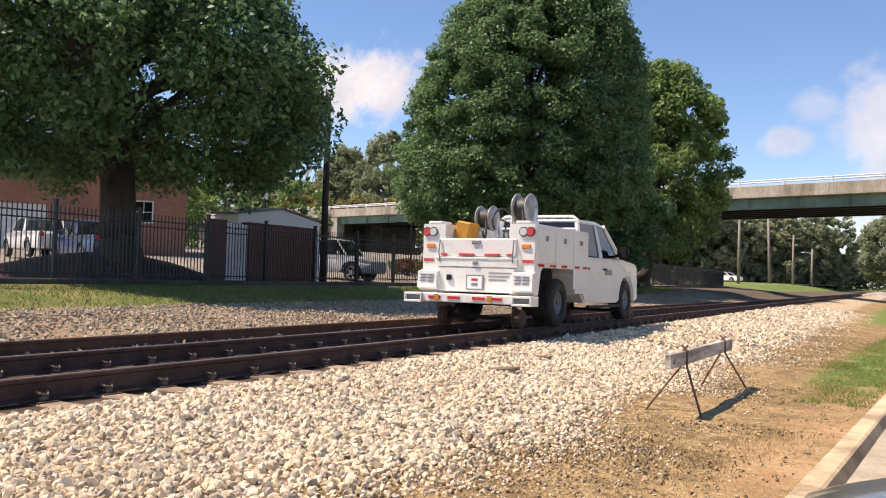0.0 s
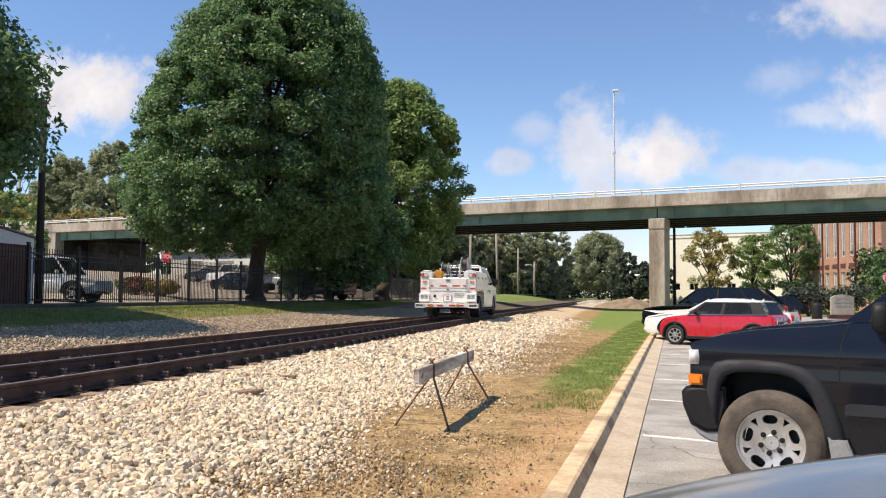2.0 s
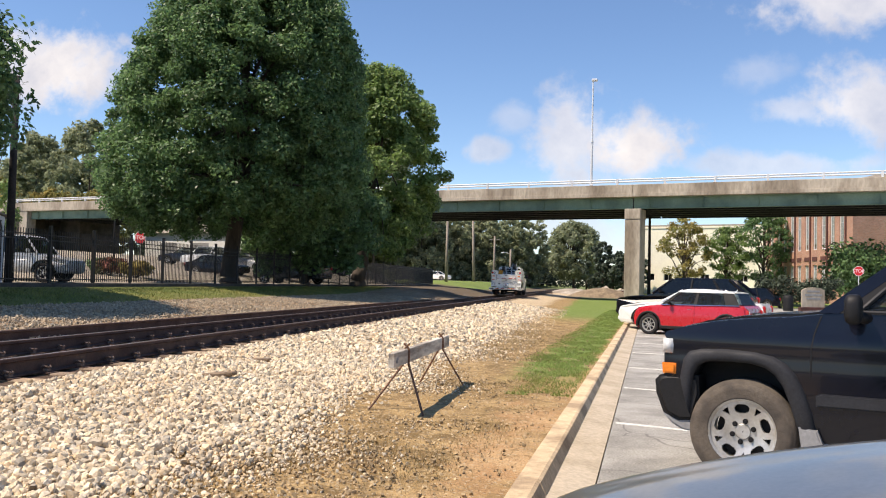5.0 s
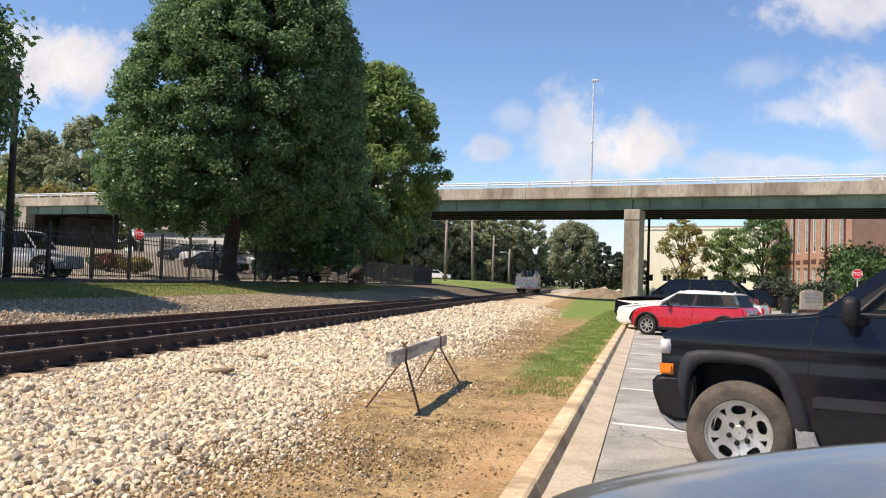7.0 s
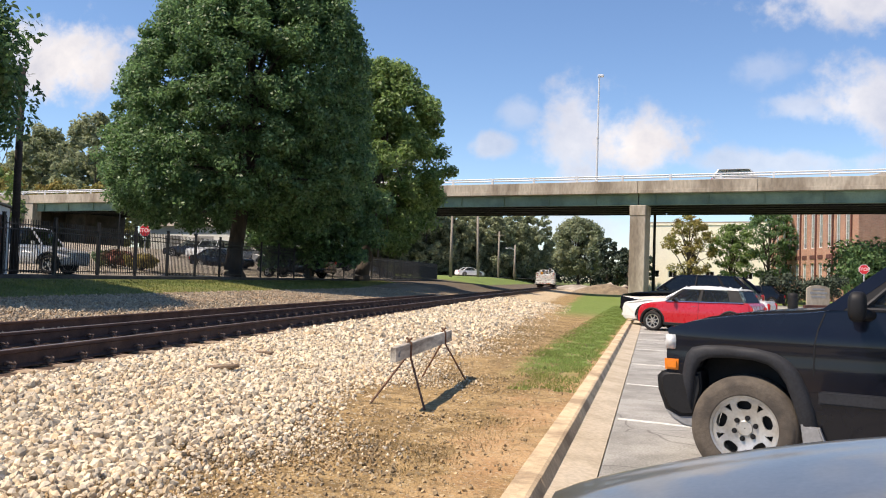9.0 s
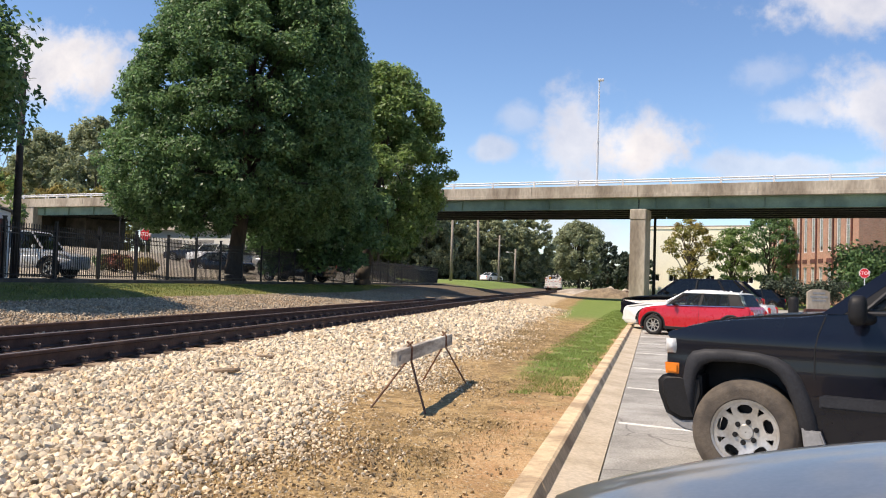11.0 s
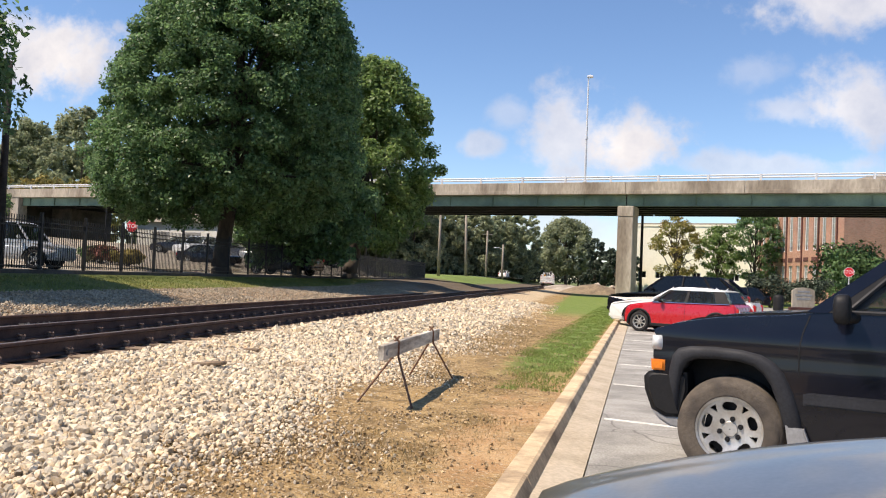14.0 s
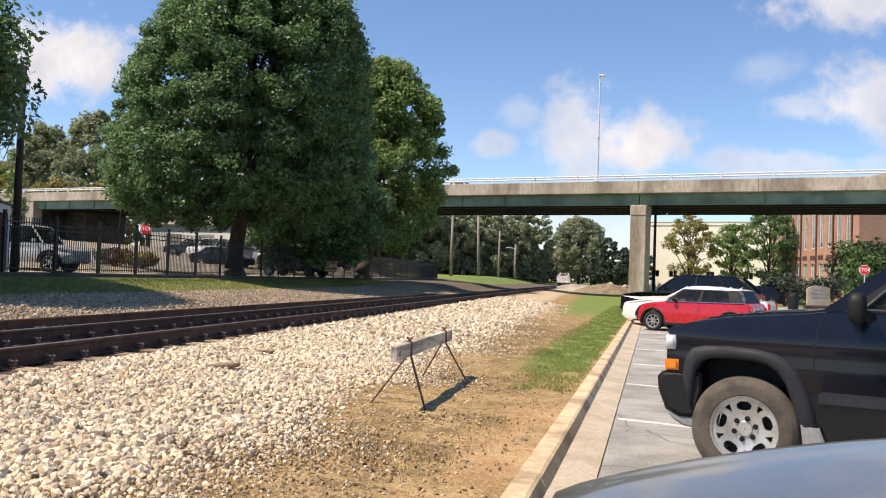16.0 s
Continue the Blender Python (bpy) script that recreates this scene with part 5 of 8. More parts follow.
def build_near_suv():
    """The black utility car nearest the camera: blunt nose, square flared arch, dusty alloy wheel."""
    m = at_kerb(0.757, 8.03, 0, -16.2)
    c = thing("suv_car", m, "large black sport utility car with dusty alloy wheels", "car")
    L, hw, sill, r = 5.05, 0.98, 0.37, 0.40
    wx = (0.70, 3.65)
    # the wheel opening and the flare round it, from the front foot over the top to the rear foot
    inner = [(-0.39, 0.48), (-0.385, 0.70), (-0.365, 0.82), (-0.33, 0.885), (-0.26, 0.918), (-0.10, 0.928), (0.06, 0.922), (0.16, 0.898), (0.23, 0.85), (0.29, 0.765), (0.335, 0.65), (0.365, 0.55), (0.385, 0.47)]
    outer = [(-0.475, 0.80), (-0.465, 0.86), (-0.45, 0.935), (-0.405, 0.99), (-0.31, 1.014), (-0.12, 1.022), (0.08, 1.012), (0.22, 0.985), (0.315, 0.935), (0.385, 0.855), (0.445, 0.73), (0.495, 0.58), (0.515, 0.47)]
    prof = [(0.30, 0.50), (0.16, 0.62), (0.09, 0.78), (0.085, 0.95), (0.10, 1.08), (0.085, 1.105), (0.095, 1.128), (0.15, 1.155), (0.23, 1.185), (0.35, 1.215), (0.55, 1.25), (0.80, 1.276), (1.05, 1.295), (1.26, 1.325), (1.34, 1.33), (4.95, 1.33), (L, 1.1), (L, 0.55), (L - 0.1, sill)]
    for x in (wx[1], wx[0]):
        prof += [(x + a, b) for a, b in [(0.40, sill)] + inner[::-1]]
        if x == wx[1]:
            prof += [(x - 0.41, sill)]

    def shape(x, y, z):
        k = 1.0
        if z > 0.90:
            k -= 0.05 * ((z - 0.90) / 0.43) ** 1.6
        # a crease along the flank below the windows
        k += 0.006 * math.exp(-((z - 1.10) / 0.055) ** 2) - 0.004 * math.exp(-((z - 0.96) / 0.06) ** 2)
        if z < 0.62:
            k -= 0.03 * (0.62 - z) / 0.2
        if x < 0.6:
            k -= 0.085 * ((0.6 - x) / 0.6) ** 2.4
        # the crown of the bonnet and the shoulder along the fender
        up = 0.022 * (1 - (y / hw) ** 2) - 0.012 if z > 1.15 and x < 1.34 else 0.0
        return (x, y * k, z + up)

    bm = bmesh.new()
    prism(bm, prof, -hw, hw, 0.05, 4)
    for axis, cuts in (((1, 0, 0), [0.08 * k for k in range(1, 17)]), ((0, 0, 1), (0.56, 0.62, 0.74, 0.86, 0.90, 0.94, 0.98, 1.02, 1.06, 1.1, 1.14, 1.18, 1.24)), ((0, 1, 0), (-0.86, -0.7, -0.35, 0, 0.35, 0.7, 0.86))):
        for d in cuts:
            bmesh.ops.bisect_plane(bm, geom=bm.verts[:] + bm.edges[:] + bm.faces[:], plane_co=Vector(axis) * d, plane_no=axis)
    for v in bm.verts:
        v.co = Vector(shape(*v.co))
    part("body", bm, M["black_paint"], c, smooth=True).data.set_sharp_from_angle(angle=radians(34))
    # bonnet panel with its shut line a little inside the fenders
    bm = bmesh.new()
    prism(bm, [(0.10, 1.115), (0.16, 1.165), (0.35, 1.228), (0.55, 1.262), (0.80, 1.290), (1.05, 1.308), (1.24, 1.338), (1.24, 1.25), (0.2, 1.05)], -0.80, 0.80, 0.025, 3, lambda x, y, z: (x + 0.05 * (abs(y) / 0.8) ** 3, y, z + 0.02 * (1 - (y / 0.8) ** 2)))
    part("bonnet", bm, M["black_paint"], c, smooth=True).data.set_sharp_from_angle(angle=radians(38))
    for x in wx:
        for s in (-1, 1):
            bm = bmesh.new()
            rows = []
            for k, out in ((0.0, -0.22), (0.0, 0.006), (0.10, 0.034), (0.30, 0.046), (0.72, 0.044), (0.94, 0.026), (1.0, -0.006)):
                row = []
                for (ax, az), (ox, oz) in zip(inner, outer):
                    q = shape(x + ax + (ox - ax) * k, s * hw, az + (oz - az) * k)
                    row.append(bm.verts.new((q[0], q[1] + s * out, az + (oz - az) * k)))
                rows.append(row)
            for r0, r1 in zip(rows, rows[1:]):
                for i in range(len(inner) - 1):
                    bm.faces.new((r0[i], r0[i + 1], r1[i + 1], r1[i]))
            bmesh.ops.recalc_face_normals(bm, faces=bm.faces[:])
            part("arch_flare", bm, M["flare"], c, "faded black plastic flare", smooth=True).data.set_sharp_from_angle(angle=radians(50))
            suv_wheel(c, x, s * (hw - 0.12), r, 0.26, s)
            bm = bmesh.new()
            prism(bm, [(x + 0.40, 0.485), (x + 0.53, 0.468), (x + 0.57, 0.36), (x + 0.62, 0.31), (x + 0.43, 0.27)], s * (hw - 0.02) - 0.055, s * (hw - 0.02) + 0.055, 0.012)
            part("mud_flap", bm, M["grey_flap"], c, "grey mud guard behind the wheel")
    for x in wx:
        bm = bmesh.new()
        box(bm, x - 0.40, -0.70, 0.46, x + 0.41, 0.70, 0.96)
        part("wheel_house", bm, M["trim"], c)

    def wrap(x, y, z):
        return (x + 0.10 * (abs(y) / hw) ** 6, y, z)

    bm = bmesh.new()
    prism(bm, [(0.015, 0.49), (-0.045, 0.64), (-0.055, 0.745), (-0.02, 0.785), (0.06, 0.80), (0.285, 0.80), (0.295, 0.66), (0.24, 0.45), (0.13, 0.44)], -hw * 0.99, hw * 0.99, 0.03, 3, wrap)
    part("front_bumper", bm, M["trim"], c, "black plastic bumper", smooth=True).data.set_sharp_from_angle(angle=radians(38))
    bm = bmesh.new()
    prism(bm, [(0.012, 0.488), (0.125, 0.44), (0.235, 0.448), (0.235, 0.365), (0.16, 0.372), (0.07, 0.42)], -hw * 0.975, hw * 0.975, 0.012, 2, wrap)
    part("bumper_lip", bm, M["grey_flap"], c, "grey lower bumper lip")
    # grille bars between the lamps
    for z in (0.86, 0.93, 1.0, 1.06):
        bm = bmesh.new()
        box(bm, 0.06, -0.56, z - 0.018, 0.10, 0.56, z + 0.018, 0.008)
        part("grille_bar", bm, M["trim"], c)
    for s in (-1, 1):
        bm = bmesh.new()
        prism(bm, [(0.08, 0.965), (0.08, 1.075), (0.155, 1.08), (0.175, 0.965)], *sorted((s * 0.58, s * 0.946)), 0.012, 2)
        part("headlight", bm, M["clear_lens"], c, smooth=True)
        bm = bmesh.new()
        prism(bm, [(0.085, 0.803), (0.078, 0.888), (0.19, 0.888), (0.19, 0.803)], *sorted((s * 0.60, s * 0.966)), 0.015, 2)
        part("indicator", bm, M["amber"], c, "amber indicator lens")
        bm = bmesh.new()
        prism(bm, [(1.215, 0.64), (1.215, 0.72), (1.25, 0.735), (3.06, 0.735), (3.10, 0.72), (3.10, 0.64)], *sorted((s * (hw - 0.03), s * (hw + 0.016))), 0.01, 2)
        part("side_moulding", bm, M["flare"], c, "faded plastic side moulding")
        bm = bmesh.new()
        pipe(bm, [shape(1.185, s * (hw + 0.0005), 0.40), shape(1.18, s * (hw + 0.0005), 0.9), shape(1.18, s * (hw + 0.0005), 1.06), shape(1.20, s * (hw + 0.0005), 1.18), shape(1.245, s * (hw + 0.0005), 1.31)], 0.006, 4)
        part("door_seam", bm, M["trim"], c)
        bm = bmesh.new()
        box(bm, 1.35, s * hw - 0.1, 0.30, 3.1, s * hw + 0.07, 0.345, 0.015, 2)
        part("side_step", bm, M["grey_flap"], c, "grey side step")
        # mirror: a rounded housing on a broad foot
        bm = bmesh.new()
        bmesh.ops.create_uvsphere(bm, u_segments=24, v_segments=14, radius=1.0)
        for v in bm.verts:
            v.co = Vector((1.47 + 0.06 * math.copysign(abs(v.co.x) ** 0.6, v.co.x), s * (hw + 0.13) + 0.115 * math.copysign(abs(v.co.y) ** 0.6, v.co.y), 1.36 + 0.108 * math.copysign(abs(v.co.z) ** 0.65, v.co.z)))
        tube(bm, (1.56, s * (hw - 0.10), 1.29), (1.48, s * (hw + 0.06), 1.31), 0.05, 0.035, 10)
        part("mirror", bm, M["trim"], c, smooth=True)

    def cab(x, y, z):
        return (x, y * (0.95 - 0.14 * (z - 1.33) / 0.58), z)

    def rim_(p, q, k=0.0, s=-1):
        a = cab(p, s * hw, q)
        return (a[0], a[1] + s * k, a[2])

    bm = bmesh.new()
    prism(bm, [(1.94, 1.86), (2.15, 1.915), (3.5, 1.94), (4.8, 1.91), (4.95, 1.86)], -hw, hw, 0.03, 3, cab)
    part("roof", bm, M["black_paint"], c)
    for s in (-1, 1):
        for lo, hi in ((((1.22, 1.322), (1.36, 1.322)), ((1.93, 1.885), (2.06, 1.885))), (((2.42, 1.322), (2.55, 1.322)), ((2.45, 1.885), (2.56, 1.885))),
                       (((3.80, 1.322), (3.92, 1.322)), ((3.80, 1.885), (3.90, 1.885))), (((4.85, 1.322), (5.02, 1.322)), ((4.80, 1.885), (4.94, 1.885)))):
            bm = bmesh.new()
            v = [bm.verts.new(rim_(*p, k, s)) for k in (0.008, -0.07) for p in (lo[0], lo[1], hi[1], hi[0])]
            for f in ((0, 1, 2, 3), (7, 6, 5, 4), (0, 4, 5, 1), (1, 5, 6, 2), (2, 6, 7, 3), (3, 7, 4, 0)):
                bm.faces.new([v[i] for i in f])
            bmesh.ops.recalc_face_normals(bm, faces=bm.faces[:])
            part("pillar", bm, M["black_paint"], c)
        for q in (((1.49, 1.335), (2.42, 1.335), (2.45, 1.87), (2.03, 1.87)), ((2.55, 1.335), (3.80, 1.335), (3.80, 1.87), (2.56, 1.87)), ((3.92, 1.335), (4.85, 1.335), (4.80, 1.87), (3.90, 1.87))):
            bm = bmesh.new()
            f = [rim_(a, b, -0.012, s) for a, b in q]
            sheet(bm, f if s < 0 else f[::-1])
            part("side_window", bm, M["pane"], c)
            bm = bmesh.new()
            ends = [rim_(a, b, 0.0, s) for a, b in q]
            pipe(bm, ends + ends[:1], 0.016, 6)
            part("window_seal", bm, M["flare"], c, "faded rubber window seal")
        bm = bmesh.new()
        f = [rim_(a, b, k, s) for k in (0.006, -0.03) for a, b in ((1.34, 1.325), (1.49, 1.325), (2.03, 1.87))]
        v = [bm.verts.new(p) for p in f]
        for q in ((0, 1, 2), (5, 4, 3), (0, 3, 4, 1), (1, 4, 5, 2), (2, 5, 3, 0)):
            bm.faces.new([v[i] for i in q])
        bmesh.ops.recalc_face_normals(bm, faces=bm.faces[:])
        part("window_corner", bm, M["trim"], c)
    bm = bmesh.new()
    sheet(bm, [(1.27, -0.9, 1.33), (1.27, 0.9, 1.33), (1.97, 0.79, 1.88), (1.97, -0.79, 1.88)])
    part("windscreen", bm, M["pane"], c)
    for y in (-0.45, 0.2):
        bm = bmesh.new()
        pipe(bm, [(1.22, y, 1.345), (1.25, y + 0.1, 1.365), (1.30, y + 0.62, 1.375)], 0.010, 5)
        part("wiper", bm, M["trim"], c)
    for sy in (-0.42, 0.42):
        bm = bmesh.new()
        box(bm, 2.35, sy - 0.26, 0.9, 2.52, sy + 0.26, 1.54, 0.06, 2)
        box(bm, 2.37, sy - 0.13, 1.56, 2.48, sy + 0.13, 1.74, 0.04, 2)
        part("seat", bm, M["grey_flap"], c)
    bm = bmesh.new()
    lathe(bm, [(0.17, -0.015), (0.185, 0), (0.17, 0.015), (0.155, 0), (0.17, -0.015)], 20, "x", (1.75, -0.42, 1.34))
    part("steering_wheel", bm, M["trim"], c)


def suv_wheel(parent, x, y, r, width, side):
    """Five broad webs, each forked by a small slot, with a large opening between webs."""
    w = new("wheel")
    w.parent = parent
    w.location = (x, y, r)
    h, q, s = width / 2, r * 0.60, side
    bm = bmesh.new()
    prof = [(q, -h * 0.8), (q * 1.06, -h), (r * 0.80, -h * 1.03), (r * 0.93, -h * 0.96), (r * 0.985, -h * 0.8), (r, -h * 0.55), (r, h * 0.55), (r * 0.985, h * 0.8), (r * 0.93, h * 0.96), (r * 0.91, h * 0.97), (r * 0.905, h), (r * 0.80, h * 1.03), (q * 1.10, h * 1.0), (q * 1.06, h), (q, h * 0.8), (q * 0.97, 0), (q, -h * 0.8)]
    lathe(bm, [(a, b * s) for a, b in prof], 64)
    part("tyre", bm, M["tyre"], w, "dusty brown black tyre", smooth=True)
    # the face is a dished disc in polar cells; cells inside an opening are left out
    na, nr = 300, 34
    step = 2 * math.pi / 5

    def is_open(rad, a):
        f = rad / q
        d = abs((a - 0.35 + step / 2) % step - step / 2)
        e = step / 2 - d
        big = (abs(f - 0.735) / 0.145) ** 2.4 + (d * f / (0.225 + 0.2 * (f - 0.72))) ** 2.4 < 1
        small = 0.66 < f < 0.87 and e * f < 0.012 + 0.42 * (f - 0.66)
        return big or small

    bm = bmesh.new()
    rings = []
    for depth in (0.0, 0.10):
        g = []
        for i in range(nr + 1):
            rad = q * (0.02 + 0.97 * i / nr)
            f = rad / q
            z = 0.58 + 0.26 * smoothstep(0.35, 1.0, f) + (0.08 if f < 0.24 else 0.0) - depth * 2.2
            g.append([bm.verts.new((rad * math.cos(k * 2 * math.pi / na), s * h * z, rad * math.sin(k * 2 * math.pi / na))) for k in range(na)])
        rings.append(g)
    solid = [[not is_open(q * (0.02 + 0.97 * (i + 0.5) / nr), (k + 0.5) * 2 * math.pi / na) for k in range(na)] for i in range(nr)]
    top, low = rings
    for i in range(nr):
        for k in range(na):
            if not solid[i][k]:
                continue
            j = (k + 1) % na
            bm.faces.new((top[i][k], top[i][j], top[i + 1][j], top[i + 1][k]))
            for di, dk, e in ((-1, 0, ((i, k), (i, j))), (1, 0, ((i + 1, k), (i + 1, j))), (0, -1, ((i, k), (i + 1, k))), (0, 1, ((i, j), (i + 1, j)))):
                ii, kk = i + di, (k + dk) % na
                if 0 <= ii < nr and not solid[ii][kk]:
                    (a0, b0), (a1, b1) = e
                    bm.faces.new((top[a0][b0], top[a1][b1], low[a1][b1], low[a0][b0]))
    bmesh.ops.delete(bm, geom=[v for v in bm.verts if not v.link_faces], context="VERTS")
    lathe(bm, [(q * 0.98, s * h * 0.60), (q * 1.0, s * h * 0.84), (q * 1.05, s * h * 0.95), (q * 1.045, s * h * 1.0), (q * 0.985, s * h * 0.92), (q * 0.97, s * h * 0.80)], 64)
    lathe(bm, [(q * 0.95, s * h * 0.7), (q * 0.93, -s * h * 0.6)], 48)
    bmesh.ops.recalc_face_normals(bm, faces=bm.faces[:])
    part("rim", bm, M["alloy"], w, "dusty silver five-webbed rim", smooth=True).data.set_sharp_from_angle(angle=radians(35))
    # black backing disc that paints the recess behind the webs dark
    bm = bmesh.new()
    lathe(bm, [(0.001, s * h * 0.18), (q * 0.84, s * h * 0.18), (q * 0.84, s * h * 0.05), (0.001, s * h * 0.05)], 32)
    part("brake_disc", bm, M["trim"], w)
    for i in range(6):
        a = i * math.pi / 3 + 0.3
        p = (q * 0.335 * math.cos(a), q * 0.335 * math.sin(a))
        bm = bmesh.new()
        tube(bm, (p[0], s * h * 0.55, p[1]), (p[0], s * h * 0.64, p[1]), q * 0.085, n=10)
        tube(bm, (p[0], s * h * 0.62, p[1]), (p[0], s * h * 0.74, p[1]), q * 0.05, n=6)
        part("wheel_nut", bm, M["trim"], w)
    return w


def build_mini():
    """A small hatchback: short bonnet, upright dark glasshouse, pale floating roof."""
    c = thing("hatchback_car", at_kerb(1.46, 28.95, 0, -24.0), "small red hatchback car with a pale roof and black pillars", "car")
    L, hw, r, wx = 3.72, 0.84, 0.31, (0.60, 3.06)
    red = M["red_paint"]
    prof = [(0.16, 0.22), (0.05, 0.30), (0.02, 0.50), (0.06, 0.66), (0.13, 0.76), (0.25, 0.83), (0.50, 0.885), (0.80, 0.92), (1.05, 0.95), (3.30, 0.985), (3.52, 0.975), (3.60, 0.90), (3.64, 0.72), (3.71, 0.66), (3.71, 0.42), (3.62, 0.26), (3.5, 0.22)]
    for x in (wx[1], wx[0]):
        prof += arc(x, r, 0.365, -14, 194, 16)

    def shape(x, y, z):
        k = 1.0
        if z > 0.60:
            k -= 0.07 * ((z - 0.60) / 0.36) ** 1.5
        if x < 0.75:
            k -= 0.20 * ((0.75 - x) / 0.75) ** 2.4
        if x > L - 0.6:
            k -= 0.15 * ((x - L + 0.6) / 0.6) ** 2.2
        return (x, y * k, z)

    bm = bmesh.new()
    prism(bm, prof, -hw, hw, 0.05, 3)
    for axis, cuts in (((1, 0, 0), [0.12 * k for k in range(1, 31)]), ((0, 0, 1), (0.4, 0.5, 0.6, 0.7, 0.8, 0.88)), ((0, 1, 0), (-0.5, 0, 0.5))):
        for d in cuts:
            bmesh.ops.bisect_plane(bm, geom=bm.verts[:] + bm.edges[:] + bm.faces[:], plane_co=Vector(axis) * d, plane_no=axis)
    for v in bm.verts:
        v.co = Vector(shape(*v.co))
    part("body", bm, red, c, smooth=True).data.set_sharp_from_angle(angle=radians(36))

    def cab(x, y, z):
        return (x, y * (0.925 - 0.17 * (z - 0.95) / 0.45), z)

    bm = bmesh.new()
    prism(bm, [(1.48, 1.345), (1.60, 1.39), (2.0, 1.415), (2.7, 1.41), (3.10, 1.385), (3.26, 1.35), (3.2, 1.33), (1.55, 1.33)], -hw, hw, 0.025, 3, cab)
    part("roof", bm, M["white_car"], c, "pale roof", smooth=True).data.set_sharp_from_angle(angle=radians(40))

    def quad(pts, s, k, name, mat_, thick=0.03):
        b = bmesh.new()
        v = []
        for d in (k, k - thick):
            for p in pts:
                a = cab(p[0], s * hw, p[1])
                v.append(b.verts.new((a[0], a[1] + s * d, a[2])))
        n = len(pts)
        b.faces.new(v[:n]), b.faces.new(v[n:][::-1])
        for i in range(n):
            j = (i + 1) % n
            b.faces.new((v[i], v[j], v[n + j], v[n + i]))
        bmesh.ops.recalc_face_normals(b, faces=b.faces[:])
        part(name, b, mat_, c)

    for s in (-1, 1):
        quad([(0.99, 0.945), (1.09, 0.945), (1.62, 1.345), (1.50, 1.345)], s, 0.004, "pillar", M["trim"])
        quad([(2.03, 0.96), (2.13, 0.96), (2.18, 1.345), (2.10, 1.345)], s, 0.004, "pillar", M["trim"])
        quad([(3.02, 0.975), (3.42, 0.98), (3.22, 1.345), (2.90, 1.345)], s, 0.004, "pillar", M["trim"])
        quad([(1.10, 0.955), (2.03, 0.965), (2.10, 1.345), (1.63, 1.345)], s, -0.01, "side_window", M["pane"], 0.004)
        quad([(2.13, 0.965), (3.02, 0.98), (2.90, 1.345), (2.18, 1.345)], s, -0.01, "side_window", M["pane"], 0.004)
        quad([(1.02, 0.935), (3.42, 0.97), (3.42, 0.985), (1.02, 0.955)], s, 0.012, "waist_trim", M["chrome"], 0.02)
        bm = bmesh.new()
        pipe(bm, [shape(px_, s * (hw + 0.002), pz) for px_, pz in ((2.06, 0.30), (2.08, 0.7), (2.07, 0.96))], 0.006, 4)
        part("door_seam", bm, M["trim"], c)
        for x in wx:
            wheel(c, x, s * (hw - 0.10), r, 0.2, s, M["tyre_black"], M["alloy"], 8, rim_r=0.68)
            ring, bm = arc(x, r, 1.0, -12, 192, 18), bmesh.new()
            rows = [[bm.verts.new((x + (a - x) * q, s * (hw * (1 - (0.03 if x < 1 else 0.02)) + o), r + (b - r) * q)) for a, b in ring] for q, o in ((0.355, -0.2), (0.355, 0.02), (0.42, 0.025), (0.435, -0.02))]
            for r0, r1 in zip(rows, rows[1:]):
                for i in range(len(ring) - 1):
                    bm.faces.new((r0[i], r0[i + 1], r1[i + 1], r1[i]))
            part("wheel_arch", bm, M["trim"], c, smooth=True)
        bm = bmesh.new()
        box(bm, wx[0] + 0.38, *[sorted((s * (hw - 0.06), s * (hw + 0.008)))[0], 0.2], wx[1] - 0.38, sorted((s * (hw - 0.06), s * (hw + 0.008)))[1], 0.30, 0.012)
        part("side_skirt", bm, M["trim"], c)
        bm = bmesh.new()
        lathe(bm, [(0.001, -0.05), (0.07, -0.04), (0.10, 0.0), (0.10, 0.10)], 18, "x", (0.24, s * 0.56, 0.74))
        part("headlight", bm, M["clear_lens"], c, smooth=True)
        bm = bmesh.new()
        box(bm, L - 0.16, s * 0.64 - 0.055, 0.66, L - 0.03, s * 0.64 + 0.055, 0.86, 0.04, 3)
        lamp = part("tail_light", bm, M["red_lens"], c)
        bm = bmesh.new()
        box(bm, L - 0.035, s * 0.64 - 0.03, 0.70, L - 0.022, s * 0.64 + 0.03, 0.82, 0.004)
        part("reversing_lens", bm, M["clear_lens"], lamp)
        bm = bmesh.new()
        box(bm, 1.24, s * (hw + 0.07) - 0.08, 0.95, 1.36, s * (hw + 0.07) + 0.08, 1.08, 0.045, 3)
        tube(bm, (1.33, s * hw * 0.88, 0.96), (1.32, s * (hw + 0.03), 0.98), 0.025)
        part("mirror", bm, M["trim"], c)
        bm = bmesh.new()
        box(bm, 1.84, s * hw * 0.955 - 0.01, 0.81, 2.0, s * hw * 0.955 + 0.025, 0.835, 0.008)
        part("door_handle", bm, M["chrome"], c)
        for sx in (1.95, 2.75):
            bm = bmesh.new()
            box(bm, sx, s * 0.36 - 0.22, 0.6, sx + 0.13, s * 0.36 + 0.22, 1.12, 0.05, 2)
            box(bm, sx + 0.02, s * 0.36 - 0.12, 1.12, sx + 0.11, s * 0.36 + 0.12, 1.27, 0.04, 2)
            part("seat", bm, M["grey_flap"], c)
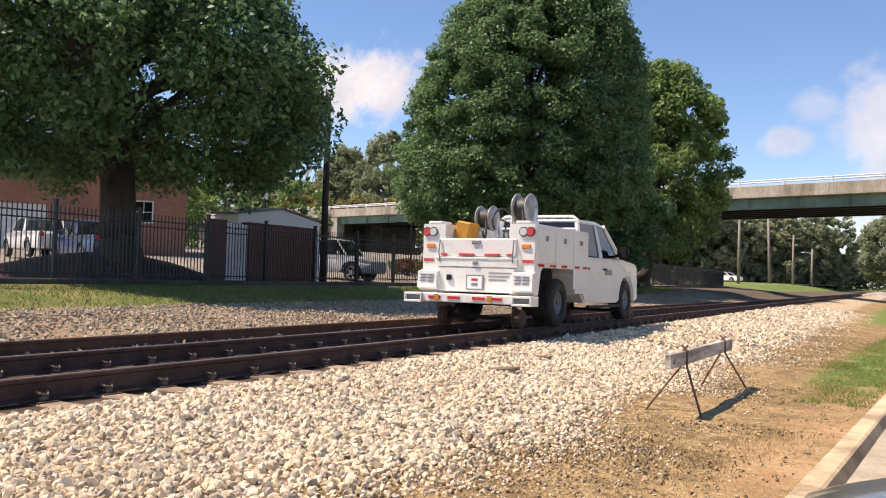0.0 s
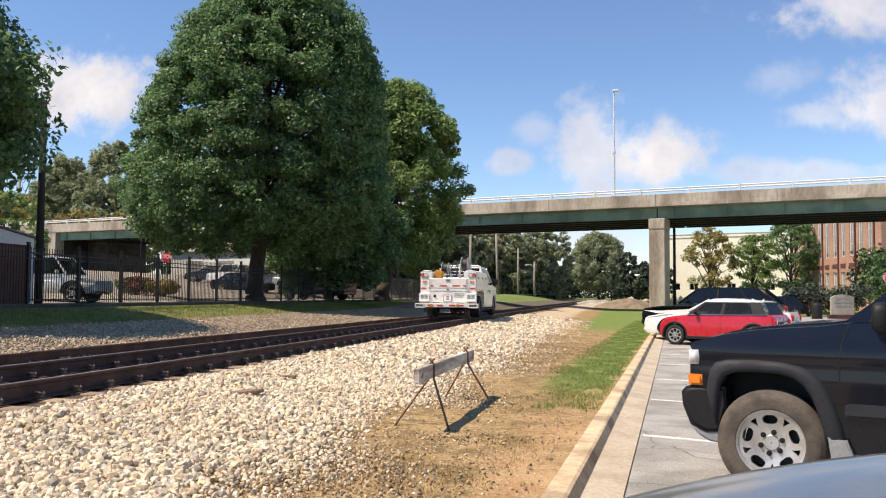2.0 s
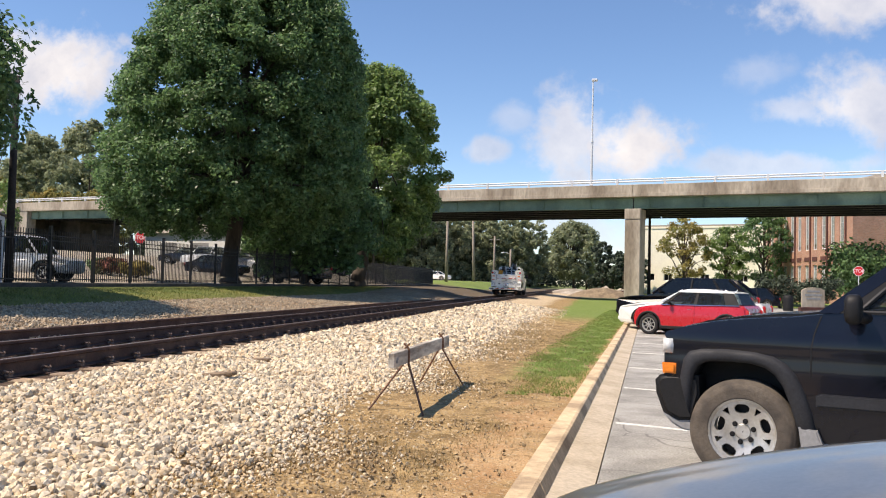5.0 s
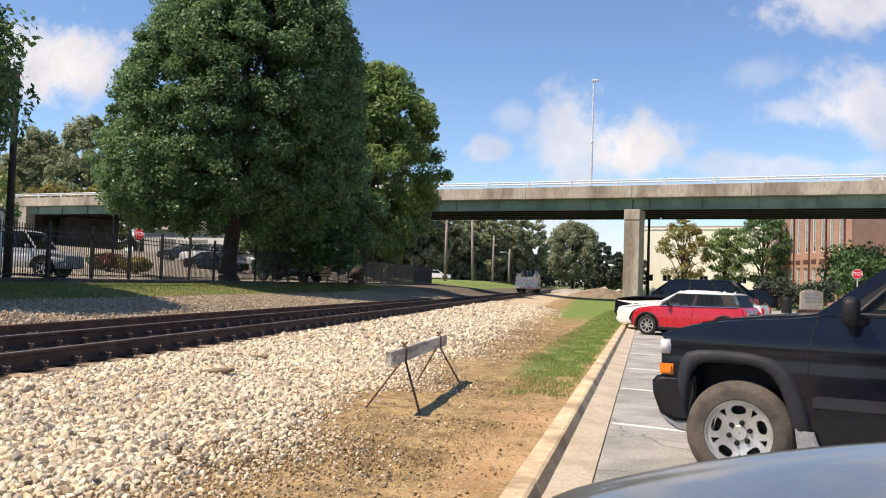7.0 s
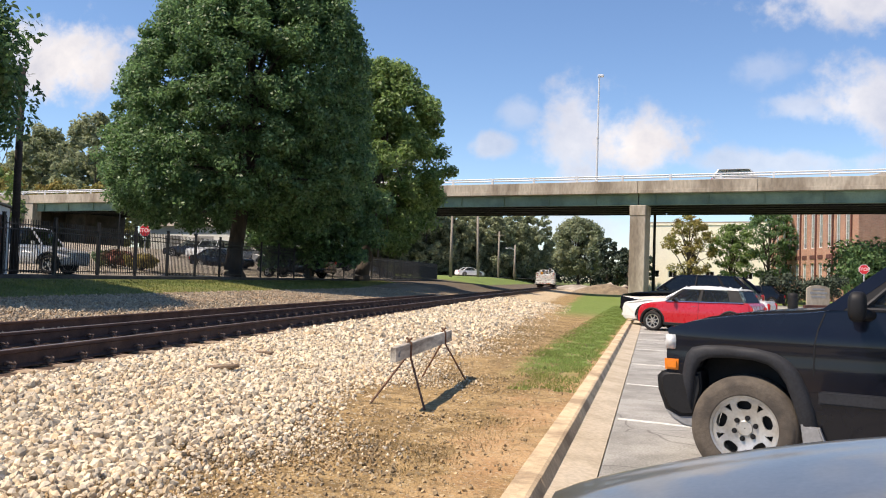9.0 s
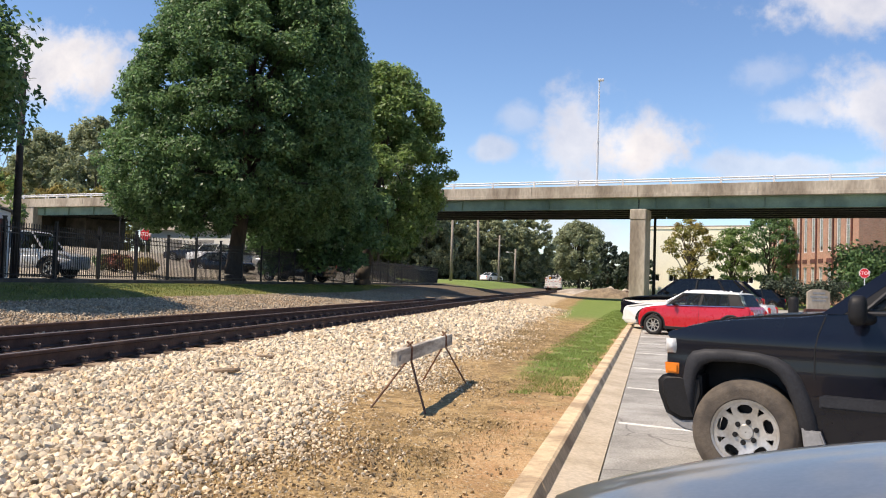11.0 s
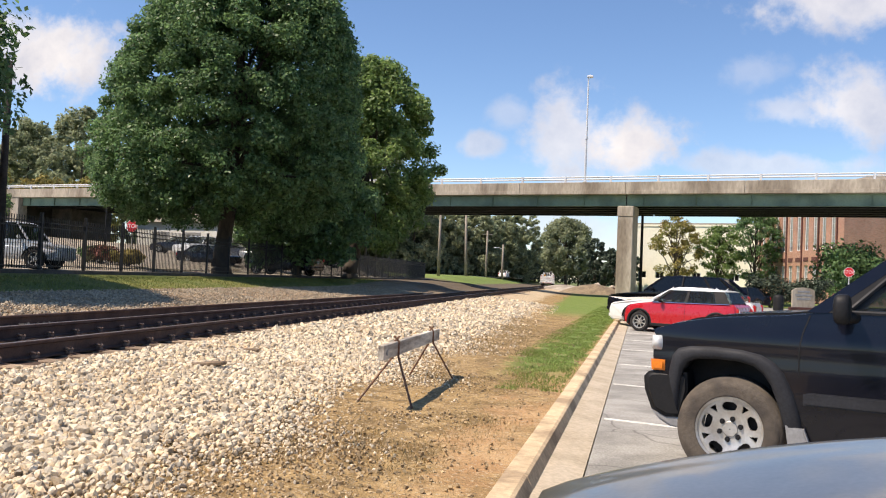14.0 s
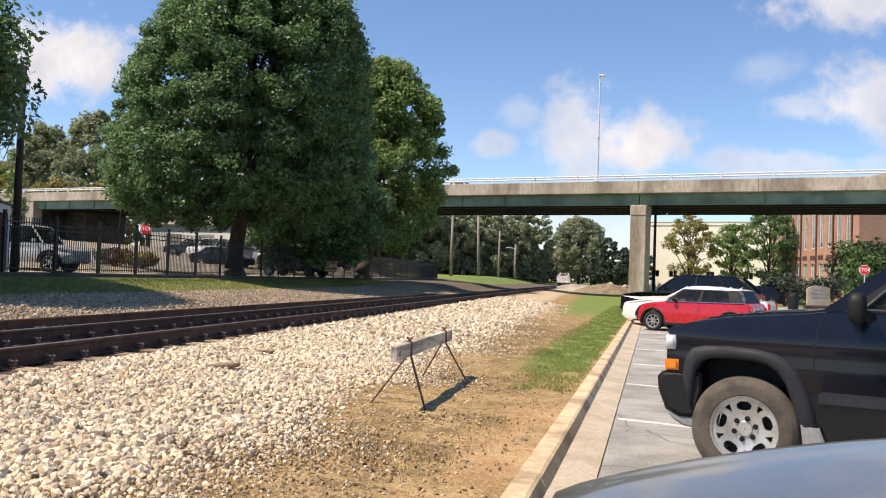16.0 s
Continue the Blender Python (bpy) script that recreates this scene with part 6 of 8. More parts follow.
    for a, b, nm in (((1.02, 0.955), (1.50, 1.34), "windscreen"), ((3.45, 0.99), (3.24, 1.34), "rear_window")):
        bm = bmesh.new()
        sheet(bm, [(p[0], cab(p[0], s * hw * 0.97, p[1])[1], p[1]) for p, s in ((a, -1), (a, 1), (b, 1), (b, -1))])
        part(nm, bm, M["pane"], c)
    bm = bmesh.new()
    box(bm, L - 0.10, -0.68, 0.30, L + 0.02, 0.68, 0.48, 0.05, 2)
    part("rear_bumper", bm, red, c)
    bm = bmesh.new()
    box(bm, L - 0.07, -0.28, 0.60, L + 0.005, 0.28, 0.78, 0.02)
    part("plate_recess", bm, M["trim"], c)
    bm = bmesh.new()
    box(bm, L + 0.005, -0.15, 0.62, L + 0.014, 0.15, 0.75, 0.004)
    plate = part("number_plate", bm, M["sign_white"], c)
    bm = bmesh.new()
    box(bm, L + 0.015, -0.11, 0.65, L + 0.018, 0.11, 0.72)
    part("plate_bar", bm, M["ink"], plate)
    bm = bmesh.new()
    tube(bm, (3.05, 0, 1.385), (3.12, 0, 1.46), 0.02, 0.006, 6)
    part("aerial", bm, M["sign_white"], c)


build_mini()
build_near_suv()

# the car beside which the film is taken: its bonnet comes into view
OWN = dict(L=4.7, W=1.82, H=1.50, nose=0.83, hood=1.02, belt=1.04, cowl=1.45, roof0=2.15, roof1=3.3, tail=4.0, deck=1.05, r=0.33, wx=(0.92, 3.7), sill=0.2)


def build_own_car():
    c = car("sedan_car", at_kerb(-0.20, 2.28), "grey metallic sedan with a glossy reflecting bonnet", "car", M["grey_paint"], **{**OWN, "hood": 1.0, "nose": 0.78, "belt": 1.05, "deck": 1.04, "H": 1.50})
    bm = bmesh.new()  # domed bonnet skin
    nx, ny = 22, 48
    grid = []
    for i in range(nx + 1):
        row = []
        for j in range(ny + 1):
            x, v = 0.06 + 1.50 * i / nx, -1 + 2 * j / ny
            w = 0.90 - 0.24 * (1 - i / nx) ** 2.5
            z = 0.80 + 0.165 * math.sin(min(1, (i / nx) * 1.08) * math.pi / 2) ** 0.75 - 0.15 * abs(v) ** 3.6 + 0.012 * math.exp(-((abs(v) - 0.62) / 0.12) ** 2)
            row.append(bm.verts.new((x, v * w, z + 0.05 + 0.10 * i / nx)))
        grid.append(row)
    for a, b in zip(grid, grid[1:]):
        for j in range(ny):
            bm.faces.new((a[j], b[j], b[j + 1], a[j + 1]))
    part("bonnet", bm, M["grey_paint"], c, smooth=True)
    for s in (-1, 1):  # shut line beside the fender
        bm = bmesh.new()
        j = round((s * 0.72 + 1) / 2 * ny)
        pts = []
        for i in range(1, nx + 1):
            x, v = 0.06 + 1.50 * i / nx, -1 + 2 * j / ny
            w = 0.90 - 0.24 * (1 - i / nx) ** 2.5
            z = 0.80 + 0.165 * math.sin(min(1, (i / nx) * 1.08) * math.pi / 2) ** 0.75 - 0.15 * abs(v) ** 3.6 + 0.012 * math.exp(-((abs(v) - 0.62) / 0.12) ** 2)
            pts.append((x, v * w, z + 0.05 + 0.10 * i / nx))
        pipe(bm, pts, 0.0045, 5)
        part("bonnet_seam", bm, M["trim"], c)


build_own_car()


def build_service_truck():
    """White rail maintenance pickup with a service body; y runs forward from its tail, z up from the rail head."""
    t = thing("service_truck", None, "white road-rail maintenance truck with hose reels on its service body", "truck")
    W_ = M["white_paint"]

    def add(name, mat_, *boxes, bevel=0.015, label="", parent=None):
        bm = bmesh.new()
        for b in boxes:
            box(bm, *b, bevel)
        return part(name, bm, mat_, parent or t, label)

    # service body: two lockers with a bed between
    for s in (-1, 1):
        x0, x1 = sorted((s * 0.62, s * 1.10))
        bm = bmesh.new()
        prism(bm, [(0.0, 0.58), (0.0, 1.80), (2.42, 1.80), (2.42, 0.60), (1.78, 0.60), (1.73, 0.98), (1.66, 1.06), (0.34, 1.06), (0.24, 0.98), (0.16, 0.58)], x0, x1, 0.015, 2, lambda x, y, z: (y, x, z))
        part("locker", bm, W_, t)
        for y0, y1, z0, z1 in ((0.06, 0.80, 1.14, 1.74), (0.83, 1.62, 1.14, 1.74), (1.66, 2.38, 0.68, 1.74)):
            xa, xb = sorted((s * 1.10, s * 1.114))
            d = add("locker_door", W_, (xa, y0, z0, xb, y1, z1), bevel=0.005)
            xa, xb = sorted((s * 1.114, s * 1.13))
            add("latch", M["ink"], (xa, (y0 + y1) / 2 - 0.05, z1 - 0.22, xb, (y0 + y1) / 2 + 0.05, z1 - 0.13), bevel=0.004, parent=d)
        for y0 in (0.12, 0.62, 1.12, 1.72, 2.12):
            xa, xb = sorted((s * 1.10, s * 1.118))
            add("reflector_strip", M["red_lens"], (xa, y0, 1.075, xb, y0 + 0.22, 1.12), bevel=0.0)
        # lamps on the tail faces
        for dx, z, rr, mt, nm in ((0.88, 1.66, 0.072, "red_lens" if s < 0 else "clear_lens", "tail_lamp"), (1.01, 1.66, 0.072, "clear_lens" if s < 0 else "red_lens", "tail_lamp")):
            bm = bmesh.new()
            if s < 0:
                dx = 1.89 - dx
            tube(bm, (s * dx, -0.035, z), (s * dx, 0.01, z), rr * 0.9, rr, 16)
            part(nm, bm, M[mt], t, smooth=False)
            bm = bmesh.new()
            lathe(bm, [(rr, 0.0), (rr * 1.16, -0.02), (rr * 1.22, 0.0)], 18, "y", (s * dx, -0.004, z))
            part("lamp_ring", bm, M["ink"], t)
        add("marker_lamp", M["amber"], (s * 0.93 - 0.085, -0.03, 1.37, s * 0.93 + 0.085, 0.01, 1.45))
        add("reflector_strip", M["red_lens"], (s * 0.97 - 0.10, -0.012, 1.13, s * 0.97 + 0.10, 0.01, 1.18), bevel=0.0)
        add("locker_cap", W_, (s * 0.86 - 0.14, 0.0, 1.80, s * 0.86 + 0.14, 0.35, 1.85))
        # slanted step pockets with slots
        bm = bmesh.new()
        prism(bm, [(-0.02, 0.60), (-0.15, 0.66), (-0.12, 0.95), (0.02, 0.98)], *sorted((s * 0.72, s * 1.12)), 0.01, 1, lambda x, y, z: (y, x, z))
        pk = part("step_pocket", bm, W_, t)
        for k in range(3):
            for j in range(2):
                add("slot", M["ink"], (s * 0.92 - 0.14 + j * 0.15, -0.15, 0.76 + k * 0.06, s * 0.92 - 0.02 + j * 0.15, -0.12, 0.78 + k * 0.06), bevel=0.0, parent=pk)
        # bumper ends: hollow step boxes
        bx_ = sorted((s * 0.86, s * 1.22))
        stp = add("bumper_step", W_, (bx_[0], -0.42, 0.40, bx_[1], -0.10, 0.44), (bx_[0], -0.42, 0.53, bx_[1], -0.10, 0.57), (bx_[0], -0.42, 0.44, bx_[0] + 0.03, -0.1, 0.53), (bx_[1] - 0.03, -0.42, 0.44, bx_[1], -0.1, 0.53), bevel=0.006)
        add("step_recess", M["ink"], (bx_[0] + 0.03, -0.36, 0.44, bx_[1] - 0.03, -0.12, 0.53), bevel=0.0, parent=stp)
        add("mud_flap", M["trim"], (s * 0.86 - 0.24, 0.52, 0.22, s * 0.86 + 0.24, 0.54, 0.62), bevel=0.0)
        xa, xb = sorted((s * 0.60, s * 0.66))
        add("wheel_liner", M["trim"], (xa, 0.20, 0.60, xb, 1.72, 1.06), bevel=0.0)
    add("bed_floor", W_, (-0.62, 0.02, 0.98, 0.62, 2.42, 1.03))
    add("tailgate", W_, (-0.76, -0.03, 1.22, 0.76, 0.03, 1.54), bevel=0.02)
    add("tailgate_lip", W_, (-0.78, -0.06, 1.04, 0.78, 0.02, 1.20), (-0.80, -0.075, 1.175, 0.80, -0.03, 1.215), bevel=0.01)
    add("rear_panel", W_, (-0.74, -0.05, 0.60, 0.74, 0.02, 1.03), bevel=0.012)
    for k, x in enumerate((-0.68, -0.32, 0.18, 0.60)):
        add("reflector_strip", M["red_lens"], (x, -0.08, 1.235, x + (0.28 if k in (1, 2) else 0.10), -0.035, 1.275), bevel=0.0)
    add("gate_latch", M["ink"], (-0.09, -0.06, 1.44, 0.09, -0.03, 1.51), (-0.05, -0.09, 1.08, 0.05, -0.06, 1.15))
    for x in (-0.72, 0.72):
        bm = bmesh.new()
        pipe(bm, [(x, -0.05, 1.52), (x, -0.09, 1.3), (x * 0.98, -0.06, 1.12)], 0.012)
        part("gate_chain", bm, M["ink"], t)
    pl = add("number_plate", M["sign_white"], (-0.15, -0.075, 0.66, 0.15, -0.05, 0.88))
    add("plate_frame", M["ink"], (-0.17, -0.068, 0.64, 0.17, -0.056, 0.66), (-0.17, -0.068, 0.88, 0.17, -0.056, 0.90), (-0.17, -0.068, 0.66, -0.15, -0.056, 0.88), (0.15, -0.068, 0.66, 0.17, -0.056, 0.88), bevel=0.0, parent=pl)
    add("plate_bar", M["red_lens"], (-0.06, -0.08, 0.80, 0.06, -0.074, 0.84), bevel=0.0, parent=pl)
    add("plate_bar", M["ink"], (-0.06, -0.08, 0.71, 0.06, -0.074, 0.76), bevel=0.0, parent=pl)
    for k in range(3):
        add("lettering_bar", M["grey_flap"], (0.26, -0.056, 0.93 - k * 0.06, 0.70 - 0.05 * k, -0.05, 0.955 - k * 0.06), bevel=0.0)
    add("tow_socket", M["trim"], (-0.56, -0.09, 0.80, -0.46, -0.05, 0.90))
    bm = bmesh.new()
    box(bm, -0.86, -0.38, 0.42, 0.86, -0.05, 0.57, 0.012)
    part("rear_bumper", bm, W_, t)
    for x in (-0.74, -0.36, 0.12, 0.44):
        add("reflector_strip", M["red_lens"], (x, -0.392, 0.475, x + 0.24, -0.38, 0.525), bevel=0.0)
    for x in (-0.62, 0.40):
        add("tie_down", M["orange"], (x, -0.40, 0.44, x + 0.1, -0.385, 0.55))
    # hose reels on a low stand
    for x, y, z, r in ((-0.30, 0.9, 1.96, 0.235), (0.52, 0.75, 2.12, 0.27)):
        reel = new("hose_reel")
        reel.parent = t
        for k in (-0.13, 0.13):
            bm = bmesh.new()
            lathe(bm, [(0.001, k - 0.01), (r * 0.55, k - 0.02), (r, k - 0.012), (r * 1.03, k), (r, k + 0.012), (r * 0.5, k + 0.02), (0.001, k + 0.01)], 22, "x", (x, y, z))
            part("reel_flange", bm, M["reel"], reel, "pale grey steel flange", smooth=True)
        bm = bmesh.new()
        lathe(bm, [(r * 0.4, -0.12), (r * 0.70, -0.12), (r * 0.76, -0.08), (r * 0.70, -0.04), (r * 0.77, 0.0), (r * 0.71, 0.04), (r * 0.76, 0.08), (r * 0.70, 0.12), (r * 0.4, 0.12)], 22, "x", (x, y, z))
        part("hose_coil", bm, M["hose"], reel, "black hose wound on the drum", smooth=True)
        for k in (-0.22, 0.22):
            bm = bmesh.new()
            pipe(bm, [(x + k, y - 0.22, 1.03), (x + k, y, z), (x + k, y + 0.22, 1.03)], 0.025)
            part("reel_stand", bm, M["galv"], reel)
        bm = bmesh.new()
        pipe(bm, [(x + 0.1, y - r, z - 0.05), (x + 0.16, y - r - 0.1, z - 0.3), (x + 0.05, y - r - 0.02, z - 0.5), (x + 0.22, y - 0.2, z - 0.62)], 0.022)
        part("loose_hose", bm, M["hose"], reel)
    bm = bmesh.new()
    box(bm, -0.62, 0.25, 1.46, -0.34, 0.62, 1.86, 0.02)
    bmesh.ops.rotate(bm, cent=(-0.48, 0.4, 1.6), matrix=Matrix.Rotation(0.22, 3, "Y"), verts=bm.verts[:])
    part("orange_box", bm, M["orange"], t, "orange painted tool box")
    add("tool_chest", W_, (-0.60, 1.3, 1.03, 0.60, 1.9, 1.62), bevel=0.03)
    add("compressor", M["galv"], (-0.10, 0.5, 1.03, 0.38, 1.2, 1.58), bevel=0.06)
    # headboard rack behind the cab
    bm = bmesh.new()
    pipe(bm, [(-0.86, 2.5, 1.2), (-0.84, 2.5, 1.98), (-0.74, 2.5, 2.06), (0.74, 2.5, 2.06), (0.84, 2.5, 1.98), (0.86, 2.5, 1.2)], 0.032, 8)
    part("headboard", bm, W_, t)
    for z in (1.46, 1.60, 1.74, 1.88):
        bm = bmesh.new()
        tube(bm, (-0.82, 2.5, z), (0.82, 2.5, z), 0.022)
        part("headboard_rung", bm, W_, t)
    # slack hoses and cables among the gear
    rng = random.Random(17)
    for k in range(9):
        x, y, z = rng.uniform(-0.45, 0.62), rng.uniform(0.45, 1.5), rng.uniform(1.55, 1.95)
        w_, a = rng.uniform(0.12, 0.28), rng.uniform(0, 3.1)
        bm = bmesh.new()
        pipe(bm, [(x + w_ * math.cos(q) * math.cos(a), y + w_ * math.cos(q) * math.sin(a), z + w_ * 0.9 * math.sin(q)) for q in (u * 0.42 - 0.4 for u in range(11))], rng.uniform(0.012, 0.02), 6)
        part("slack_hose", bm, M["hose"] if k % 3 else M["rust"], t)
    # cab and front: crew cab pickup
    hw = 0.98
    prof = [(2.46, 0.55), (2.46, 1.25), (4.55, 1.25), (4.75, 1.27), (5.9, 1.19), (6.12, 1.08), (6.18, 0.85), (6.16, 0.5), (6.0, 0.42), (5.55, 0.42)]
    prof += arc(5.12, 0.42, 0.48, 0, 180, 14) + [(4.58, 0.40), (2.6, 0.42)]
    bm = bmesh.new()
    prism(bm, prof, -hw, hw, 0.04, 2, lambda x, y, z: (y * (1 - 0.05 * max(0, z - 0.8) - 0.12 * max(0, (x - 5.7) / 0.5) ** 2), x, z))
    part("cab_body", bm, W_, t)

    def cab(x, y, z):
        return (y * (0.955 - 0.16 * (z - 1.25) / 0.68), x, z)

    bm = bmesh.new()
    prism(bm, [(2.50, 1.86), (2.6, 1.92), (3.6, 1.94), (3.95, 1.90), (4.02, 1.86)], -hw, hw, 0.02, 2, cab)
    part("cab_roof", bm, W_, t)
    for s in (-1, 1):
        for a, b in (((4.72, 1.27), (4.02, 1.87)), ((3.52, 1.25), (3.50, 1.87)), ((2.50, 1.25), (2.54, 1.87))):
            bm = bmesh.new()
            tube(bm, cab(a[0], s * hw, a[1]), cab(b[0], s * hw, b[1]), 0.06, 0.045, 6)
            part("pillar", bm, W_, t)
        for q in (((2.56, 1.27), (3.47, 1.27), (3.45, 1.86), (2.6, 1.86)), ((3.57, 1.27), (4.58, 1.27), (3.98, 1.86), (3.55, 1.86))):
            bm = bmesh.new()
            sheet(bm, [(p[0] + s * 0.004, p[1], p[2]) for p in (cab(a, s * hw, b) for a, b in q)])
            part("side_window", bm, M["pane_dark"], t)
        bm = bmesh.new()
        xa, xb = sorted((s * (hw + 0.04), s * (hw + 0.28)))
        box(bm, xa, 4.30, 1.25, xb, 4.42, 1.50, 0.04, 2)
        tube(bm, (s * 0.9, 4.38, 1.28), (s * (hw + 0.06), 4.37, 1.34), 0.03)
        part("mirror", bm, M["trim"], t)
        for y in (2.62, 3.62):
            xa, xb = sorted((s * hw * 0.985, s * (hw * 0.985 + 0.03)))
            add("door_handle", M["trim"], (xa, y, 1.08, xb, y + 0.2, 1.12), bevel=0.008)
        xa, xb = sorted((s * (hw - 0.02), s * (hw + 0.06)))
        add("side_step", M["trim"], (xa, 2.7, 0.30, xb, 4.5, 0.36))
        xa, xb = sorted((s * hw * 0.995, s * (hw * 0.995 + 0.006)))
        add("door_badge", M["grey_flap"], (xa, 3.75, 0.98, xb, 4.15, 1.10), bevel=0.0)
    bm = bmesh.new()
    sheet(bm, [(-0.88, 4.72, 1.28), (0.88, 4.72, 1.28), (0.76, 4.02, 1.88), (-0.76, 4.02, 1.88)])
    part("windscreen", bm, M["pane_dark"], t)
    bm = bmesh.new()
    sheet(bm, [(-0.84, 2.47, 1.28), (0.84, 2.47, 1.28), (0.78, 2.51, 1.87), (-0.78, 2.51, 1.87)])
    part("rear_window", bm, M["pane_dark"], t)
    bm = bmesh.new()
    for x in (-0.42, 0.42):
        box(bm, x - 0.05, 0.0, 0.42, x + 0.05, 5.9, 0.58)
    box(bm, -0.9, 1.08, 0.34, 0.9, 1.22, 0.46), box(bm, -0.9, 5.05, 0.34, 0.9, 5.19, 0.46)
    part("chassis", bm, M["trim"], t)
    add("fuel_tank", M["trim"], (-0.35, 1.8, 0.3, 0.35, 2.9, 0.6), bevel=0.05)
    # road wheels turn on their axles
    spin = []
    for y, xs in ((1.15, (-0.86, 0.86)), (5.12, (-0.84, 0.84))):
        for x in xs:
            w = new("wheel")
            w.parent = t
            s = 1 if x > 0 else -1
            wd = 0.20 if y < 2 else 0.13
            bm = bmesh.new()
            lathe(bm, [(0.22, -wd * 0.8), (0.25, -wd), (0.41, -wd * 0.96), (0.44, -wd * 0.7), (0.44, -wd * 0.1), (0.425, 0), (0.44, wd * 0.1), (0.44, wd * 0.7), (0.41, wd * 0.96), (0.25, wd), (0.22, wd * 0.8), (0.2, 0), (0.22, -wd * 0.8)], 30, "x")
            part("tyre", bm, M["tyre_black"], w, smooth=True)
            bm = bmesh.new()
            lathe(bm, [(0.001, s * wd * 0.35), (0.08, s * wd * 0.5), (0.10, s * wd * 0.3), (0.19, s * wd * 0.25), (0.22, s * wd * 0.8)], 24, "x")
            part("rim", bm, M["grey_flap"], w)
            for k in range(5):
                a = k * 1.2566
                bm = bmesh.new()
                tube(bm, (s * wd * 0.25, 0.15 * math.cos(a), 0.15 * math.sin(a)), (s * wd * 0.42, 0.15 * math.cos(a), 0.15 * math.sin(a)), 0.03, n=6)
                part("wheel_nut", bm, M["trim"], w)
            spin.append((w, x, y))
    # guide wheels on the rails, with their arms
    for y in (0.2, 5.95):
        for s in (-1, 1):
            bm = bmesh.new()
            lathe(bm, [(0.001, -0.06), (0.16, -0.06), (0.155, 0.05), (0.19, 0.055), (0.19, 0.075), (0.001, 0.08)], 18, "x", (0.0, 0.0, 0.0))
            if s > 0:
                bmesh.ops.rotate(bm, cent=(0, 0, 0), matrix=Matrix.Rotation(math.pi, 3, "Z"), verts=bm.verts[:])
            g = part("guide_wheel", bm, M["rail"], t, "steel rail guide wheel")
            g.location = (s * 0.735, y, 0.165)
            bm = bmesh.new()
            tube(bm, (s * 0.66, y, 0.165), (s * 0.5, y + (0.25 if y < 2 else -0.25), 0.46), 0.04)
            part("guide_arm", bm, M["trim"], t)
        bm = bmesh.new()
        tube(bm, (-0.66, y, 0.165), (0.66, y, 0.165), 0.035)
        part("guide_axle", bm, M["trim"], t)
    # stretched forward, and the cab raised, to fit the camera's view
    tall = ("cab_body", "cab_roof", "pillar", "side_window", "windscreen", "rear_window", "mirror", "headboard")
    for ob in t.children_recursive:
        if ob.type != "MESH" or ob.parent in [w for w, _, _ in spin]:
            continue
        for v in ob.data.vertices:
            if v.co.y > 0:
                v.co.y *= 1.10
            if ob.name.split(".")[0] in tall:
                v.co.z = 0.5 + (v.co.z - 0.5) * (1.11 if ob.name.split(".")[0] not in ("headboard",) else 1.04)
        if ob.location.y > 0:
            ob.location.y *= 1.10
    return t, [(w, x, y * 1.10) for w, x, y in spin]


TRUCK, SPIN = build_service_truck()

ROAD_CAR = car("sedan_car", None, "white sedan driving on the side road", "car", M["white_car"], **SEDAN)
BRIDGE_CAR = car("suv_car", None, "pale grey car crossing the road bridge", "car", M["silver_paint"], **SUV)
BRIDGE_VAN = car("pickup_truck", None, "white pickup truck crossing the road bridge", "pickup truck", M["white_car"], **PICKUP)


# ---- small things by the track ----
def build_barricade():
    t = thing("barricade", None, "weathered wooden plank barricade on rusty wire legs", "barricade")
    x, y0, y1, z = -1.93, 8.12, 11.25, 0.64
    bm = bmesh.new()
    box(bm, x - 0.045, y0, z, x + 0.018, y1, z + 0.145, 0.006)
    for v in bm.verts:
        v.co.z += 0.012 * math.sin((v.co.y - y0) * 1.1)
    part("plank", bm, M["plank"], t)
    for y in (y0 + 0.10, y1 - 0.10):
        bm = bmesh.new()
        for dy, dz in ((0, 0.05), (0.035, 0.045), (0.02, 0.07), (0.05, 0.075)):
            box(bm, x + 0.019, y + dy - 0.03, z + dz - 0.005, x + 0.0235, y + dy, z + dz + 0.022)
        part("nail_mark", bm, M["ink"], t)
    for y, d in ((y0 + 0.62, -0.42), (y1 - 0.52, 0.18)):
        for s, foot in ((1, 0.27), (-1, -0.30)):
            bm = bmesh.new()
            pipe(bm, [(x - s * 0.03, y, z + 0.20), (x + s * 0.026, y, z + 0.14), (x + s * 0.028, y + d * 0.05, z - 0.01), (x + foot, y + d, 0.175)], 0.012, 6)
            part("leg", bm, M["rust"], t, "rusty bent rod leg")
    bm = bmesh.new()
    box(bm, -4.45, 9.08, 0.36, -3.99, 9.22, 0.405, 0.012)
    for v in bm.verts:
        v.co += Vector((0, 0.03 * math.sin(v.co.x * 9), 0.02 * math.sin(v.co.x * 6)))
    tagged(finish("wood_scrap", bm, M["wood"]), "dark piece of scrap wood lying on the ballast", "wood scrap")
    bm = bmesh.new()
    box(bm, -4.58, 10.9, 0.365, -4.28, 11.02, 0.41, 0.01)
    tagged(finish("wood_scrap", bm, M["wood"]), "short dark splinter of tie on the ballast", "wood scrap")
    bm = bmesh.new()
    box(bm, -4.35, 7.85, 0.335, -4.12, 7.95, 0.37, 0.01)
    tagged(finish("wood_scrap", bm, M["wood"]), "short dark splinter of tie on the ballast", "wood scrap")


build_barricade()


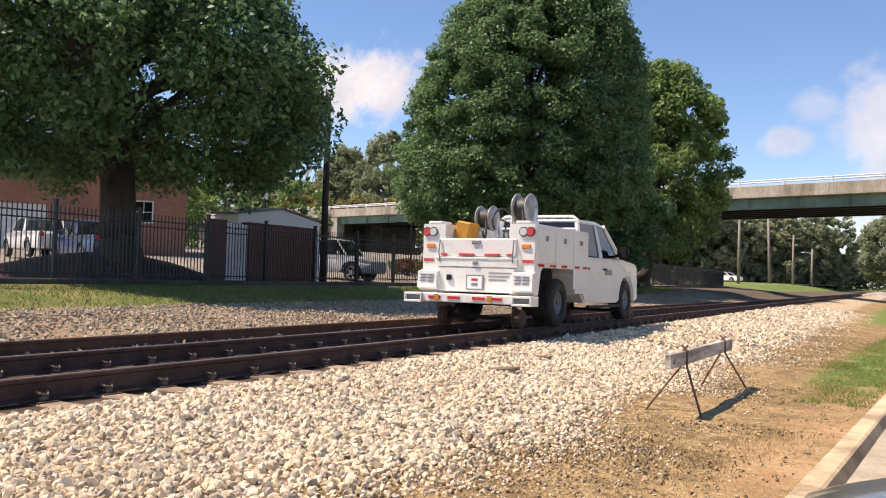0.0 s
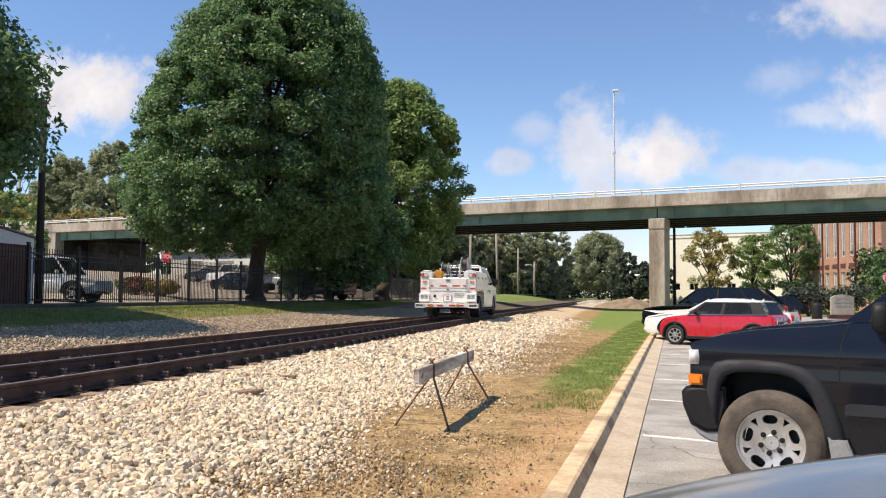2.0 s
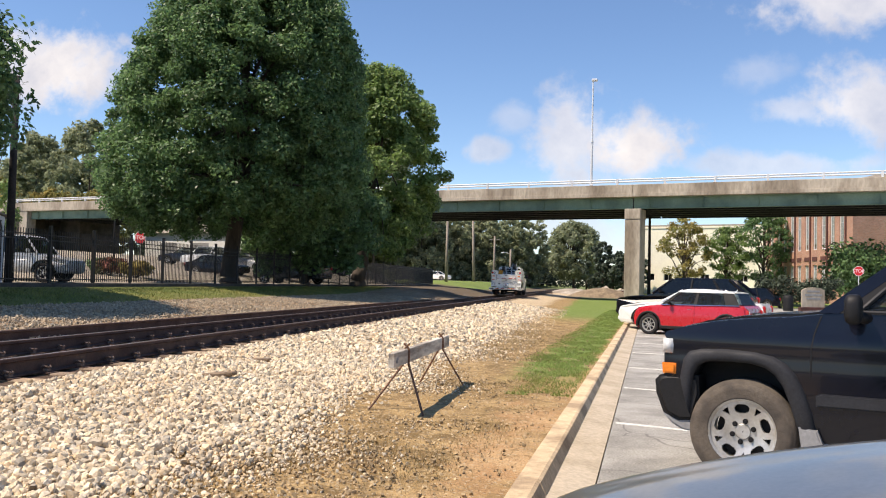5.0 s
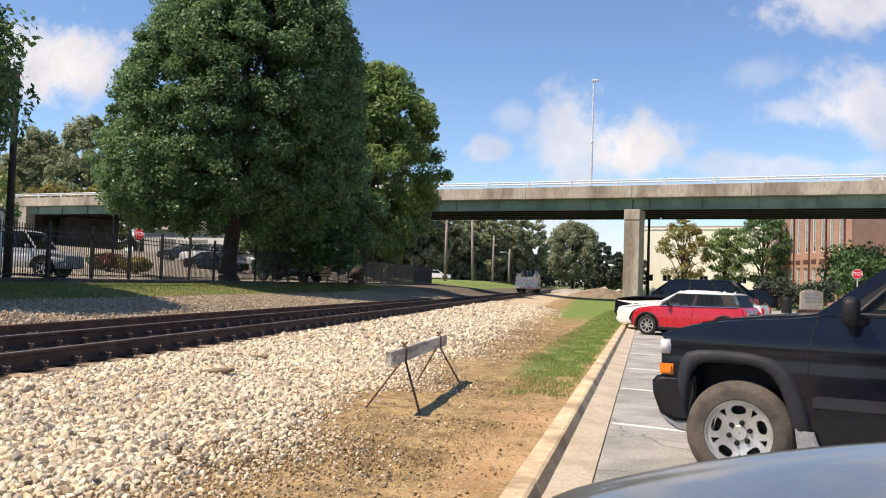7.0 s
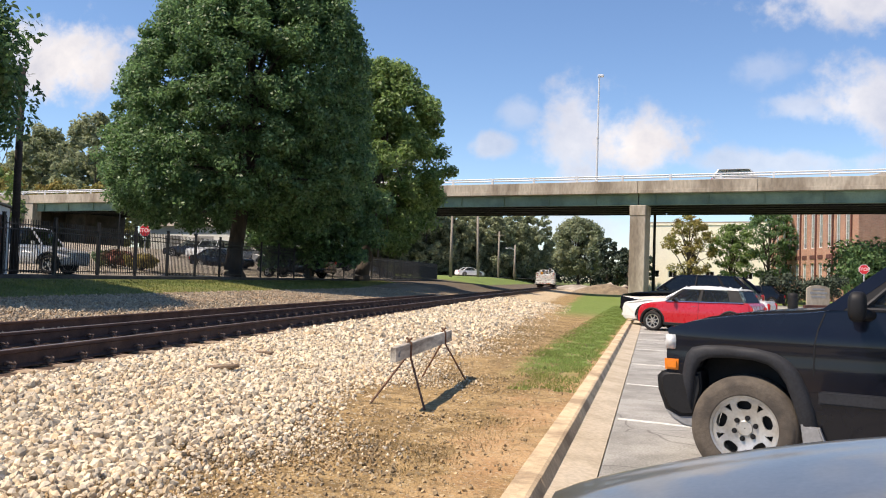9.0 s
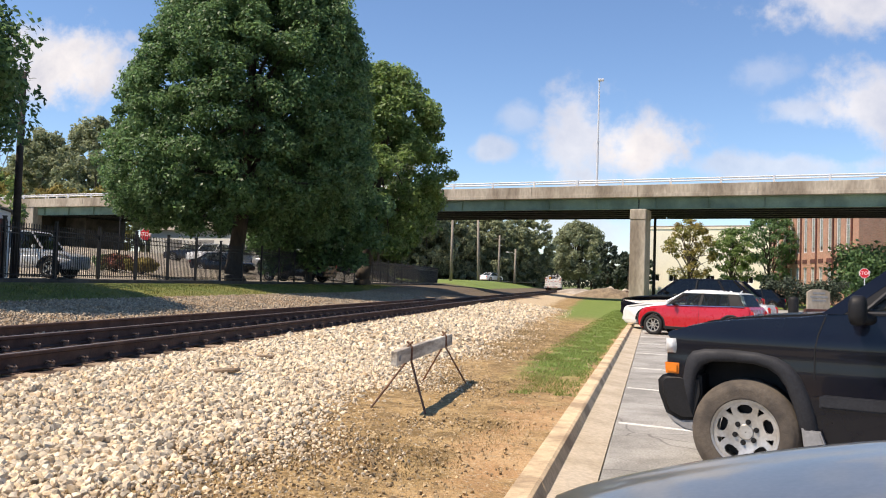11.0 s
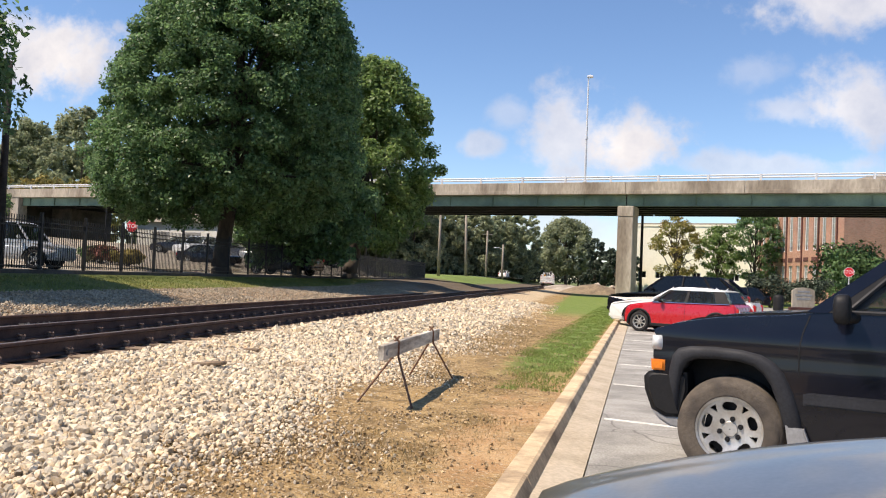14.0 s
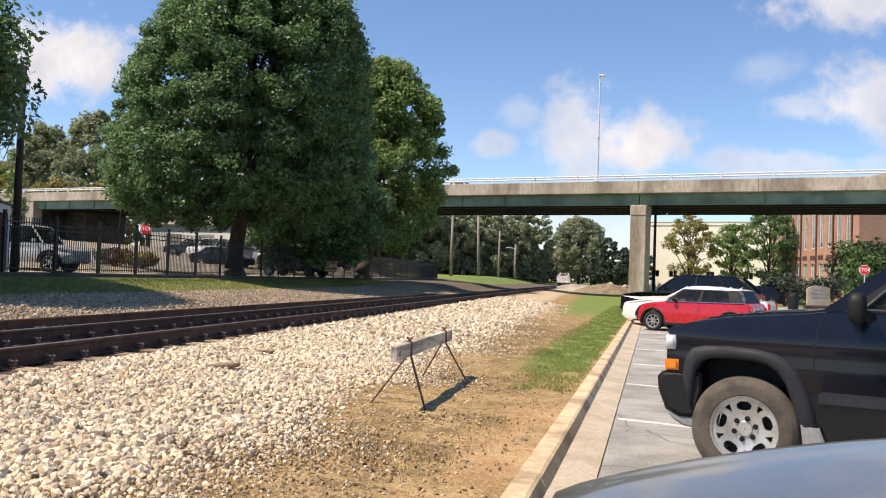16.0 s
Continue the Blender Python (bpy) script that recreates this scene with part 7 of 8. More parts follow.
# ---- buildings ----
def window_unit(parent, m, w, h, cols=2, rows=3, sill=True, blind=False):
    """A sash window; local x across, z up, its face towards -y."""
    u = new("window")
    u.parent = parent
    u.matrix_basis = m
    bm = bmesh.new()
    for x0, z0, x1, z1 in ((0, 0, w, 0.09), (0, h - 0.09, w, h), (0, 0.09, 0.09, h - 0.09), (w - 0.09, 0.09, w, h - 0.09)):
        box(bm, x0, -0.05, z0, x1, 0.05, z1)
    for i in range(1, cols):
        box(bm, w * i / cols - 0.02, -0.03, 0.09, w * i / cols + 0.02, 0.03, h - 0.09)
    for i in range(1, rows):
        box(bm, 0.09, -0.032, h * i / rows - 0.02, w - 0.09, 0.032, h * i / rows + 0.02)
    part("frame", bm, M["sign_white"], u)
    bm = bmesh.new()
    sheet(bm, [(0.05, 0.01, 0.05), (w - 0.05, 0.01, 0.05), (w - 0.05, 0.01, h - 0.05), (0.05, 0.01, h - 0.05)])
    part("pane", bm, M["pane"] if blind else M["pane_dark"], u)
    if blind:
        bm = bmesh.new()
        box(bm, 0.05, 0.05, h * 0.12, w - 0.05, 0.07, h - 0.05)
        part("blind", bm, M["sign_white"], u, "pale lowered blind")
    if sill:
        bm = bmesh.new()
        box(bm, -0.1, -0.14, -0.14, w + 0.1, 0.04, -0.004)
        part("sill", bm, M["sign_white"], u)
    return u


def wall_face(parent, name, w, h, t, openings, mat_, m):
    """A wall in local x and z with openings cut through it, built of the pieces round them."""
    xs = sorted({0.0, w, *[o[0] for o in openings], *[o[0] + o[2] for o in openings]})
    zs = sorted({0.0, h, *[o[1] for o in openings], *[o[1] + o[3] for o in openings]})
    bm = bmesh.new()
    for x0, x1 in zip(xs, xs[1:]):
        for z0, z1 in zip(zs, zs[1:]):
            cx, cz = (x0 + x1) / 2, (z0 + z1) / 2
            if not any(o[0] < cx < o[0] + o[2] and o[1] < cz < o[1] + o[3] for o in openings):
                box(bm, x0, 0, z0, x1, t, z1)
    bmesh.ops.remove_doubles(bm, verts=bm.verts[:], dist=0.0005)
    ob = part(name, bm, mat_, parent)
    ob.matrix_basis = m
    return ob


def brick_wall_material(name, base, mortar):
    m = bpy.data.materials.new(name)
    m.use_nodes = True
    n, l = m.node_tree.nodes, m.node_tree.links
    b = n["Principled BSDF"]
    b.inputs["Roughness"].default_value = 0.9
    co = n.new("ShaderNodeTexCoord")
    sep, com = n.new("ShaderNodeSeparateXYZ"), n.new("ShaderNodeCombineXYZ")
    l.new(co.outputs["Object"], sep.inputs[0])
    ad = n.new("ShaderNodeMath")
    l.new(sep.outputs[0], ad.inputs[0]), l.new(sep.outputs[1], ad.inputs[1])
    l.new(ad.outputs[0], com.inputs[0]), l.new(sep.outputs[2], com.inputs[1])
    br = n.new("ShaderNodeTexBrick")
    br.inputs["Scale"].default_value = 1.0
    br.inputs["Brick Width"].default_value, br.inputs["Row Height"].default_value, br.inputs["Mortar Size"].default_value = 0.21, 0.075, 0.008
    br.inputs["Color1"].default_value, br.inputs["Color2"].default_value, br.inputs["Mortar"].default_value = (*base, 1), (*[c * 0.72 for c in base], 1), (*mortar, 1)
    l.new(com.outputs[0], br.inputs["Vector"])
    no = n.new("ShaderNodeTexNoise")
    no.inputs["Scale"].default_value = 0.5
    l.new(co.outputs["Object"], no.inputs["Vector"])
    hs = n.new("ShaderNodeHueSaturation")
    mr = n.new("ShaderNodeMapRange")
    mr.inputs[3].default_value, mr.inputs[4].default_value = 0.75, 1.25
    l.new(no.outputs["Fac"], mr.inputs[0]), l.new(mr.outputs[0], hs.inputs["Value"]), l.new(br.outputs["Color"], hs.inputs["Color"])
    l.new(hs.outputs[0], b.inputs["Base Color"])
    bp = n.new("ShaderNodeBump")
    bp.inputs["Distance"].default_value = 0.01
    l.new(br.outputs["Fac"], bp.inputs["Height"])
    bp.invert = True
    l.new(bp.outputs[0], b.inputs["Normal"])
    return m


M["brick_wall"] = brick_wall_material("old_red_brickwork", (0.54, 0.285, 0.20), (0.48, 0.37, 0.29))
M["brick_wall_dark"] = brick_wall_material("dark_red_brickwork", (0.20, 0.075, 0.056), (0.15, 0.10, 0.085))
M["brick_house"] = brick_wall_material("orange_red_brickwork", (0.42, 0.165, 0.10), (0.33, 0.22, 0.16))


def build_mill():
    """The brick mill beyond the bridge: long side with tall windows, gable roof."""
    m = Matrix.Translation((21.9, 119.2, 0.1)) @ Matrix.Rotation(radians(-82), 4, "Z")
    b = thing("brick_building", m, "old red brick mill building with tall white windows", "building")
    L, D, H = 26.0, 34.0, 12.6
    ops, x = [], 1.6
    while x < L - 1.5:
        ops += [(x, 1.6, 1.15, 2.7), (x, 6.0, 1.15, 5.2)]
        x += 2.35
    # the long side looks towards the railway
    face = Matrix.Identity(4)
    wall_face(b, "wall", L, H, 0.4, ops, M["brick_wall"], face)
    for o in ops:
        window_unit(b, Matrix.Translation((o[0], 0.16, o[1])), o[2], o[3], 2, 4, blind=True)
    x = 1.6 - 0.65
    while x < L:
        bm = bmesh.new()
        box(bm, x - 0.11, -0.14, 0, x + 0.11, -0.003, H)
        part("downpipe", bm, M["brick_dark"], b)
        x += 4.7
    x = 1.6
    while x < L - 1.5:
        bm = bmesh.new()
        box(bm, x - 0.1, -0.06, 4.75, x + 1.25, -0.003, 5.2)
        part("brick_band", bm, M["brick_dark"], b)
        x += 2.35
    # the end wall looks down the lot
    ops2 = [(6.8, 6.0, 1.6, 3.2), (14.0, 6.0, 1.6, 3.2), (21, 6.0, 1.6, 3.2), (6.8, 1.4, 1.6, 2.6), (14.0, 1.4, 1.6, 2.6)]
    wall_face(b, "end_wall", D - 0.41, H, 0.4, ops2, M["brick_wall"], Matrix.Translation((L - 0.002, 0.41, 0)) @ Matrix.Rotation(radians(90), 4, "Z"))
    for o in ops2:
        window_unit(b, Matrix.Translation((L - 0.2, 0.41 + o[0], o[1])) @ Matrix.Rotation(radians(90), 4, "Z"), o[2], o[3], 3, 3)
    bm = bmesh.new()
    box(bm, 0.0, D - 0.5, 0, L - 0.45, D, H)
    box(bm, 0.0, 0.45, 0, 0.5, D - 0.5, H)
    part("back_wall", bm, M["brick"], b)
    bm = bmesh.new()
    box(bm, 0.52, 0.42, 5.0, L - 0.42, D - 0.52, 5.2)
    part("floor_slab", bm, M["concrete"], b)
    bm = bmesh.new()
    prism(bm, [(-0.7, H), (D / 2, H + 4.6), (D + 0.7, H), (D + 0.7, H - 0.25), (-0.7, H - 0.25)], -0.7, L + 0.7, 0, 1, lambda x, y, z: (y, x, z))
    for v in bm.verts:
        if v.co.z > H + 1:
            v.co.x = 9 if v.co.x < L / 2 else L - 9
    part("roof", bm, M["roof"], b)


build_mill()


def build_cream():
    m = Matrix.Translation((6.0, 153.5, 0.2)) @ Matrix.Rotation(radians(-22), 4, "Z")
    b = thing("warehouse", m, "long cream painted warehouse beyond the bridge", "building")
    ops = [(2.5 + i * 3.1, 2.4, 1.5, 1.2) for i in range(11)]
    wall_face(b, "wall", 36, 11.6, 0.4, ops, M["cream"], Matrix.Identity(4))
    for o in ops:
        window_unit(b, Matrix.Translation((o[0], 0.2, o[1])), o[2], o[3], 2, 1, False)
    wall_face(b, "wall", 26, 11.6, 0.4, [], M["cream"], Matrix.Rotation(radians(90), 4, "Z") @ Matrix.Translation((0.41, -0.4, 0)))
    bm = bmesh.new()
    box(bm, 0.0, 0.42, 11.6, 36, 26, 11.9)
    part("roof", bm, M["roof"], b)
    bm = bmesh.new()
    box(bm, 22, 0.8, 11.92, 27, 10, 13.6)
    part("stair_tower", bm, M["cream"], b)
    bm = bmesh.new()
    box(bm, -0.1, -0.12, 11.3, 36.1, -0.004, 11.62)
    part("cornice", bm, M["cream"], b)
    for k in range(5):
        bm = bmesh.new()
        box(bm, 6.2 + k * 0.75, -0.03, 3.9, 6.7 + k * 0.75, -0.004, 4.4)
        part("lettering_bar", bm, M["grey_flap"], b)
    bm = bmesh.new()
    box(bm, 35.5, 0.42, 0, 36, 26, 11.6), box(bm, 0.4, 25.5, 0, 35.5, 26, 11.6)
    part("back_wall", bm, M["cream"], b)


build_cream()


def build_shed():
    b = thing("brick_enclosure", Matrix.Translation((-19.25, 19.85, 0)), "dark red brick enclosure with a white metal gate behind the fence", "shed")
    z0, z1 = 1.06, 2.98
    for y0, y1 in ((0.0, 0.65), (1.78, 5.35)):
        bm = bmesh.new()
        box(bm, -0.3, y0, z0, 0.0, y1, z1)
        part("wall", bm, M["brick_wall_dark"], b)
        bm = bmesh.new()
        box(bm, -0.34, y0 - 0.03, z1, 0.03, y1 + 0.03, z1 + 0.07)
        part("coping", bm, M["brick_dark"], b)
    for k in range(6):
        bm = bmesh.new()
        box(bm, -0.14, 0.655 + k * 0.187, z0 + 0.05, -0.09, 0.655 + k * 0.187 + 0.18, z1 - 0.02, 0.006)
        part("gate_board", bm, M["white_wall"], b, "white ribbed gate board")
    # its gable looks towards the railway
    w = thing("storage_building", Matrix.Translation((-22.2, 24.1, 1.06)), "small white building with a low pitched roof", "shed")
    bm = bmesh.new()
    prism(bm, [(0.2, 0), (5.2, 0), (5.2, 2.50), (2.7, 2.86), (0.2, 2.50)], -1.2, 0.0, 0, 1, lambda x, y, z: (y, x, z))
    part("wall", bm, M["white_wall"], w)
    bm = bmesh.new()
    prism(bm, [(-0.1, 2.49), (2.7, 2.87), (5.5, 2.49), (5.5, 2.55), (2.7, 2.93), (-0.1, 2.55)], -1.3, 0.12, 0, 1, lambda x, y, z: (y, x, z))
    part("roof", bm, M["roof"], w, "grey sheet metal roof")


build_shed()


def build_left_building():
    m = Matrix.Translation((-45.5, 44.5, 1.9)) @ Matrix.Rotation(radians(228), 4, "Z")
    b = thing("brick_house", m, "dark red brick building with white loading door", "building")
    ops = [(9.0, 0.0, 3.6, 3.6), (2.2, 2.6, 1.3, 1.6), (16.0, 1.4, 1.5, 2.0), (20.5, 1.4, 1.5, 2.0), (25.0, 1.4, 1.5, 2.0)]
    f = Matrix.Translation((0, 0, 0)) @ Matrix.Rotation(0, 4, "Z")
    wall_face(b, "wall", 34, 6.0, 0.4, [(34 - o[0] - o[2], *o[1:]) for o in ops], M["brick_house"], Matrix.Translation((34, 0, 0)) @ Matrix.Rotation(math.pi, 4, "Z"))
    bm = bmesh.new()
    for k in range(9):
        box(bm, 9.0, -0.3, 0.4 * k, 12.6, -0.2, 0.4 * k + 0.39, 0.01)
    part("loading_door", bm, M["white_wall"], b, "white ribbed roller door")
    for o in ops[1:]:
        window_unit(b, Matrix.Translation((o[0] + o[2], -0.2, o[1])) @ Matrix.Rotation(math.pi, 4, "Z"), o[2], o[3], 2, 2)
    bm = bmesh.new()
    box(bm, 0, -12, 0, 0.4, -0.42, 6.0), box(bm, 0.4, -12, 0, 34, -11.6, 6), box(bm, 33.6, -11.6, 0, 34, -0.42, 6)
    part("side_wall", bm, M["brick_house"], b)
    bm = bmesh.new()
    prism(bm, [(-12.6, 6.0), (-6, 6.5), (0.6, 6.0), (0.6, 5.8), (-12.6, 5.8)], -0.6, 34.6, 0, 1, lambda x, y, z: (y, x, z))
    part("roof", bm, M["roof"], b)
    bm = bmesh.new()
    box(bm, 0.42, -11.55, 0.0, 33.58, -0.45, 0.05)
    part("floor_slab", bm, M["concrete"], b)


build_left_building()


def build_white_far():
    b = thing("warehouse", Matrix.Translation((-54, 114, 3.2)) @ Matrix.Rotation(radians(-16), 4, "Z"), "low white sheet metal building seen under the bridge", "building")
    bm = bmesh.new()
    box(bm, -12, 0, 0, 16, 10, 4.4)
    part("wall", bm, M["white_wall"], b)
    bm = bmesh.new()
    prism(bm, [(-0.5, 4.4), (5, 6.2), (10.5, 4.4)], -12.4, 16.4, 0, 1, lambda x, y, z: (y, x, z))
    part("roof", bm, M["roof"], b)
    for k in range(4):
        bm = bmesh.new()
        box(bm, -9 + k * 6, -0.03, 0.0, -6 + k * 6, -0.004, 3.0)
        part("door", bm, M["grey_flap"], b)


build_white_far()


# ---- poles, signs and shrubs ----
def utility_pole(x, y, z, h, r, mat_, label, arm=True, lamp=False, lean=0.0):
    t = thing("utility_pole", pose(x, y, z, 0, lean, 0), label, "utility pole")
    bm = bmesh.new()
    tube(bm, (0, 0, -0.3), (0, 0, h), r, r * 0.7, 10)
    part("pole", bm, mat_, t, smooth=True)
    if arm:
        bm = bmesh.new()
        box(bm, -0.9, -0.05, h - 0.7, 0.9, 0.05, h - 0.58)
        part("crossarm", bm, mat_, t)
    if lamp:
        bm = bmesh.new()
        pipe(bm, [(0, 0, h - 1.0), (-0.7, 0, h - 0.6), (-1.3, 0, h - 0.6)], 0.04)
        box(bm, -1.8, -0.12, h - 0.72, -1.3, 0.12, h - 0.56, 0.03)
        part("lamp_arm", bm, M["galv"], t)
    return t


utility_pole(-20.3, 27.1, 1.0, 7.4, 0.15, M["dark_pole"], "dark wooden utility pole standing behind the fence", False)
utility_pole(-19.2, 110.2, 1.5, 8.4, 0.2, M["wood_pole"], "pale wooden pole beside the side road", False)
utility_pole(-17.9, 126.6, 1.5, 10.0, 0.22, M["wood_pole"], "pale wooden utility pole beside the side road", True, lean=-2)
utility_pole(-17.6, 149.2, 1.7, 8.0, 0.2, M["wood_pole"], "pale wooden pole beside the side road", True)
utility_pole(-16.3, 164.5, 1.6, 6.4, 0.22, M["wood_pole"], "pale wooden pole with a lamp beside the side road", False, True)
utility_pole(5.1, 88.0, 0.1, 9.5, 0.17, M["dark_pole"], "dark wooden utility pole beside the bridge pier")
utility_pole(-93, 119, 2.0, 19.5, 0.28, M["wood_pole"], "pale wooden utility pole beyond the bridge")


def park_lamp(x, y, z, h, label):
    t = thing("lamp_post", Matrix.Translation((x, y, z)), label, "lamp post")
    bm = bmesh.new()
    tube(bm, (0, 0, 0), (0, 0, 0.5), 0.13, 0.09, 10)
    tube(bm, (0, 0, 0.5), (0, 0, h - 0.6), 0.06, 0.05, 10)
    part("pole", bm, M["black_iron"], t)
    bm = bmesh.new()
    lathe(bm, [(0.001, h - 0.6), (0.12, h - 0.58), (0.2, h - 0.3), (0.16, h - 0.1), (0.001, h)], 14, "z")
    part("globe", bm, M["white_wall"], t, "frosted white lamp globe", smooth=True)
    bm = bmesh.new()
    lathe(bm, [(0.001, h + 0.08), (0.18, h - 0.08), (0.2, h - 0.12)], 14, "z")
    part("cap", bm, M["black_iron"], t)


park_lamp(-30.8, 51.2, lot_z(-30.8, 51.2), 4.5, "black lamp post with a pale globe in the lot")
park_lamp(-29.7, 34.5, lot_z(-29.7, 34.5), 4.4, "black lamp post with a pale globe in the lot")


def stop_sign(x, y, z, turn, top, size, label):
    t = thing("stop_sign", pose(x, y, z, 0, 0, turn), label, "stop sign")
    bm = bmesh.new()
    box(bm, -0.03, 0.01, 0, 0.03, 0.05, top)
    part("post", bm, M["galv"], t)
    for r, y0, mt, nm in ((size, 0.0, "sign_white", "border"), (size * 0.93, -0.006, "sign_red", "plate")):
        bm = bmesh.new()
        a = [(r * math.cos(radians(22.5 + 45 * i)), r * math.sin(radians(22.5 + 45 * i)) + top) for i in range(8)]
        prism(bm, a, y0 - 0.003, y0 + 0.003)
        part(nm, bm, M[mt], t)
    cu = bpy.data.curves.new("lettering", "FONT")
    cu.body, cu.align_x, cu.align_y, cu.size, cu.extrude = "STOP", "CENTER", "CENTER", size * 0.85, 0.002
    ob = new("lettering", cu)
    ob.data.materials.append(M["sign_white"])
    ob.parent = t
    ob.matrix_basis = pose(0, -0.014, top, 90, 0, 0)


stop_sign(-26.05, 46.0, lot_z(-26.05, 46.0), -4, 2.2, 0.38, "red octagonal stop sign on a post behind the fence")
stop_sign(19.1, 68.4, 0.0, -14, 3.02, 0.38, "red octagonal stop sign on a post in the lot")


def build_sign():
    t = thing("entrance_sign", pose(15.4, 66.2, 0.0, 0, 0, 10) @ Matrix.Diagonal((0.82, 0.82, 0.82, 1)), "pale stone entrance sign with faded lettering", "sign")
    bm = bmesh.new()
    prism(bm, [(-1.0, 0.35), (1.0, 0.35), (1.0, 1.85), (0.6, 2.05), (0, 2.12), (-0.6, 2.05), (-1.0, 1.85)], -0.12, 0.12, 0.02)
    part("panel", bm, M["concrete"], t)
    bm = bmesh.new()
    box(bm, -1.2, -0.25, -0.02, 1.2, 0.25, 0.35, 0.03)
    part("base", bm, M["brick_dark"], t)
    for k, (w, z) in enumerate(((0.55, 1.68), (0.75, 1.36), (0.62, 1.04))):
        bm = bmesh.new()
        box(bm, -w, -0.135, z, w, -0.121, z + 0.16)
        part("lettering_bar", bm, M["grey_flap"], t)
    bm = bmesh.new()
    lathe(bm, [(0.001, 1.15), (0.3, 1.1), (0.36, 0.9), (0.36, 0.0)], 16, "z")
    b = finish("litter_bin", bm, M["trim"], smooth=True)
    b.matrix_basis = Matrix.Translation((13.5, 65.2, 0))
    tagged(b, "dark rounded litter bin beside the entrance sign", "litter bin")


build_sign()


def shrub(x, y, z, r, h, seed, mat_, label, leaf=0.09, n=26, per=70):
    rng = random.Random(seed)
    t = thing("shrub", Matrix.Translation((x, y, z)), label, "shrub")
    cl = [(rng.uniform(-r, r) * 0.8, rng.uniform(-r, r) * 0.8, h * rng.uniform(0.25, 0.85), r * rng.uniform(0.28, 0.5)) for _ in range(n)]
    bm = bmesh.new()
    for c in cl[:8]:
        tube(bm, (0, 0, -0.05), c[:3], 0.03, 0.01, 5, False)
    part("stem", bm, M["bark"], t)
    leaves("foliage", cl, per, leaf, seed, mat_, t)


shrub(-26.7, 43.9, lot_z(-26.7, 43.9), 0.75, 1.0, 51, M["flower"], "low reddish shrub in the lot's bed")
shrub(-25.2, 44.3, lot_z(-25.2, 44.3), 0.7, 0.95, 52, M["leaf_autumn"], "low brownish shrub in the lot's bed")
shrub(-28.0, 45.4, lot_z(-28.0, 45.4), 0.7, 0.9, 53, M["leaf"], "low green shrub in the lot's bed")
shrub(21.6, 75.5, 0.0, 3.0, 6.0, 54, M["leaf"], "tall dark green shrub before the brick mill", 0.16, 60, 120)
shrub(17.4, 72.5, 0.0, 1.8, 2.6, 55, M["leaf_dark"], "dark hedge shrub behind the entrance sign", 0.12, 30, 100)
shrub(14.6, 73.5, 0.0, 1.8, 3.0, 56, M["leaf_dark"], "dark hedge shrub behind the entrance sign", 0.12, 30, 100)


def mound(name, x, y, z, rx, ry, h, mat_, label, category, turn=0.0):
    bm = bmesh.new()
    n = 22
    rings = []
    for k in range(9):
        q = k / 8
        rings.append([bm.verts.new((rx * (1 - q) * math.cos(a) * (1 + 0.1 * noise.noise((a * 2, q, x))), ry * (1 - q) * math.sin(a), h * math.sin(q * math.pi / 2) + 0.04 * noise.noise((a * 3, q * 5, y)))) for a in (i * 2 * math.pi / n for i in range(n))])
    for a, b in zip(rings, rings[1:]):
        for i in range(n):
            bm.faces.new((a[i], a[(i + 1) % n], b[(i + 1) % n], b[i]))
    ob = finish(name, bm, mat_, smooth=True)
    ob.matrix_basis = pose(x, y, z, 0, 0, turn)
    return tagged(ob, label, category)


mound("mulch_mound", -24.0, 19.7, 1.03, 3.2, 4.9, 0.9, M["mulch"], "dark mulch mound round the foot of the oak", "mulch mound")
mound("matting_mound", 0.6, 99.5, 0.1, 4.2, 3.4, 1.15, M["mat"], "heap of earth under woven erosion matting", "earth heap", 8)
mound("gravel_mound", -3.2, 118, 0.1, 4.5, 6, 0.9, M["concrete"], "pale heap of gravel past the bridge", "gravel heap")


def build_rubble():
    rng = random.Random(9)
    for i in range(14):
        bm = bmesh.new()
        s = rng.uniform(0.18, 0.42)
        box(bm, -s, -s * 0.7, 0, s, s * 0.7, s * rng.uniform(0.6, 1.1), s * 0.2)
        for v in bm.verts:
            v.co += Vector((rng.uniform(-1, 1), rng.uniform(-1, 1), rng.uniform(-1, 1))) * s * 0.12
        b = finish("rubble_block", bm, M["concrete"] if rng.random() < 0.6 else M["mulch"])
        b.matrix_basis = pose(-0.2 + i * 0.3, 103.6 + rng.uniform(-0.4, 0.4), 0.12, 0, 0, rng.uniform(0, 180)) @ Matrix.Diagonal((1.4, 1.4, 3.0, 1))
        tagged(b, "broken concrete block on the heap behind the matting", "rubble", "rubble blocks")


build_rubble()


# ---- lesser trees and far woods ----
ROUND = [(0, 0.4), (0.15, 0.8), (0.4, 1.0), (0.65, 0.92), (0.85, 0.65), (1, 0.2)]
tree(10.4, 108.5, 0.1, 9.8, 2.4, 3.0, 0.14, 31, 70, 75, 0.15, 0.7, M["leaf_autumn"], "slim tree with thinning yellow green leaves", ROUND, inner=0.4)
tree(15.6, 109.5, 0.1, 8.6, 2.2, 2.6, 0.13, 32, 75, 80, 0.15, 0.65, M["leaf_yellow"], "small leafy tree before the warehouse", ROUND, inner=0.4)
tree(20.4, 112.5, 0.1, 11.2, 2.6, 3.2, 0.16, 33, 110, 90, 0.15, 0.7, M["leaf"], "leafy dark green tree before the warehouse", ROUND, inner=0.4)
tree(-6.0, 232, 0.3, 17.4, 3.0, 6.8, 0.4, 34, 240, 110, 0.34, 1.5, M["leaf_hazed"], "tall round tree in the distance beside the track", ROUND)


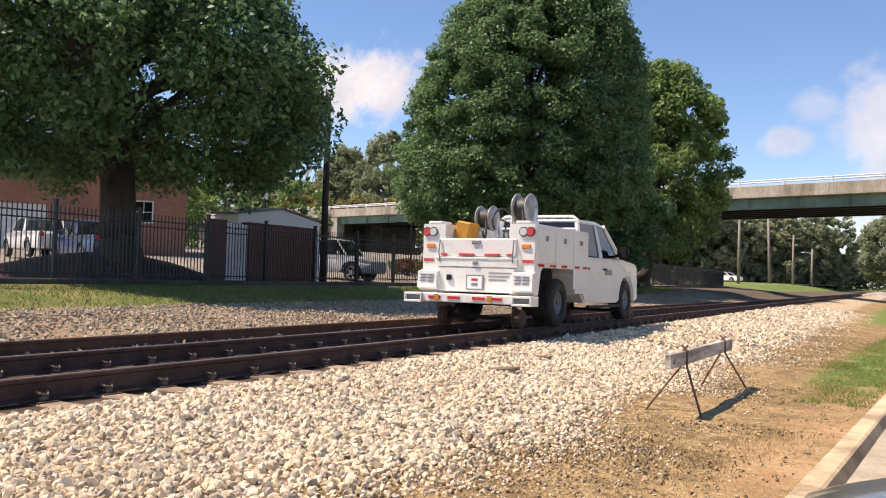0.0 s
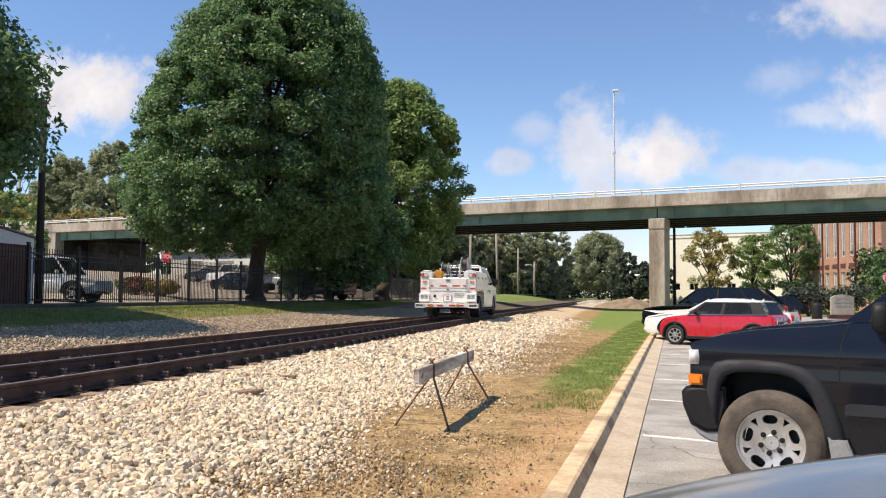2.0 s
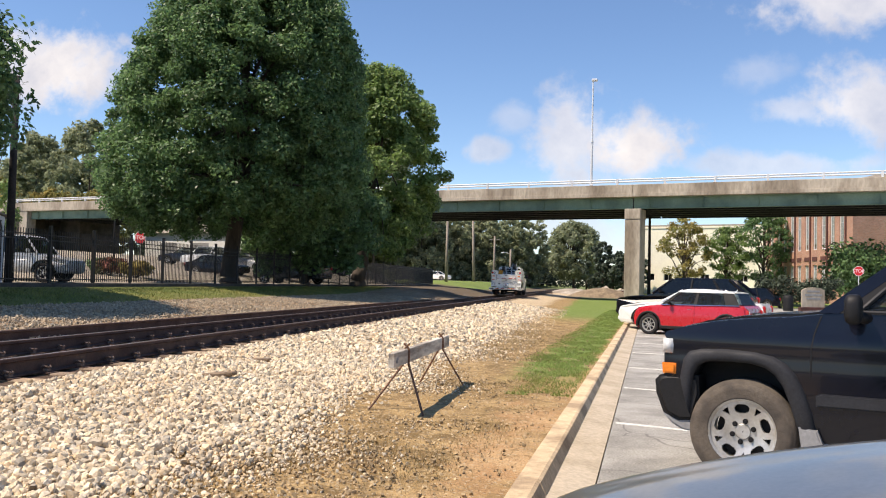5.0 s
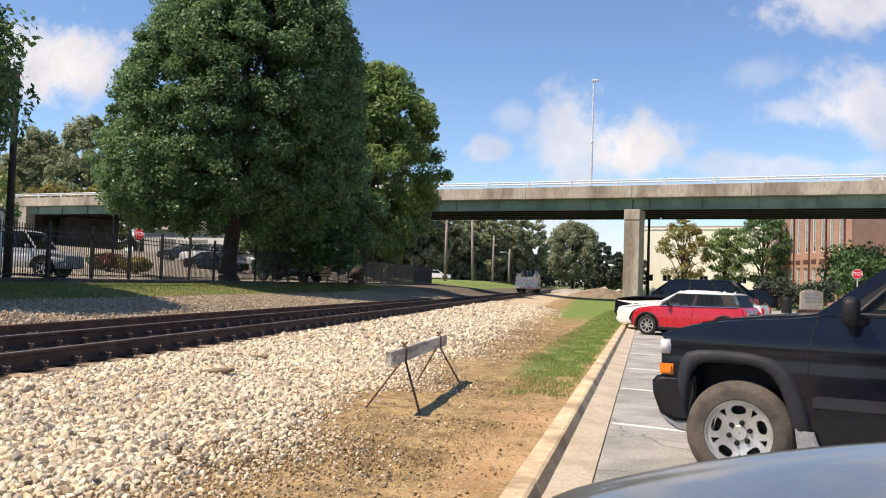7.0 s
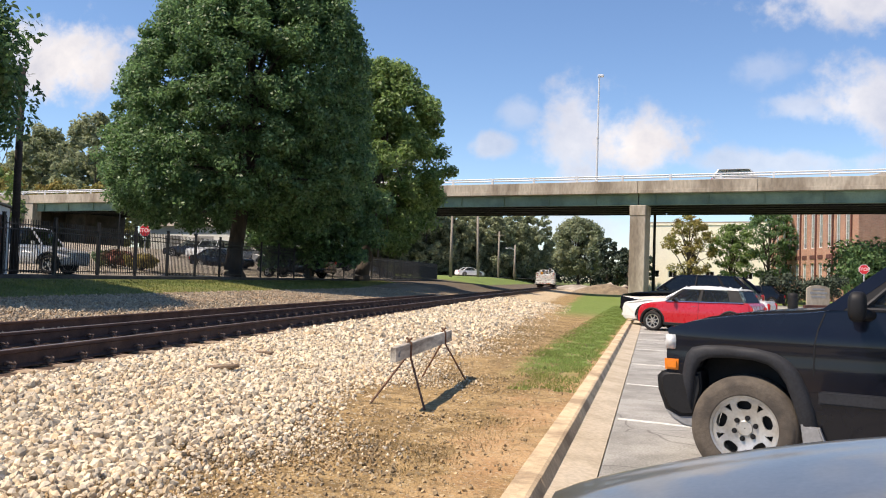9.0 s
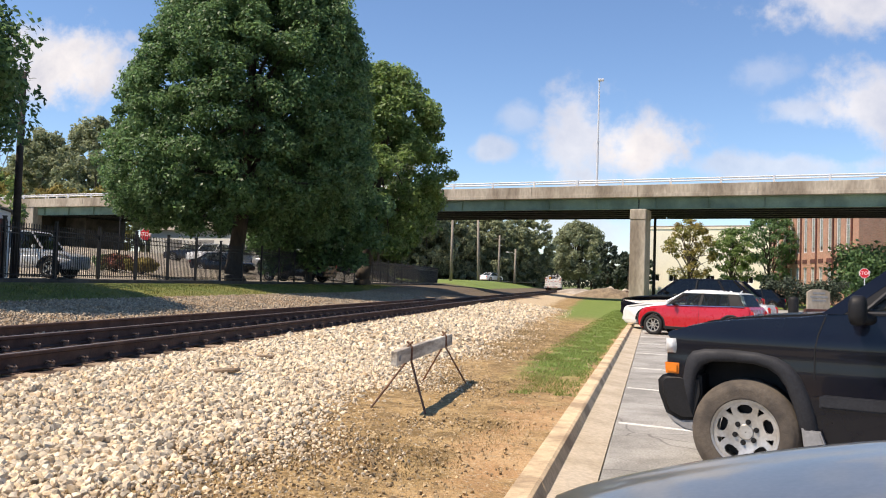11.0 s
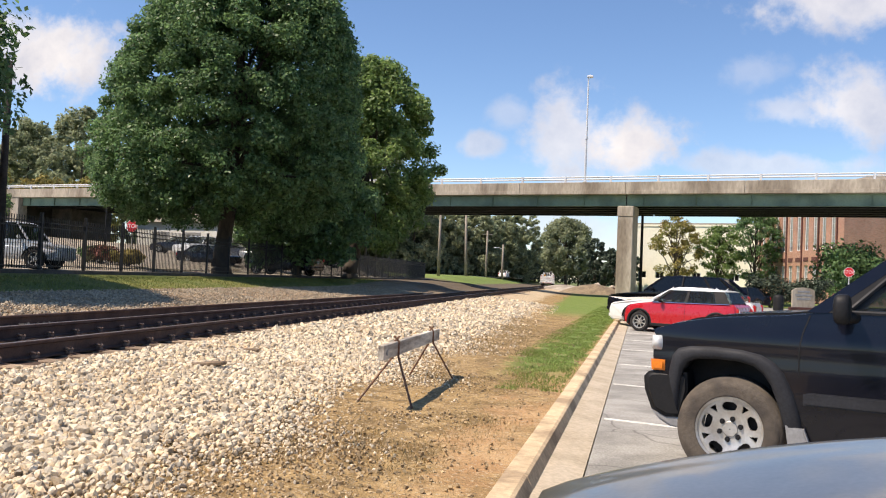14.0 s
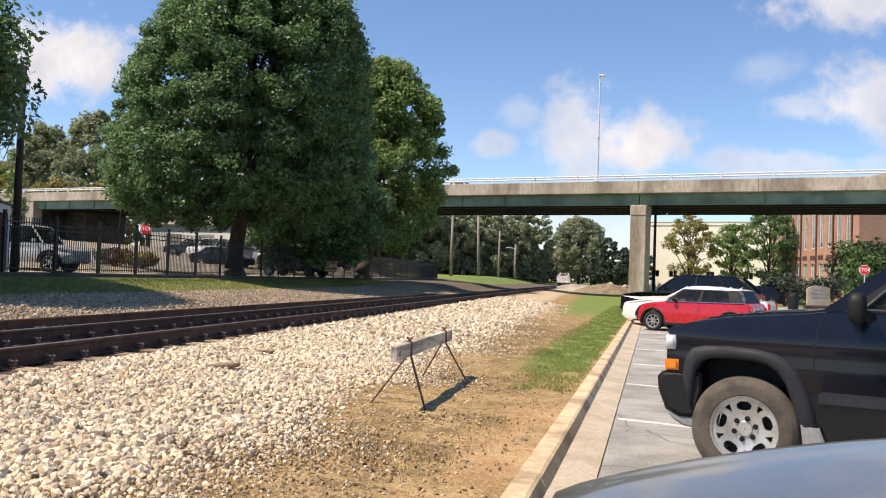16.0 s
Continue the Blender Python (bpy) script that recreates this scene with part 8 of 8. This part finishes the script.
def wood(name, label, rows, seed, mat_, leaf, per):
    """A far wood: many crowns run together, as one mass of leaves."""
    rng = random.Random(seed)
    cl = []
    for x, y, z, h, r in rows:
        n = max(24, int(120 * r / 5))
        for c in crown_clumps(rng, h, h * 0.12, r, n, r * 0.17, (0, 0), ROUND, 0.25, 1.6):
            cl.append((x + c[0], y + c[1], z + c[2], c[3]))
    w = leaves(name, cl, int(per * 0.55), leaf, seed, mat_, None)
    tagged(w, label, "trees", kind="stuff")
    bm = bmesh.new()
    for x, y, z, h, r in rows:
        tube(bm, (x, y, z - 0.5), (x, y, z + h * 0.7), 0.3, 0.1, 6, False)
    tagged(finish(name + "_trunks", bm, M["bark"]), label.replace("trees", "tree trunks"), "tree trunks", kind="stuff")


rng_w = random.Random(77)
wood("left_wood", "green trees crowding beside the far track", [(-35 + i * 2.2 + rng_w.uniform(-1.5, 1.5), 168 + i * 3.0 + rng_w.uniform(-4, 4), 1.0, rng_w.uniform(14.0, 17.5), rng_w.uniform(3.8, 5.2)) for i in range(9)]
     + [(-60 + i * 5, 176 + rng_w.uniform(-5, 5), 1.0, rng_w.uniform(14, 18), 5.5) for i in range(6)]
     + [(-44 + i * 3.4, 190 + i * 2.0 + rng_w.uniform(-3, 3), 1.0, rng_w.uniform(8, 12), 5.0) for i in range(9)] + [(-33 + i * 2.6, 172 + i * 3.2, 1.0, rng_w.uniform(4, 6.5), 3.0) for i in range(8)], 61, M["leaf_hazed"], 0.34, 120)
# the shade on these crowns is put into their dark leaf colour
wood("shade_wood", "trees with leaves coloured dark for shade beside the far track", [(-18.5 + i * 0.6, 205 + i * 14, 0.5, rng_w.uniform(6, 8.5), 3.6) for i in range(6)] + [(1.0 + i * 1.7, 150 - i * 1.0 + rng_w.uniform(-2, 2), 0.2, rng_w.uniform(6.8, 9.0), 2.6) for i in range(4)]
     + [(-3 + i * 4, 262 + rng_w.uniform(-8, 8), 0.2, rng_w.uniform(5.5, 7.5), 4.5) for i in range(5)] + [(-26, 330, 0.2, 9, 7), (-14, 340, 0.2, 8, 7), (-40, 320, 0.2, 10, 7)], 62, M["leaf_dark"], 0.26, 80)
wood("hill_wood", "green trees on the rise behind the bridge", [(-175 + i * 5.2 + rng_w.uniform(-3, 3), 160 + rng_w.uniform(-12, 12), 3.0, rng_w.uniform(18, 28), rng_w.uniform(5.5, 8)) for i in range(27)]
     + [(-62 + i * 5, 112 + rng_w.uniform(-4, 4), 1.0, rng_w.uniform(8, 11), 4.5) for i in range(0)], 63, M["leaf_hazed"], 0.40, 110)
wood("autumn_wood", "yellowing trees behind the bridge approach", [(-93 + i * 5.5, 112 + i * 3 + rng_w.uniform(-2, 2), 2.0, rng_w.uniform(11, 15), 4.6) for i in range(4)], 64, M["leaf_autumn"], 0.28, 80)
wood("lot_wood", "green trees behind the white storage building", [(-62, 66, 1.2, 10.5, 4.0), (-57, 71, 1.2, 9.5, 3.6), (-66, 60, 1.2, 12, 4.4)], 65, M["leaf_yellow"], 0.2, 100)
wood("end_wood", "distant trees closing the view", [(-400 + i * 26, 620 + rng_w.uniform(-30, 30), 0, rng_w.uniform(12, 20), 16) for i in range(14)] + [(20 + i * 26, 600 + rng_w.uniform(-30, 30), 0, rng_w.uniform(10, 16), 16) for i in range(16)], 66, M["leaf_hazed"], 0.9, 40)


def build_wires():
    t = thing("overhead_wires", None, "thin overhead wires strung across the upper lot", "wires")
    for k, (a, b) in enumerate((((-93, 119, 20.5), (-20.3, 27.1, 8.2)), ((-93, 119.5, 19.4), (-20.3, 27.1, 7.7)), ((-93, 118.5, 18.4), (-20.3, 27.1, 7.2)))):
        a, b = Vector(a), Vector(b)
        bm = bmesh.new()
        pts = [a.lerp(b, i / 14) - Vector((0, 0, 4.5 * (1 - (2 * i / 14 - 1) ** 2) * 0.5)) for i in range(15)]
        pipe(bm, pts, 0.028, 4)
        part("wire", bm, M["wire"], t)


build_wires()


# ---- what moves ----
def motions():
    mid = (RAIL_NEAR + RAIL_FAR) / 2
    # seconds and the place of the truck's tail along the track
    drive = [(0, 13.2), (0.5, 18.0), (1, 23.0), (1.5, 27.9), (2, 32.8), (2.5, 37.8), (3, 42.9), (3.5, 48.0), (4, 53.2), (4.5, 58.4), (5.75, 71.4), (7, 84.6), (8, 94.8), (9, 104.2), (10, 112.8), (11.5, 124.2), (13, 134.6), (14.5, 144.4), (16, 153.5)]
    walk(TRUCK, [(t, pose(mid, y, TIE_TOP + 0.186 + 0.002)) for t, y in drive])
    turns = []
    t = 0.0
    while t <= 16.0001:
        for (a, b), (c, d) in zip(drive, drive[1:]):
            if a <= t <= c:
                turns.append((t, b + (d - b) * (t - a) / (c - a) - 13.2))
                break
        t += 1 / 30
    for w, x, y in SPIN:
        walk(w, [(t, pose(x, y, 0.44, -math.degrees(d / 0.44))) for t, d in turns])
    walk(ROAD_CAR, [(t, pose(x, y, z, 0, 0, a)) for t, x, y, z, a in ROAD_WAY])
    for ob, lane, rows in ((BRIDGE_CAR, 3.2, BRIDGE_A), (BRIDGE_VAN, 6.6, BRIDGE_B)):
        walk(ob, [(t, BRIDGE @ pose(k, lane, BR_Z + 1.352, 0, 0, 180)) for t, k in rows])


ROAD_WAY = [(0, -22.6, 131.0, 1.72, 160), (4.7, -22.4, 131.2, 1.72, 160), (6.0, -22.4, 131.4, 1.72, 175), (7.0, -22.2, 132.5, 1.72, 190), (8.0, -19.8, 135.5, 1.72, 205), (9.0, -19.0, 139.0, 1.72, 215), (11.5, -17.4, 156.0, 1.72, 245), (13.0, -17.2, 172.0, 1.72, 262), (14.5, -17.2, 187.0, 1.72, 266), (16.0, -14.9, 208.0, 1.72, 266)]
BRIDGE_A = [(0, -100.0), (4.7, -48.0), (7.2, -8.5), (7.8, 1.4), (11.0, 48.0), (16.0, 68.0)]
BRIDGE_B = [(0, -104.0), (9.0, -84.0), (13.0, -50.0), (16.0, -8.0)]
motions()
